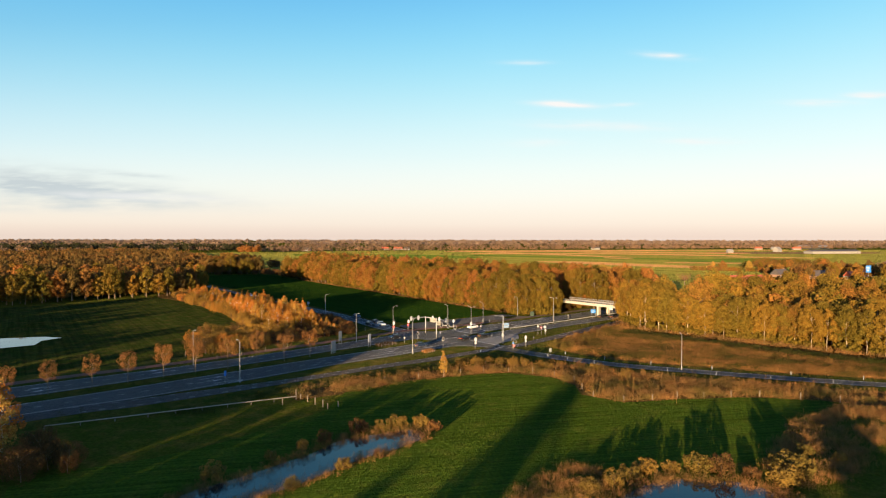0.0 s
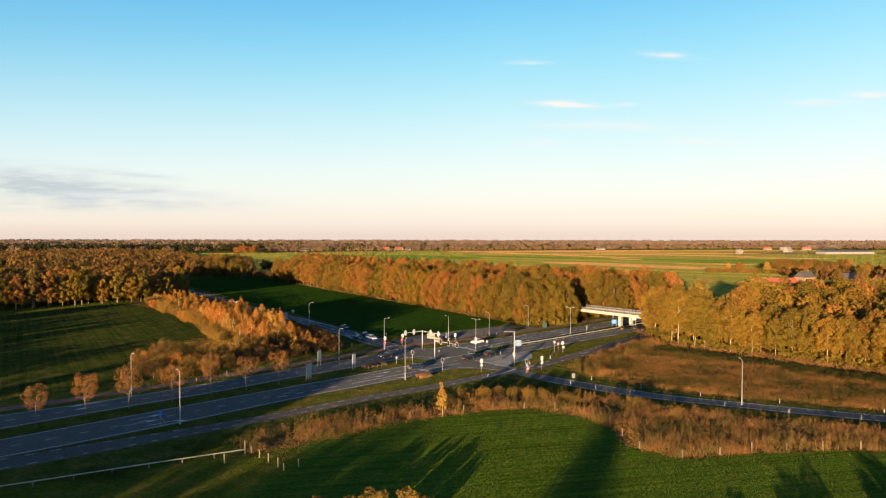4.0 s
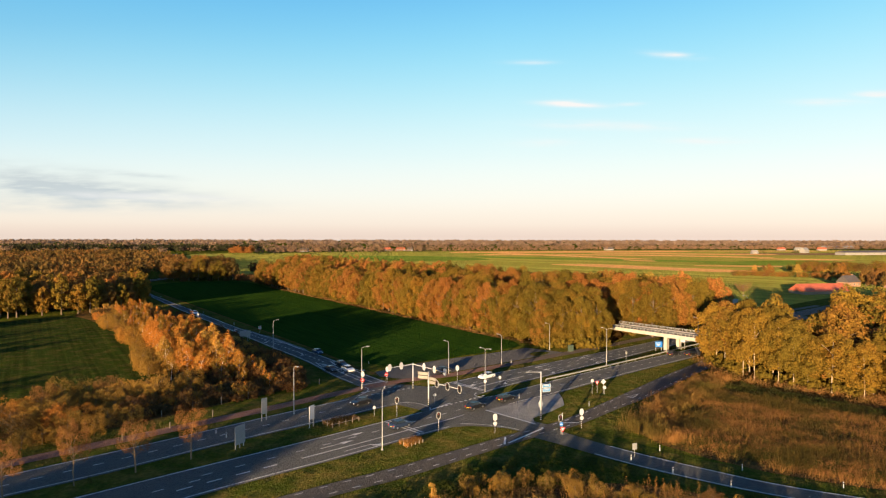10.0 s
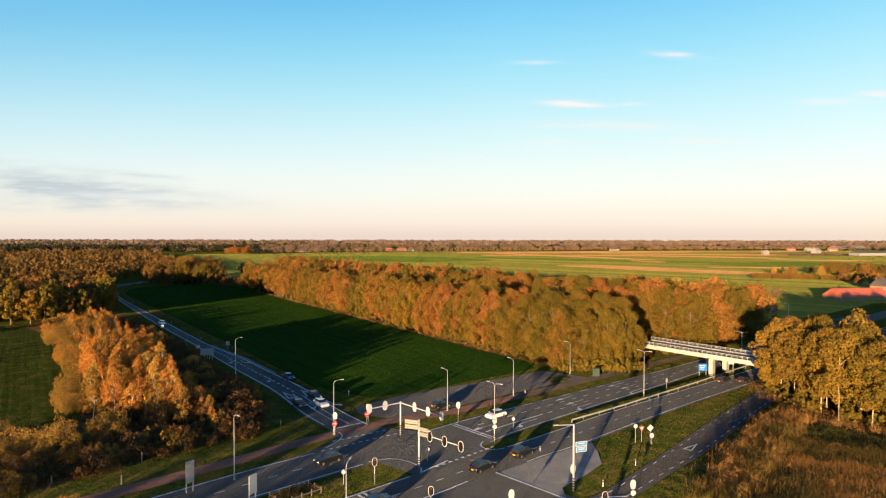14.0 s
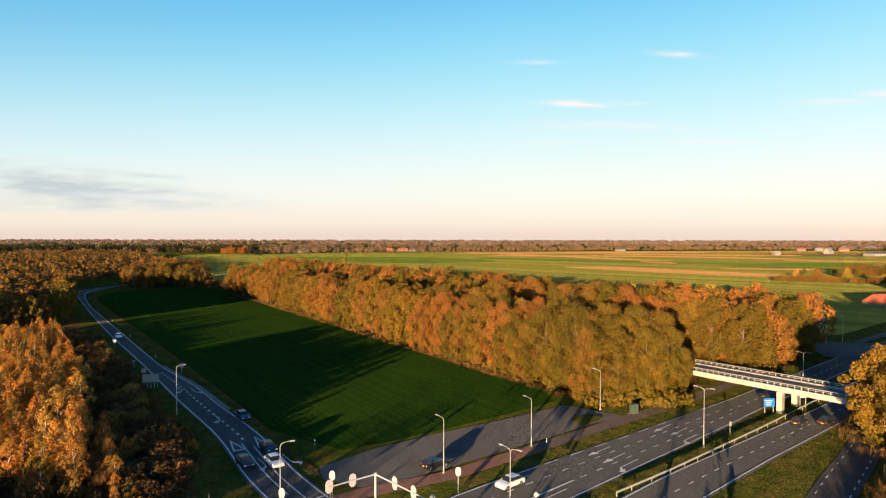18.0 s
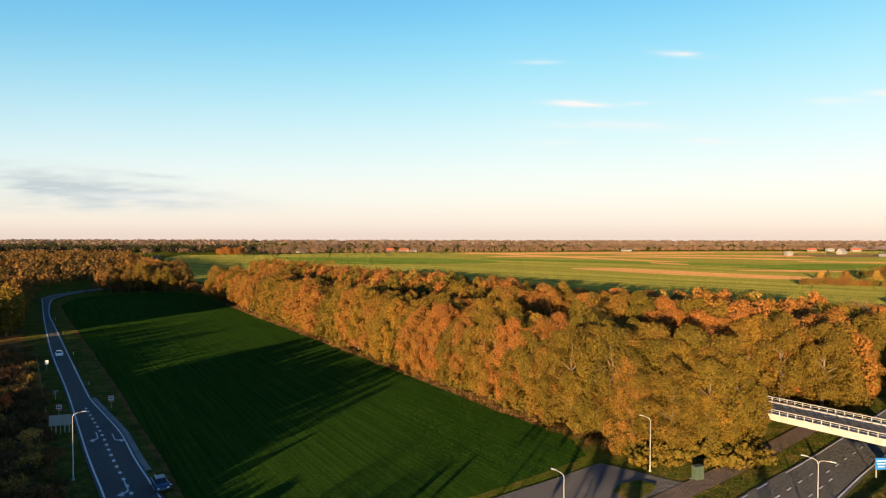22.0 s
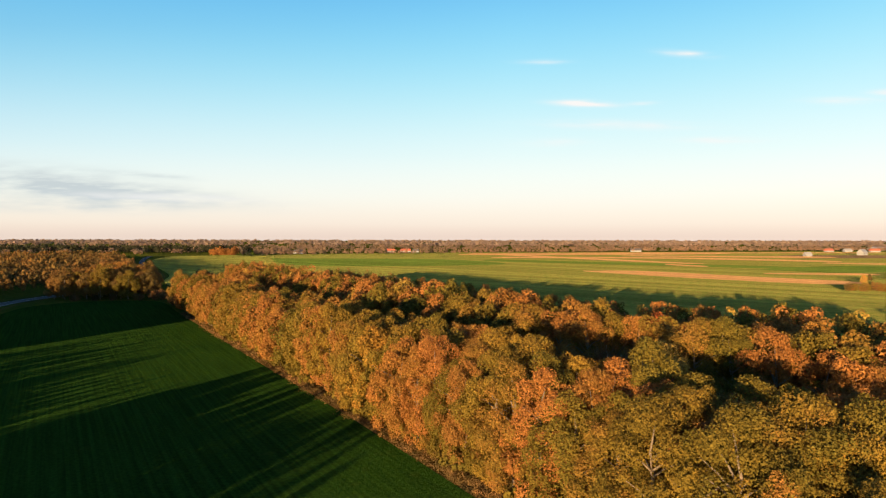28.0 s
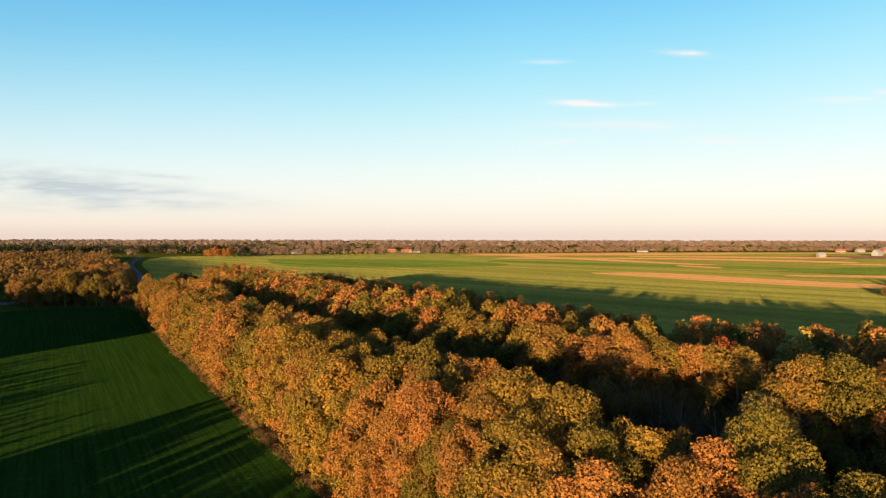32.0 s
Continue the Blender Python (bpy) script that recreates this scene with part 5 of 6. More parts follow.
for pond in (POND_W, POND_E):
    for p in spline([Vector((x, y, 0)) for x, y in pond] + [Vector((*pond[0], 0))], 0.7):
        for k in range(2):
            s = r9.uniform(0.45, 0.95)
            rim.append((p.x + r9.uniform(-1.6, 1.6), p.y + r9.uniform(-1.4, 1.4), 0, r9.uniform(0, 6), s, s))
rim += fill([(52, 97), (66, 114), (84, 126), (95, 122), (76, 104), (60, 88), (50, 84), (46, 86)], 500, 0.6, 1.1, 12, 0.12)
rim += fill([(20, 80), (26, 87), (20, 92), (10, 84), (8, 76)], 120, 0.6, 1.0, 13)
scatter("pond_reeds", "brown and golden reeds round the ponds", "reeds", REEDS, rim, REED)
spots_ = []
for key, d0, d1, n_, smin in (("an", 1.0, 6, 500, 0), ("af", -5, -0.8, 400, 0), ("bf", -4, -0.9, 400, 0), ("cn", 0.8, 7, 700, 0), ("bn", 0.8, 3, 300, 0), ("dl", -5, -0.8, 300, 0), ("dr", 0.9, 3.2, 300, 0), ("el", 0.6, 3, 300, 0), ("et", -3, -0.6, 300, 0)):
    ln = LINES[key]
    lim = [p for p in ln if -120 < p.x < 150 and 110 < p.y < 420]
    for i in range(n_):
        p = lim[r9.randrange(len(lim))]
        q = (lim[min(len(lim) - 1, lim.index(p) + 1)] - p)
        q = q.normalized() if q.length > 0 else Vector((1, 0, 0))
        d = -r9.uniform(d0, d1)
        along = ((p.x - OX) * COS + (p.y - OY) * SIN)
        across = (-(p.x - OX) * SIN + (p.y - OY) * COS)
        if key in ("an", "af", "bf", "bn") and -6 < along < 24:
            continue
        x, y = p.x - q.y * d, p.y + q.x * d
        s = r9.uniform(0.5, 1.15)
        spots_.append((x, y, 0.04, r9.uniform(0, 6), s, s))
for i in range(2):
    scatter("verge_tufts", "tufts of rough grass and weeds on the road verges", "grass", TUFTS, spots_[i::2], TUFT)
edge = []
for i in range(300):
    x, y = belt(r9.uniform(-6, 250), r9.uniform(-0.6, 3.0))
    s = r9.uniform(0.35, 0.8)
    edge.append((x, y, 0, r9.uniform(0, 6), s, s))
scatter("belt_undergrowth", "rust-brown bracken and grass along the belt's edge", "undergrowth", REEDS, edge, REED)
edge = []
for i in range(520):
    p = edge_line[r9.randrange(len(edge_line))]
    s = r9.uniform(0.6, 1.3)
    edge.append((p.x + r9.uniform(-2, 5), p.y + r9.uniform(-2, 4), 0, r9.uniform(0, 6), s, s))
scatter("wood_undergrowth", "orange bracken along the edge of the wood", "undergrowth", REEDS, edge, REED)

SHRUBS = [leaf_cloud(140 + i, crown_lobes(140 + i, 3.2, 1.7, 0.0, 9), 340, 0.36) for i in range(4)]
edge = []
for i in range(150):
    x, y = belt(r9.uniform(-8, 200), r9.uniform(2.0, 6.0)) if i > 34 else (r9.uniform(31, 52), r9.uniform(271, 277))
    s = r9.uniform(0.6, 1.15)
    edge.append((x, y, 0, r9.uniform(0, 6), s, s))
for i in range(110):
    p = edge_line[r9.randrange(len(edge_line))]
    s = r9.uniform(0.6, 1.2)
    edge.append((p.x + r9.uniform(1, 6), p.y + r9.uniform(1, 6), 0, r9.uniform(0, 6), s, s))
scatter("wood_edge_shrubs", "low orange and olive shrubs along the wood edges", "undergrowth", SHRUBS, edge, OAK)

# woods further off
DEEP = [leaf_cloud(200 + i, crown_lobes(200 + i, 16.5, 4.9, 1.0, 50, "full"), 4200, 0.38, 0.66) for i in range(5)]
for i, (mat, words) in enumerate(((OAK, "olive and rust"), (OAK_ORANGE, "orange"), (OAK, "rust and brown"), (OAK_GREEN, "olive gold"), (OAK_ORANGE, "rust orange"), (OAK, "olive and rust"), (OAK_GOLD, "golden"), (OAK_ORANGE, "orange"), (OAK_GREEN, "olive gold"), (OAK_ORANGE, "rust orange"), (OAK, "rust and brown"))):
    scatter("belt_interior", "oaks deep in the belt in %s leaf" % words, "wood", DEEP, deep[i::11], mat)
MIDTREES = [blob_tree(60 + i, 190, 1.25) for i in range(5)]
FINETREES = [blob_tree(160 + i, 620, 0.66, 15.0, 4.4) for i in range(5)]
FARTREES = [blob_tree(80 + i, 24, 4.0, 14, 6.5) for i in range(5)]
WOODS_MID = [(-330, 300), (-600, 250), (-900, 500), (-700, 1100), (-560, 1180), (-420, 990), (-300, 790), (-262, 690), (-258, 560), (-240, 500), (-260, 470), (-330, 420)]
woods = fill(WOODS_MID, 2900, 0.62, 1.02, 21)
scatter("old_woods", "autumn woods of olive, brown and orange trees", "wood", FINETREES, [q for q in woods if q[0] > -360 and q[1] < 640], WOOD_MIX)
scatter("old_woods", "autumn woods of olive, brown and orange trees further off", "wood", MIDTREES, [q for q in woods if not (q[0] > -360 and q[1] < 640)], WOOD_MIX)
SPUR = [(-227, 561), (-205, 559), (-176, 560), (-171, 570), (-184, 598), (-206, 640), (-226, 650)]
spur = []
while len(spur) < 62:
    x, y = rng.uniform(-230, -168), rng.uniform(558, 650)
    if inside(SPUR, x, y) and all((x - a) ** 2 + (y - b) ** 2 > 26 for a, b in spur):
        spur.append((x, y))
        OAK_MID.plant(x, y, rng.uniform(0.92, 1.06), "oaks closing the end of the crop field", "oak in brown and rust leaf beyond the crop field", WOOD_MIX if rng.random() < 0.75 else None)
far_spots = fill([(-560, 1220), (-900, 900), (-2600, 900), (-4600, 2500), (-3800, 4700), (-900, 4800), (-300, 1750), (-420, 1500)], 2300, 0.9, 1.6, 23, 0.003)
far_spots += fill([(-420, 1310), (-330, 1330), (-100, 1580), (300, 1660), (1000, 1770), (1500, 1700), (3000, 2600), (4300, 4600), (-800, 4800), (-500, 2000)], 3600, 0.8, 1.5, 24, 0.004)
far_spots += fill([(360, 560), (900, 700), (2600, 1500), (3600, 3200), (1500, 1720), (1250, 1480), (760, 930)], 1500, 0.7, 1.3, 25, 0.006)
far_spots = [(x, y, z, a, sx * 1.25, sz * 0.62) for x, y, z, a, sx, sz in far_spots]
NEARFAR = [blob_tree(90 + i, 120, 1.5, 14, 6.0) for i in range(5)]
scatter("distant_woods", "distant belt of autumn woods beyond the meadows", "wood", NEARFAR, [q for q in far_spots if q[1] < 2300], FAR_HAZE_MIX)
scatter("horizon_woods", "brown woods along the horizon", "wood", FARTREES, [q for q in far_spots if q[1] >= 2300], HORIZON_HAZE_MIX)
row = [(-420 + 8 * i + rng.uniform(-3, 3), 1318 + 3.2 * i + rng.uniform(-10, 10), 0, 0, rng.uniform(0.6, 1.0), rng.uniform(0.6, 1.0)) for i in range(95)]
row += [(300 + 9 * i + rng.uniform(-4, 4), 1660 + 1.5 * i + rng.uniform(-14, 14), 0, 0, rng.uniform(0.6, 1.1), rng.uniform(0.6, 1.0)) for i in range(110)]
scatter("distant_hedgerow", "distant row of brown autumn trees behind the meadow", "wood", MIDTREES, row, FAR_HAZE_MIX)
for x, y, sc, mat in ((291, 634, 0.95, OAK_ORANGE), (332, 661, 0.85, OAK_GOLD), (330, 613, 0.7, OAK_GOLD), (300, 563, 0.7, THICKET), (300, 540, 0.9, WOOD_MIX), (322, 545, 1.1, WOOD_MIX), (340, 545, 1.3, OAK_ORANGE), (352, 540, 1.1, BIRCH), (360, 560, 1.0, WOOD_MIX), (310, 560, 1.0, OAK), (380, 580, 1.1, WOOD_MIX), (330, 600, 0.9, WOOD_MIX), (400, 620, 1.0, OAK), (420, 600, 1.1, WOOD_MIX), (306, 690, 0.7, BIRCH), (330, 720, 0.6, WOOD_MIX), (360, 690, 0.7, OAK)):
    LEFT_KIND.plant(x, y, sc * 0.62, "trees round the farms", "garden tree in brown and orange autumn leaf by the farms", mat)
for i in range(36):
    f = i / 35
    HEDGE_KIND.plant(258 + 74 * f + rng.uniform(-2, 2), 636 - 26 * f + rng.uniform(-7, 7), rng.uniform(0.55, 1.05), "hedge across the meadow", "bushy hedge shrub in brown and olive leaf", (WOOD_MIX, OLIVE, OAK, OAK_ORANGE)[i * 7 % 4])
for i in range(34):
    f = i / 33
    HEDGE_KIND.plant(356 + 90 * f + rng.uniform(-3, 3), 704 + 6 * f + rng.uniform(-9, 9), rng.uniform(1.1, 1.9), "hedge across the meadow", "bushy hedge tree in brown and olive leaf", WOOD_MIX if i % 3 else OAK)
yards = []
while len(yards) < 26:
    x, y = rng.uniform(284, 412), rng.uniform(482, 562)
    hit = any(abs(x - hx) < 11 and abs(y - hy) < 9 for hx, hy in ((288, 520), (312, 503), (338, 502), (371, 538)))
    if not hit and abs(y - 482 - (x - 262) * 0.35) < 34 and all((x - a) ** 2 + (y - b) ** 2 > 70 for a, b in yards):
        yards.append((x, y))
        LEFT_KIND.plant(x, y, rng.uniform(0.55, 0.8), "trees round the farms", "garden tree in brown and orange autumn leaf by the farms", rng.choice((WOOD_MIX, WOOD_MIX, THICKET, OAK, WOOD_MIX)))
scatter("pine_wood", "dark green distant wood", "wood", MIDTREES, [(x, y, z, a, sx, sz * 1.15) for x, y, z, a, sx, sz in fill([(-1150, 1400), (-760, 1440), (-540, 1460), (-440, 1530), (-470, 1600), (-1150, 1560)], 420, 0.8, 1.1, 29)], DARK_CROWNS)
scatter("meadow_copse", "orange copse standing at the far edge of the meadow", "wood", FINETREES, fill([(-425, 1262), (-385, 1262), (-375, 1290), (-430, 1295)], 26, 0.8, 1.15, 30), OAK_ORANGE)
# unseen lane trees, wood and hedges on the sun side, added to cast shade
for i in range(2, 18):
    LEFT_KIND.plant(-78 + i * 8.5 + rng.uniform(-2, 2), -60 + rng.uniform(-14, 14), rng.uniform(0.55, 1.0), "trees along the lane", "tall unseen tree added to shade the pasture")
for i in range(24):
    for row_ in range(2):
        LEFT_KIND.plant(-104 - i * 5.2 + rng.uniform(-1.5, 1.5), -4 - i * 1.5 + rng.uniform(-2, 2) - row_ * 5, rng.uniform(0.88, 0.96), "trees of the sunward wood", "tall unseen tree added to shade the road")
for i in range(26):
    (HEDGE_KIND if i < 7 else LEFT_KIND).plant(-152 - i * 5.6 + rng.uniform(-2, 2), 92 + i * 3.8 + rng.uniform(-2, 2), rng.uniform(1.25, 1.75) * (1.2 if i < 7 else 0.46 if i < 15 else 0.6), "hedge beside the pasture", "unseen hedge plant added to shade the pasture")
for i in range(9):
    HEDGE_KIND.plant(-98 + i * 4.6 + rng.uniform(-1, 1), -3 + rng.uniform(-2, 2), rng.uniform(1.6, 1.95), "hedge along the lane", "unseen hedge shrub added to shade the meadow")
for x, y, sc in ((-62, 93, 0.85), (-59, 90.5, 0.75), (-57, 92.5, 0.6), (-63, 88, 0.85), (-60, 86, 0.8), (-55.5, 89.5, 0.5), (-64, 96, 0.8)):
    OLIVE_KIND.plant(x, y, sc, "dark bushes under the birches", "dark brown bush under the orange birches", THICKET)

# ---- bridge over the main road ----
def make_bridge():
    b = thing("road_bridge", "pale concrete road bridge with metal railings over the main road", "bridge")
    n0, n1, f0, f1 = P(97.0, 14), P(93.0, -19), P(106.0, 15.5), P(102.2, -18)

    def slab(name, z0, z1, p0, p1, q1, q0, material, label=""):
        v = [(*p.xy, z0) for p in (p0, p1, q1, q0)] + [(*p.xy, z1) for p in (p0, p1, q1, q0)]
        return part(name, mesh_of(name, v, [(3, 2, 1, 0), (4, 5, 6, 7), (0, 1, 5, 4), (1, 2, 6, 5), (2, 3, 7, 6), (3, 0, 4, 7)], material), material, b, label)
    slab("deck", 4.25, 5.05, n0.lerp(f0, 0.05), n1.lerp(f1, 0.05), n1.lerp(f1, 0.95), n0.lerp(f0, 0.95), CONCRETE)
    slab("roadway", 5.05, 5.16, n0.lerp(f0, 0.14), n1.lerp(f1, 0.14), n1.lerp(f1, 0.86), n0.lerp(f0, 0.86), ASPHALT)
    for k0, k1 in ((0, 0.05), (0.95, 1.0)):
        slab("edge_beam", 4.35, 5.42, n0.lerp(f0, k0), n1.lerp(f1, k0), n1.lerp(f1, k1), n0.lerp(f0, k1), CONCRETE)
    for k in (0.2, 0.8):
        slab("edge_line", 5.175, 5.18, n0.lerp(f0, k), n1.lerp(f1, k), n1.lerp(f1, k + 0.015), n0.lerp(f0, k + 0.015), MARKING)
    for k in (0.025, 0.975):
        p, q = n0.lerp(f0, k), n1.lerp(f1, k)
        for z in (6.12, 5.80):
            part("rail", tube([(*p.xy, z), (*q.xy, z)], [0.08 if z > 6 else 0.04] * 2, 6), STEEL, b)
        n = 26
        for i in range(n + 1):
            r = p.lerp(q, i / n)
            part("rail_post", box(r.x, r.y, 5.76, 0.12, 0.12, 0.7, 0, radians(45)), STEEL, b)
    for s, w in ((95.6, -6.0), (103.0, -6.6)):
        c = P(s, w)
        part("pier", box(c.x, c.y, 2.1, 1.9, 1.0, 4.4, 0.12, radians(45.4)), CONCRETE, b)
    c = P(99.3, -6.3)
    part("pier_cap", box(c.x, c.y, 4.12, 10.0, 1.2, 0.5, 0.05, radians(45.4)), CONCRETE, b)
    # sloping earth abutments: the lane runs down from the bridge on a bank
    for name_, line in (("belt", APPROACH), ("wood", spline([P(98.3, -18.5), P(98.0, -27), P(98.0, -50), P(98.0, -85)], 3.0))):
        left, right, foot_l, foot_r = [], [], [], []
        for i, p in enumerate(line):
            q = line[min(i + 1, len(line) - 1)] - line[max(i - 1, 0)]
            n_ = Vector((-q.y, q.x, 0)).normalized()
            z = max(0.06, 5.12 - max(0, i - 3) * (0.17 if name_ == "belt" else 0.12))
            left.append((*(p + n_ * 3.2).xy, z))
            right.append((*(p - n_ * 3.2).xy, z))
            foot_l.append((*(p + n_ * (3.9 + z * 0.8)).xy, 0.0))
            foot_r.append((*(p - n_ * (3.9 + z * 0.8)).xy, 0.0))
        k = len(line)
        v = left + right
        tagged(new("road_bridge_approach", mesh_of("road_bridge_approach", v, [(k + i, k + i + 1, i + 1, i) for i in range(k - 1)], ASPHALT)), "asphalt lane running down from the bridge", "road", kind="structure")
        v = [(x, y, z - 0.05) for x, y, z in left + right] + foot_l + foot_r
        faces = [(k + i, k + i + 1, i + 1, i) for i in range(k - 1)] + [(i, i + 1, 2 * k + i + 1, 2 * k + i) for i in range(k - 1)] + [(3 * k + i, 3 * k + i + 1, k + i + 1, k + i) for i in range(k - 1)] + [(0, 2 * k, 3 * k, k)]
        tagged(new("embankment", mesh_of("embankment", v, faces, UNDER)), "brown earth embankment carrying the bridge road", "embankment", kind="structure")


make_bridge()


# ---- street furniture ----
def place(name, label, category, x, y, turn=0.0, group="", z=0.0):
    return thing(name, label, category, group, at=pose(x, y, z, 0, 0, turn))


def lamp_post(x, y, height, turn, double=False, bands=True):
    """A steel lamp post; its arm points along turn degrees."""
    t = place("street_lamp", "tall grey steel street lamp with two level arms" if double else "grey steel street lamp with one bent arm", "street lamp", x, y, turn, "street lamps")
    part("pole", tube([(0, 0, 0), (0, 0, height * 0.12), (0, 0, height * 0.125), (0, 0, height * 0.96)], [0.11, 0.11, 0.08, 0.05], 10), STEEL, t, smooth=True)
    part("base_collar", disc(0, 0, 0.12, 0.2, 0.24, "Z", 10), STEEL, t)
    for side in ((1, -1) if double else (1,)):
        arm = part("arm", tube([(0, 0, height * 0.95), (0.15 * side, 0, height * 0.985), (0.5 * side, 0, height), (1.2 * side, 0, height + 0.08)], [0.05, 0.045, 0.04, 0.035], 7), STEEL, t, smooth=True)
        bm = box(1.45 * side, 0, height + 0.10, 0.70, 0.24, 0.12, 0.04)
        part("lamp_head", bm, LAMP_GREY, arm)


for x, y, h, turn, double in ((-9, 181, 10, 80, False), (45.2, 248.5, 10, 135, True), (16.4, 248.3, 8.2, 135, False), (10.2, 219.6, 9.7, 135, True), (-28.6, 200.8, 9.6, -45, False), (-51.2, 265, 9.7, 38, False),
                              (62.6, 159.2, 9.5, 85, False), (-18.1, 221, 9.7, 20, False), (1.9, 236.3, 8.4, 135, False), (33.2, 270.4, 8.1, 135, False), (-48.6, 145.4, 10, 135, False),
                              (-67.8, 165, 9.6, -45, False), (91.9, 301.8, 6.0, 135, True), (135, 354.4, 8.9, 135, False), (127.5, 351.2, 6.0, 135, False), (-92, 100, 10, 135, False), (-105, 128, 9.6, -45, False)):
    lamp_post(x, y, h, turn, double)


def oval(x, y, z, w_, h_, thick):
    """An upright board with fully rounded ends, facing along y."""
    bm = bmesh.new()
    ring = []
    for k in range(20):
        a = 2 * math.pi * k / 20
        px, pz = math.copysign(abs(math.cos(a)) ** 0.8, math.cos(a)), math.copysign(abs(math.sin(a)) ** 0.8, math.sin(a))
        ring.append((x + px * w_ / 2, z + pz * h_ / 2))
    f = [bm.verts.new((px, y - thick / 2, pz)) for px, pz in ring]
    g = [bm.verts.new((px, y + thick / 2, pz)) for px, pz in ring]
    bm.faces.new(f)
    bm.faces.new(g[::-1])
    for k in range(20):
        bm.faces.new((f[k], f[k - 1], g[k - 1], g[k]))
    bmesh.ops.recalc_face_normals(bm, faces=bm.faces[:])
    return bm


def signal_head(parent, x, z, back, y=0.0, size=1.0):
    """A signal lantern on an oval board: pale from behind, dark with a pale rim from the front, which back turns to +y or -y."""
    board = part("backboard", oval(x, y - 0.05 * back, z, 0.98 * size, 1.62 * size, 0.04), CREAM, parent)
    dark = part("dark_board", oval(x, y - 0.022 * back, z, 0.80 * size, 1.44 * size, 0.012), BLACK, board)
    housing = part("lantern", box(x, y + 0.09 * back, z, 0.34, 0.22, 1.05, 0.05), BLACK, board)
    for k, zz in enumerate((0.34, 0, -0.34)):
        part("lens", disc(x, y + 0.215 * back, z + zz, 0.12, 0.03, "Y", 12), LENS if k == 0 else BLACK, board)
    return board


def banded_post(parent, height, radius=0.07, bands=5):
    part("post", tube([(0, 0, 0), (0, 0, height)], [radius, radius * 0.9], 8), CREAM, parent, smooth=True)
    for i in range(bands):
        part("black_band", disc(0, 0, 0.28 + i * 0.36, radius + 0.012, 0.18, "Z", 10), BLACK, parent)


def gantry(x, y, height, arms, label, panels=()):
    """A banded mast; each arm has its own turn, length, height, drop at the tip, facing and lanterns along it."""
    t = place("signal_gantry", label, "traffic signal", x, y, 0, "signal gantries")
    banded_post(t, height, 0.16, 5)
    for turn, reach, z0, drop, back, heads in arms:
        arm = part("arm", tube([(0, 0, z0), (reach, 0, z0 - drop)], [0.11, 0.07], 8), CREAM, t)
        arm.rotation_euler = (0, 0, radians(turn))
        part("collar", disc(0, 0, z0, 0.21, 0.3, "Z", 10), CREAM, arm)
        for d in heads:
            signal_head(arm, d, z0 - drop * d / reach, back, 0.16 * back)
    for turn, px, pz, w_, h_, mat in panels:
        pn = part("sign_panel", box(px, -0.22, pz, w_, 0.06, h_, 0.0), mat, t)
        pn.rotation_euler = (0, 0, radians(turn))
        for k in (-0.18, 0.22):
            part("panel_stripe", box(px, -0.262, pz + h_ * k, w_ * 0.75, 0.012, h_ * 0.12), GREY, pn)


gantry(-6.3, 221.2, 6.0, [(-45, 10.6, 5.8, 0.25, 1, (3.6, 7.0, 10.3)), (217, 6.4, 5.8, 0.1, -1, (3.1, 6.2))], "cream traffic signal gantry with oval lanterns on two arms")
gantry(-2.2, 205.6, 7.5, [(-38, 8.3, 5.5, 0.35, -1, (2.2, 5.0, 8.0))], "cream signal mast with three dark lanterns and sign panels",
       [(-20, -1.1, 7.1, 2.3, 0.65, DULL), (-20, -1.1, 6.35, 2.3, 0.65, DULL), (-35, 1.1, 6.2, 1.7, 0.62, DULL), (-35, 1.1, 5.45, 1.7, 0.62, DULL)])


def post_signal(x, y, turn, back, height=3.4, discs=0):
    t = place("signal_post", "dark traffic lantern with pale rim on a banded post" if not discs else "pale backed traffic lantern and round signs on a post", "traffic signal", x, y, turn, "signal posts")
    banded_post(t, height - 1.0, 0.06, 4)
    signal_head(t, 0, height - 0.6, back, 0.0, 0.78)
    for i in range(discs):
        part("round_board", disc(0, -0.12, height - 1.7 - i * 0.75, 0.36, 0.04, "Y", 18), CREAM, t)
    return t


for x, y, turn, back, h, k in ((-8.2, 199.7, 0, -1, 3.8, 0), (0.1, 190.7, 0, -1, 3.5, 0), (10.2, 189.9, 10, 1, 3.5, 1), (26.3, 193.0, 10, 1, 3.6, 1), (10.1, 217.9, 0, 1, 4.4, 1), (21.8, 189.4, 0, -1, 3.5, 0), (4.0, 228.8, 0, 1, 3.9, 0), (-17.8, 220.6, 0, 1, 4.2, 0), (-12.8, 226.8, 0, 1, 4.0, 0)):
    post_signal(x, y, turn, back, h, k)

t = place("signal_mast", "tall banded mast with signal lantern, arm and blue direction signs", "traffic signal", 19.6, 198.0, 20)
banded_post(t, 9.3, 0.15, 5)
part("arm", tube([(0, 0, 9.2), (-2.6, 0, 9.4)], [0.08, 0.05], 7), CREAM, t)
part("lamp_head", box(-2.8, 0, 9.42, 0.8, 0.26, 0.14, 0.05), LAMP_GREY, t)
signal_head(t, 0, 3.0, 1, 0.2, 0.85)
for z, w_ in ((6.5, 1.8), (5.7, 1.7)):
    pn = part("sign_panel", box(1.1, -0.18, z, w_, 0.06, 0.68, 0.0), WHITE, t)
    part("sign_face", box(1.1, -0.218, z, w_ - 0.16, 0.012, 0.52), PALE_BLUE, pn)
    part("panel_stripe", box(1.1, -0.232, z + 0.06, w_ * 0.55, 0.012, 0.12), WHITE, pn)


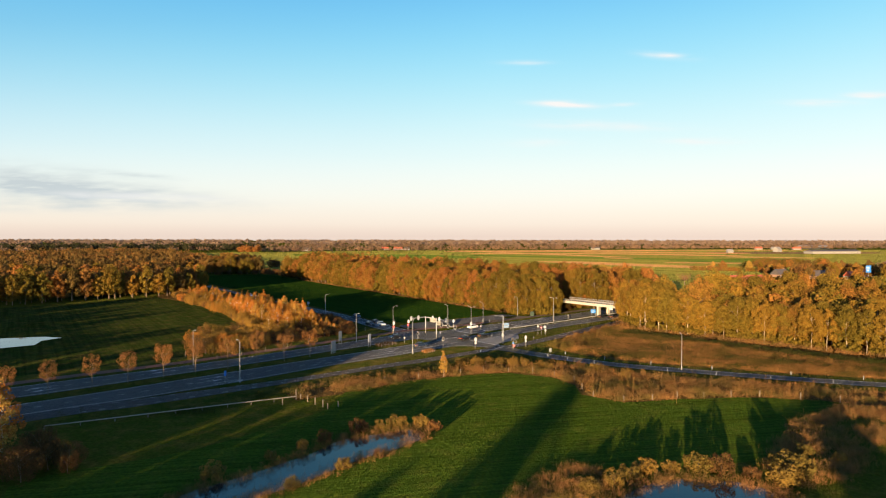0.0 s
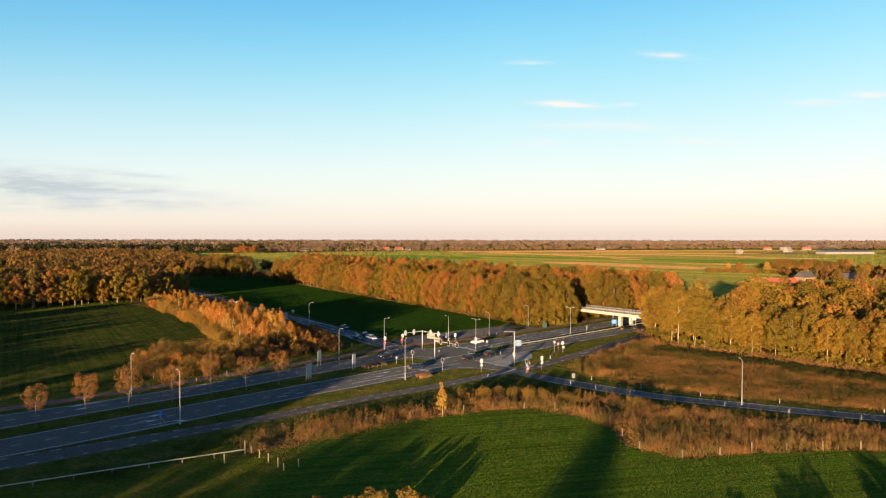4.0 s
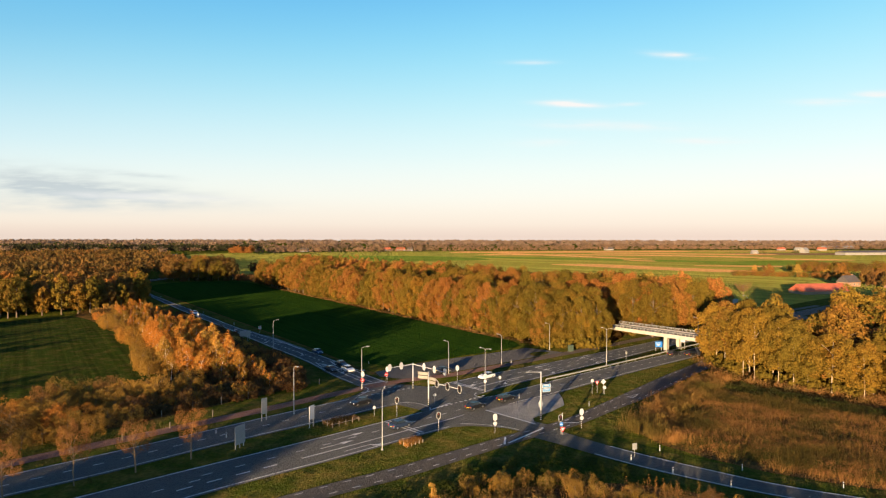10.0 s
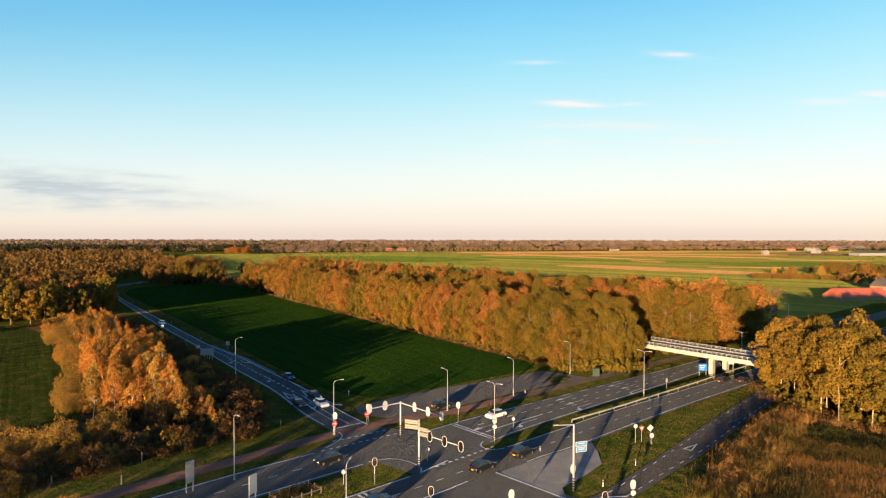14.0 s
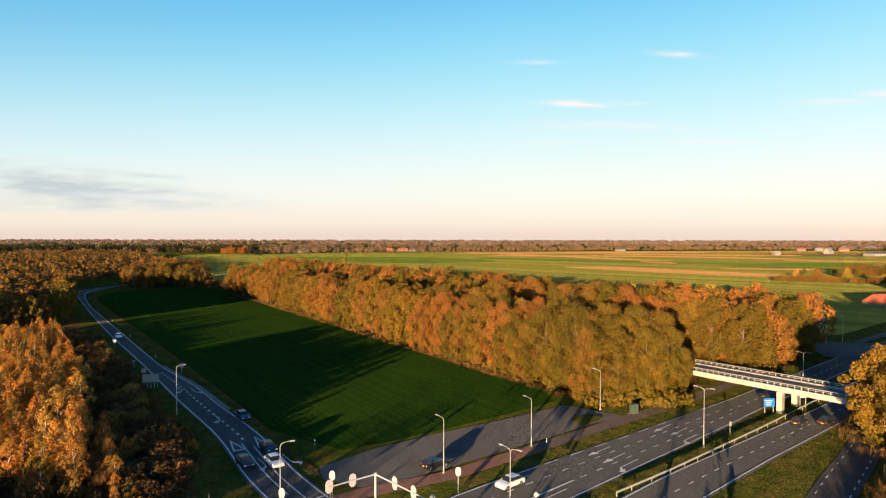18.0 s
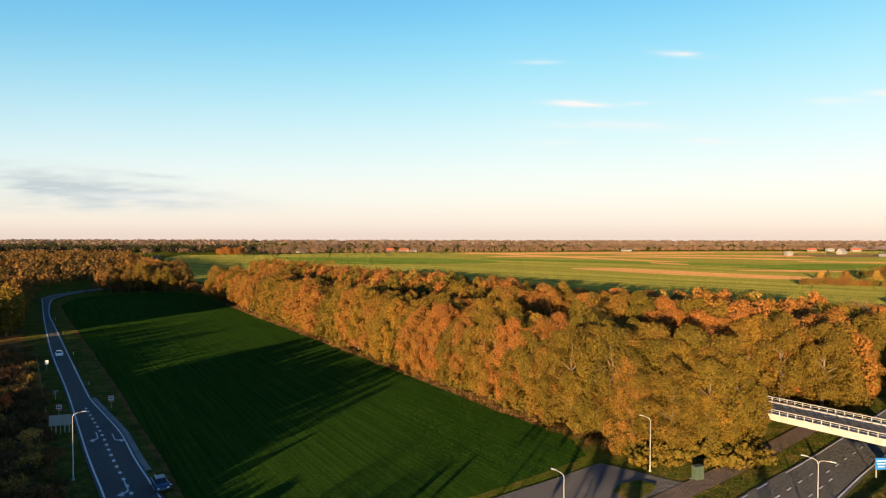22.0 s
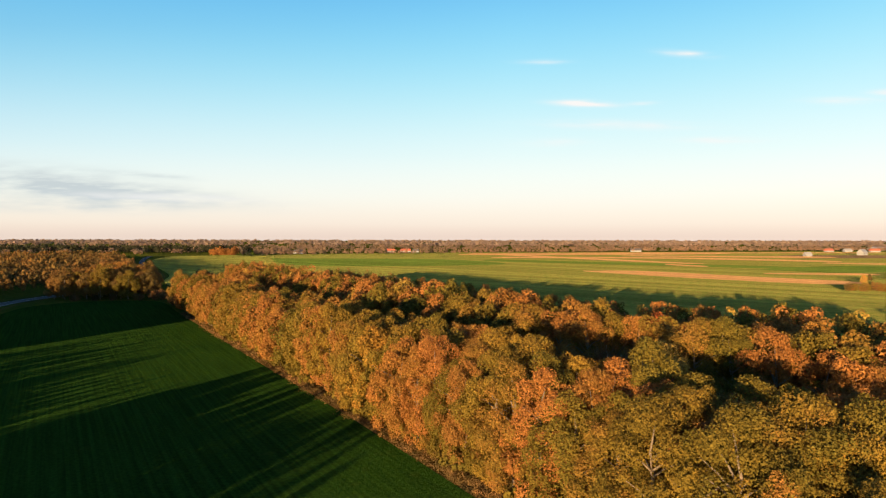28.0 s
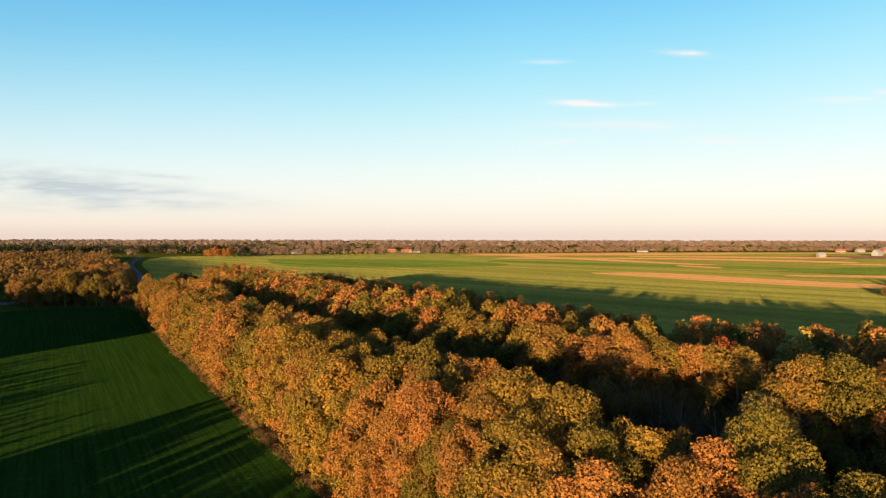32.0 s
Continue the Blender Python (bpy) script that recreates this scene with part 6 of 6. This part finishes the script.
def round_sign(x, y, height, face, turn=0.0, radius=0.40, kind="disc", bar=None, label="round red no-entry sign on a steel post"):
    t = place("road_sign", label, "road sign", x, y, turn, "road signs")
    part("post", tube([(0, 0, 0), (0, 0, height)], [0.04, 0.04], 6), STEEL, t)
    if kind == "disc":
        pn = part("sign_face", disc(0, -0.06, height - 0.4, radius, 0.03, "Y", 22), face, t)
    elif kind == "diamond":
        bm = box(0, -0.06, height - 0.5, 0.85, 0.03, 0.85)
        bmesh.ops.rotate(bm, verts=bm.verts, cent=(0, -0.06, height - 0.5), matrix=Matrix.Rotation(radians(45), 3, "Y"))
        pn = part("sign_rim", bm, WHITE, t)
        bm = box(0, -0.082, height - 0.5, 0.66, 0.02, 0.66)
        bmesh.ops.rotate(bm, verts=bm.verts, cent=(0, -0.082, height - 0.5), matrix=Matrix.Rotation(radians(45), 3, "Y"))
        part("sign_face", bm, face, pn)
    elif kind == "triangle":
        z = height - 0.6
        pn = part("sign_rim", mesh_of("sign_rim", [(-0.5, -0.06, z + 0.4), (0.5, -0.06, z + 0.4), (0, -0.06, z - 0.48), (-0.5, -0.03, z + 0.4), (0.5, -0.03, z + 0.4), (0, -0.03, z - 0.48)], [(0, 2, 1), (3, 4, 5), (0, 1, 4, 3), (1, 2, 5, 4), (2, 0, 3, 5)], RED), RED, t)
        part("sign_face", mesh_of("sign_face", [(-0.3, -0.066, z + 0.29), (0.3, -0.066, z + 0.29), (0, -0.066, z - 0.24)], [(0, 2, 1)], WHITE), WHITE, pn)
    elif kind == "finger":
        pn = part("sign_face", box(0.1, -0.06, height - 0.15, radius * 2, 0.03, 0.24), face, t)
        part("sign_face", box(-0.1, -0.06, height - 0.6, radius * 1.4, 0.03, 0.2), face, t)
    else:
        pn = part("sign_face", box(0, -0.06, height - 0.5, radius * 2, 0.03, radius * 2.4), face, t)
    if kind == "bands":
        for dz in (-0.45, 0.45):
            part("red_band", box(0, -0.083, height - 0.5 + dz, radius * 1.9, 0.016, 0.2), RED, pn)
    if bar:
        part("sign_bar", box(0, -0.085, height - (0.4 if kind == "disc" else 0.5), radius * 1.3, 0.02, radius * 0.36), bar, pn)


SB = "pale sign board seen from behind on a steel post"
for x, y, h, face, turn, rad, kind, bar, label in (
        (-17.9, 220.6, 2.6, RED, 20, 0.45, "disc", WHITE, ""), (-13.0, 226.4, 2.6, RED, 20, 0.45, "disc", WHITE, ""), (34.0, 217.5, 3.4, CREAM, 10, 0.36, "disc", None, SB), (35.3, 218.3, 2.9, RED, 10, 0.4, "triangle", None, "red and white warning triangle on a steel post"),
        (36.4, 217.2, 3.3, CREAM, 10, 0.34, "diamond", None, "yellow and white priority diamond on a steel post"), (36.6, 217.0, 2.0, CREAM, 10, 0.4, "disc", None, SB), (21.9, 189.2, 2.3, BLUE, 10, 0.36, "disc", WHITE, "round blue direction sign on a steel post"),
        (22.1, 189.0, 1.6, RED, 10, 0.36, "triangle", None, "red and white give-way triangle on a steel post"), (14.0, 224.6, 2.4, CREAM, 0, 0.3, "disc", None, SB), (52.4, 254.8, 2.6, GREY, 20, 0.3, "board", None, SB),
        (-73.2, 295.2, 2.5, WHITE, 12, 0.5, "bands", BLACK, "square white sign with red bands and a black bar"), (-66.7, 301.8, 2.5, WHITE, 12, 0.5, "bands", BLACK, "square white sign with red bands and a black bar"), (31.5, 178.2, 2.3, GREY, 20, 0.42, "board", None, SB), (-103.5, 336.1, 2.6, WHITE, 10, 0.45, "board", None, SB), (-82.2, 307.6, 2.1, GREY, 20, 0.5, "finger", None, "small grey finger sign on a steel post"), (79.5, 262.5, 2.6, WHITE, -20, 0.7, "board", BLUE, "white and blue sign board on a steel post"), (-12.6, 199.6, 2.2, CREAM, 10, 0.3, "disc", None, SB), (-1.0, 208.5, 2.4, CREAM, 10, 0.3, "disc", None, SB)):
    round_sign(x, y, h, face, turn, rad, kind, bar, label or "round red no-entry sign on a steel post")


def board_sign(x, y, w_, h_, top, turn, face, label, legs=2, bars=True):
    t = place("sign_board", label, "sign board", x, y, turn, "large sign boards")
    part("board", box(0, -0.08, top - h_ / 2, w_, 0.08, h_, 0.0), face, t)
    for i in range(legs):
        dx = (i / (legs - 1) - 0.5) * w_ * 0.8 if legs > 1 else 0
        part("leg", box(dx, 0.02, (top - 0.2) / 2, 0.12, 0.12, top - 0.2), STEEL, t)
    if bars:
        for k in range(3):
            part("text_bar", box(-w_ * 0.08, -0.128, top - h_ * (0.25 + 0.25 * k), w_ * (0.7 - 0.12 * k), 0.012, h_ * 0.09), WHITE, t)


board_sign(66.4, 268.8, 2.2, 1.7, 3.0, 5, BLUE, "blue motorway direction board with white text lines", 2)
board_sign(75.2, 272.5, 1.5, 1.4, 3.6, 5, WHITE, "small white sign board by the bridge pier", 2, False)
board_sign(-23.3, 192.7, 1.3, 2.5, 4.1, 62, CREAM, "tall pale sign board on the grass island", 2, False)
board_sign(-32.8, 181.8, 2.4, 3.1, 3.8, 68, GREY, "large grey sign board seen from behind on the island", 3, False)
board_sign(-66.7, 285.7, 3.5, 1.9, 3.35, 18, GREY, "wide grey sign board on five legs beside the side road", 5, False)
board_sign(-33.2, 196.5, 1.2, 3.0, 4.4, 50, GREY, "narrow grey sign board beside the cycle path", 2, False)
t = place("braced_sign", "narrow blue sign on a post with a slanting brace", "road sign", -51.7, 144.1, 45, "road signs")
part("post", tube([(0, 0, 0), (0, 0, 3.1)], [0.05, 0.05], 6), STEEL, t)
part("brace", tube([(0.05, 0, 1.7), (1.3, 0, 0.0)], [0.04, 0.04], 6), STEEL, t)
part("sign_face", box(0, -0.08, 2.5, 0.55, 0.04, 1.2), BLUE, t)
board_sign(138.5, 373, 3.0, 2.4, 5.6, 10, GREY, "grey direction board beyond the bridge", 2, False)


def marker_post(x, y, turn=0.0, h=1.0, name="marker_post", label="white roadside marker post with dark band"):
    t = place(name, label, "marker post", x, y, turn, "marker posts")
    part("post", box(0, 0, h / 2, 0.13, 0.10, h, 0.02), WHITE, t)
    part("band", box(0, 0, h * 0.8, 0.136, 0.106, h * 0.14), BLACK, t)
    return t


first = marker_post(30.5, 176.6)
for i, (x, y) in enumerate(((35.2, 171.6), (41.5, 166.6), (49.5, 161.6), (58.5, 158.0), (69.0, 153.2), (80.5, 149.0), (93.0, 144.6), (36.5, 181.0), (46.0, 172.8), (57.0, 166.4), (71.0, 160.2), (88.0, 153.4), (103.0, 148.6), (-36.0, 262.5),
                           (-82.8, 320.6), (-109.7, 357.0), (-136.4, 393.1), (-163.5, 429.5), (24.0, 199.3), (31.0, 207.4), (-36.8, 186.6), (-39.5, 189.0), (17.2, 213.2), (19.2, 249.8), (-20.0, 248.0))):
    copy_thing(first, pose(x, y, 0, 0, 0, 30 * i))


def timber_post(x, y, h):
    t = place("fence_post", "weathered timber fence post in the field edge", "fence post", x, y, 0, "timber fence posts")
    part("post", tube([(0, 0, -0.1), (0, 0, h * 0.96), (0, 0, h)], [0.11, 0.10, 0.06], 7), TIMBER, t)
    return t


post = timber_post(-31.5, 130.2, 2.2)
fence = [(-30.6, 130.6), (-28.6, 128.4), (-26.6, 126.4), (-24.6, 124.5), (-23.4, 123.2), (-33.3, 126), (-21.5, 124.6), (-14, 146.2), (-6, 149.8), (4.5, 154), (10.5, 156), (17, 157), (23, 155.4), (28, 152), (31.6, 146), (32, 139.5), (33, 133), (38.5, 129), (45, 130.2), (51, 132), (57, 132.5), (63, 132.6), (69.5, 133), (77, 130.5), (84, 128.2)]
fence += [(-76 - 3.3 * i, 295.5 + 4.5 * i) for i in range(13)]
fence += [(-44 - 5.0 * i, 199 + 0.2 * i * i - 7.5 * i) for i in range(5)] + [(-75 + 4.2 * i, 177 + 4.4 * i) for i in range(12)]
for x, y in fence:
    copy_thing(post, pose(x, y, 0, 0, 0, rng.uniform(0, 360)) @ Matrix.Diagonal((1, 1, rng.uniform(0.5, 0.75), 1)))

t = place("timber_rail", "long pale timber rail on low posts across the field", "fence", 0, 0, 0)
ends = [Vector((-72, 109.5, 0.7)), Vector((-57, 117.2, 0.7)), Vector((-44, 124, 0.7)), Vector((-31.5, 130.2, 0.7))]
for a, b in zip(ends, ends[1:]):
    part("rail", tube([a, b], [0.085, 0.085], 6), PALE_TIMBER, t)
for a, b in zip(ends, ends[1:]):
    for k in range(3):
        q = a.lerp(b, k / 3)
        part("post", box(q.x, q.y, 0.32, 0.14, 0.14, 0.64), TIMBER, t)

# railed corrals round saplings on the islands
for cx, cy, w_, d_, turn, wood, brush in ((-18.4, 195.6, 6.0, 3.2, 45, TIMBER, THICKET), (-4.4, 184.2, 3.4, 2.0, 45, PALE_TIMBER, SAPLING)):
    t = place("timber_corral", "small corral of timber posts and rails round brown brush", "fence", cx, cy, turn)
    h_ = 1.0 if wood is TIMBER else 0.65
    for i in range(5):
        for s in (-1, 1):
            part("post", box((i / 4 - 0.5) * w_, s * d_ / 2, h_ / 2, 0.12, 0.12, h_ + rng.uniform(-0.08, 0.12), 0.02), wood, t)
    for s in (-1, 1):
        part("post", box(s * w_ / 2, 0, h_ / 2, 0.12, 0.12, h_, 0.02), wood, t)
        if wood is TIMBER:
            part("rail", box(0, s * d_ / 2, 0.62, w_, 0.04, 0.08), wood, t)
            part("rail", box(s * w_ / 2, 0, 0.62, 0.04, d_, 0.08), wood, t)
    v, f = leaf_cloud(91, [(rng.uniform(-0.46, 0.46) * w_, rng.uniform(-0.4, 0.4) * d_, 0.45, 0.62) for _ in range(22)], 2200, 0.11)
    b = tagged(new("brush", mesh_np("brush", v, f, brush)), "low brown brush inside the corral", "shrub", kind="stuff")
    b.matrix_basis = pose(cx, cy, 0, 0, 0, turn)

# guard rail between the carriageways
t = thing("guard_rail", "long galvanised guard rail on short posts in the median", "guard rail")
gl = spline([P(s, w) for s, w in ((36, -3.6), (49, -5.0), (62, -6.0), (83, -7.6), (106, -8.9), (140, -11.5))], 4)
for a, b in zip(gl, gl[1:]):
    c, d = (a + b) / 2, b - a
    part("beam", box(c.x, c.y, 0.66, d.length, 0.10, 0.30, 0.03, math.atan2(d.y, d.x)), STEEL, t)
    part("post", box(a.x, a.y, 0.35, 0.10, 0.10, 0.72), STEEL, t)

t = place("switch_cabinet", "dark green metal switch cabinet at the belt's corner", "cabinet", 39.2, 267.6, 20)
part("body", box(0, 0, 1.0, 1.5, 0.9, 2.0, 0.04), CABINET, t)
part("lid", box(0, 0, 2.04, 1.6, 1.0, 0.08, 0.02), CABINET, t)
part("plinth", box(0, 0, 0.06, 1.9, 1.2, 0.12), CONCRETE, t)
part("door_seam", box(0, -0.505, 1.0, 0.03, 0.012, 1.8), BLACK, t)


# ---- cars ----
def car(x, y, turn, paint, label, estate=False):
    """A car; its nose points along turn degrees."""
    t = place("car", label, "car", x, y, turn, "cars on the roads", 0.16)
    L_, W_ = 4.4, 1.78
    prof = [(-2.18, 0.34), (-2.2, 0.62), (-2.12, 0.92), (-1.7, 0.98), (0.75, 0.98), (1.6, 0.88), (2.12, 0.72), (2.2, 0.5), (2.15, 0.28), (-2.1, 0.26)]
    bm = bmesh.new()
    sides = []
    for yy, k in ((-W_ / 2, 0.97), (-W_ / 2 + 0.08, 1.0), (W_ / 2 - 0.08, 1.0), (W_ / 2, 0.97)):
        sides.append([bm.verts.new((px * k, yy, 0.6 + (pz - 0.6) * (k if k == 1 else 0.93))) for px, pz in prof])
    for a, b in zip(sides, sides[1:]):
        for i in range(len(prof)):
            bm.faces.new((a[i], a[(i + 1) % len(prof)], b[(i + 1) % len(prof)], b[i]))
    bm.faces.new(sides[0][::-1])
    bm.faces.new(sides[-1])
    bmesh.ops.recalc_face_normals(bm, faces=bm.faces[:])
    body = part("body", bm, paint, t, smooth=False)
    back = -2.0 if estate else -1.75
    cab0, cab1 = [(back, 0.97), (0.95, 0.97)], [(back + (0.25 if estate else 0.55), 1.40), (0.25, 1.42)]
    v = []
    for yy, (bx0, tx0) in ((-1, (0, 0)), (1, (0, 0))):
        v += [(cab0[0][0], yy * 0.80, 0.97), (cab0[1][0], yy * 0.80, 0.97), (cab1[1][0], yy * 0.64, 1.42), (cab1[0][0], yy * 0.64, 1.40)]
    part("glasshouse", mesh_of("glasshouse", v, [(0, 1, 2, 3), (7, 6, 5, 4), (1, 5, 6, 2), (4, 0, 3, 7), (3, 2, 6, 7)], GLASS), GLASS, t)
    part("roof", box((cab1[0][0] + cab1[1][0]) / 2, 0, 1.43, cab1[1][0] - cab1[0][0] + 0.06, 1.30, 0.05, 0.02), paint, t)
    for px in (-1.35, 1.35):
        for s in (-1, 1):
            w = part("wheel", disc(px, s * 0.80, 0.32, 0.32, 0.22, "Y", 16), RUBBER, t)
            part("rim", disc(px, s * 0.905, 0.32, 0.2, 0.03, "Y", 12), ALLOY, w)
    for s in (-1, 1):
        part("head_lamp", box(2.1, s * 0.62, 0.68, 0.14, 0.34, 0.14, 0.03), LAMP_CLEAR, t)
        part("tail_lamp", box(-2.14, s * 0.66, 0.78, 0.10, 0.26, 0.2, 0.03), LAMP_RED, t)
        part("mirror", box(0.65, s * 0.95, 1.0, 0.16, 0.16, 0.12, 0.03), paint, t)
    part("number_plate", box(-2.2, 0, 0.6, 0.03, 0.5, 0.11), YELLOW, t)


def paint(name, c):
    p = Mat(name, 0.38, 0.0, 0.35)
    p.b.inputs["Coat Weight"].default_value = 0.2
    p.color(p.ramp(p.noise(1.2, 3), [(0.2, tuple(v * 0.92 for v in c)), (0.8, c)]))
    return p.m


P_BLACK, P_WHITE, P_BLUE = paint("black_car_paint", (0.012, 0.012, 0.014)), paint("white_car_paint", (0.75, 0.74, 0.72)), paint("blue_car_paint", (0.02, 0.035, 0.07))
da = math.degrees(math.atan2(down.y, down.x))
for x, y, turn, pt, label, est in (
        (-27.0, 245.2, da, P_BLACK, "black hatchback waiting on the side road", False), (-24.2, 239.0, da, P_WHITE, "white car waiting on the side road", False), (-28.6, 238.6, da, P_BLACK, "black car waiting at the side road's stop line", False), (-37.2, 262.4, da, P_BLUE, "dark blue car on the side road", False),
        (-7.0, 192.6, 45, P_BLUE, "dark blue car driving over the crossing", False), (7.3, 205.0, 45, P_BLACK, "black car on the main road past the signals", False), (14.1, 211.2, 45, P_BLACK, "black estate car on the main road past the signals", True),
        (68.2, 261.3, 43, P_BLACK, "black car on the main road before the bridge", True), (73.2, 261.4, 43, P_BLACK, "black hatchback in the slip lane beside the bridge", False), (-16.4, 207.6, 222, P_BLACK, "black car on the far carriageway", False), (11.3, 231.7, 222, P_WHITE, "white car on the far carriageway", False),
        (0.6, 238.6, 35, P_BLACK, "black car parked in the lay-by", False), (-112.5, 354.7, da, P_WHITE, "white car further up the side road", False)):
    car(x, y, turn, pt, label, est)


# ---- houses and barns beyond the wood ----
def house(x, y, turn, w_, d_, wall_h, roof_h, wall, roof, label, windows=3, name="house"):
    t = place(name, label, name.replace("_", " "), x, y, turn, "farm buildings")
    part("wall", box(0, 0, wall_h / 2, w_, d_, wall_h), wall, t)
    v = [(-w_ / 2 - 0.4, -d_ / 2 - 0.5, wall_h - 0.1), (w_ / 2 + 0.4, -d_ / 2 - 0.5, wall_h - 0.1), (w_ / 2 + 0.4, d_ / 2 + 0.5, wall_h - 0.1), (-w_ / 2 - 0.4, d_ / 2 + 0.5, wall_h - 0.1), (-w_ / 2 - 0.3, 0, wall_h + roof_h), (w_ / 2 + 0.3, 0, wall_h + roof_h)]
    part("roof", mesh_of("roof", v, [(0, 1, 5, 4), (2, 3, 4, 5), (3, 0, 4), (1, 2, 5), (3, 2, 1, 0)], roof), roof, t)
    for i in range(windows):
        px = (i + 0.5) / windows * w_ - w_ / 2
        wdw = part("window", box(px, -d_ / 2 - 0.02, wall_h * 0.55, 1.3, 0.08, 1.3), WHITE, t)
        part("pane", box(px, -d_ / 2 - 0.068, wall_h * 0.55, 1.1, 0.02, 1.1), GLASS, wdw)
    if name == "house":
        part("chimney", box(w_ * 0.3, 0.3, wall_h + roof_h, 0.7, 0.7, 1.6), BRICK, t)


house(233.5, 464, 12, 33, 13, 1.9, 4.3, TIMBER, ROOF_RED, "long dark barn with a bright red tiled roof", 0, "barn")
house(288, 520, 20, 12, 9, 3.2, 4.6, BRICK, ROOF_DARK, "brick house with a dark tiled roof", 3)
house(312, 503, 10, 16, 9, 3.2, 4.4, BRICK, ROOF_DARK, "brick house with a dark tiled roof and pale gable", 4)
house(338, 502, 10, 11, 8, 3.0, 4.0, LIGHT_CLAD, ROOF_RED, "low pale house with red tiles", 3)
house(371, 538, 15, 16, 9, 3.0, 3.6, BRICK, ROOF_DARK, "brick farmhouse with a dark roof", 4)
house(830, 1300, 12, 120, 24, 5.0, 3.5, LIGHT_CLAD, ROOF_DARK, "long pale farm shed far across the meadow", 8, "barn")
house(1140, 1880, 8, 90, 30, 6, 4, LIGHT_CLAD, LIGHT_CLAD, "pale greenhouse block on the horizon", 6, "barn")
house(790, 1440, 30, 16, 12, 6, 6, LIGHT_CLAD, LIGHT_CLAD, "white farm silo house far off", 2, "barn")
for x, y, w_, roof in ((-150, 1590, 18, ROOF_RED), (-118, 1600, 22, ROOF_RED), (-95, 1594, 14, ROOF_DARK), (-330, 1480, 18, ROOF_DARK), (420, 1680, 24, ROOF_DARK), (880, 1700, 20, ROOF_RED), (930, 1710, 18, LIGHT_CLAD), (980, 1690, 22, ROOF_RED), (640, 1360, 12, LIGHT_CLAD)):
    house(x, y, rng.uniform(-20, 20), w_, 9, 3.4, 4.5, LIGHT_CLAD, roof, "distant farmhouse with pale walls at the meadow's edge", 3)
board_sign(331, 474, 4.0, 5.5, 13.0, 0, BLUE, "tall blue and white filling-station sign", 1)
for x, y, h in BARE:
    v, f = stems(int(x) + 60, 110, 6.5, 2.2, 0.022, 0.24)
    v[:, 2] += h - 8.0
    t = thing("bare_tree", "leafless tree with pale twigs in the belt", "tree", "leafless trees of the belt", at=pose(x, y, 0))
    part("trunk", trunk_mesh(int(x), h, 0.16, 2.6, PALE_BARK, 10), None, t)
    part("crown", mesh_np("crown", v, f, TWIG), None, t)
v, f = stems(5, 150, 6.0, 2.4, 0.02, 0.3)
v[:, 2] += 3.2
t = thing("bare_tree", "bare brown tree standing alone in the meadow", "tree", at=pose(175, 441, 0))
part("trunk", trunk_mesh(3, 9.0, 0.25, 3.5, BARK, 9), None, t)
part("crown", mesh_np("crown", v, f, TWIG), None, t)
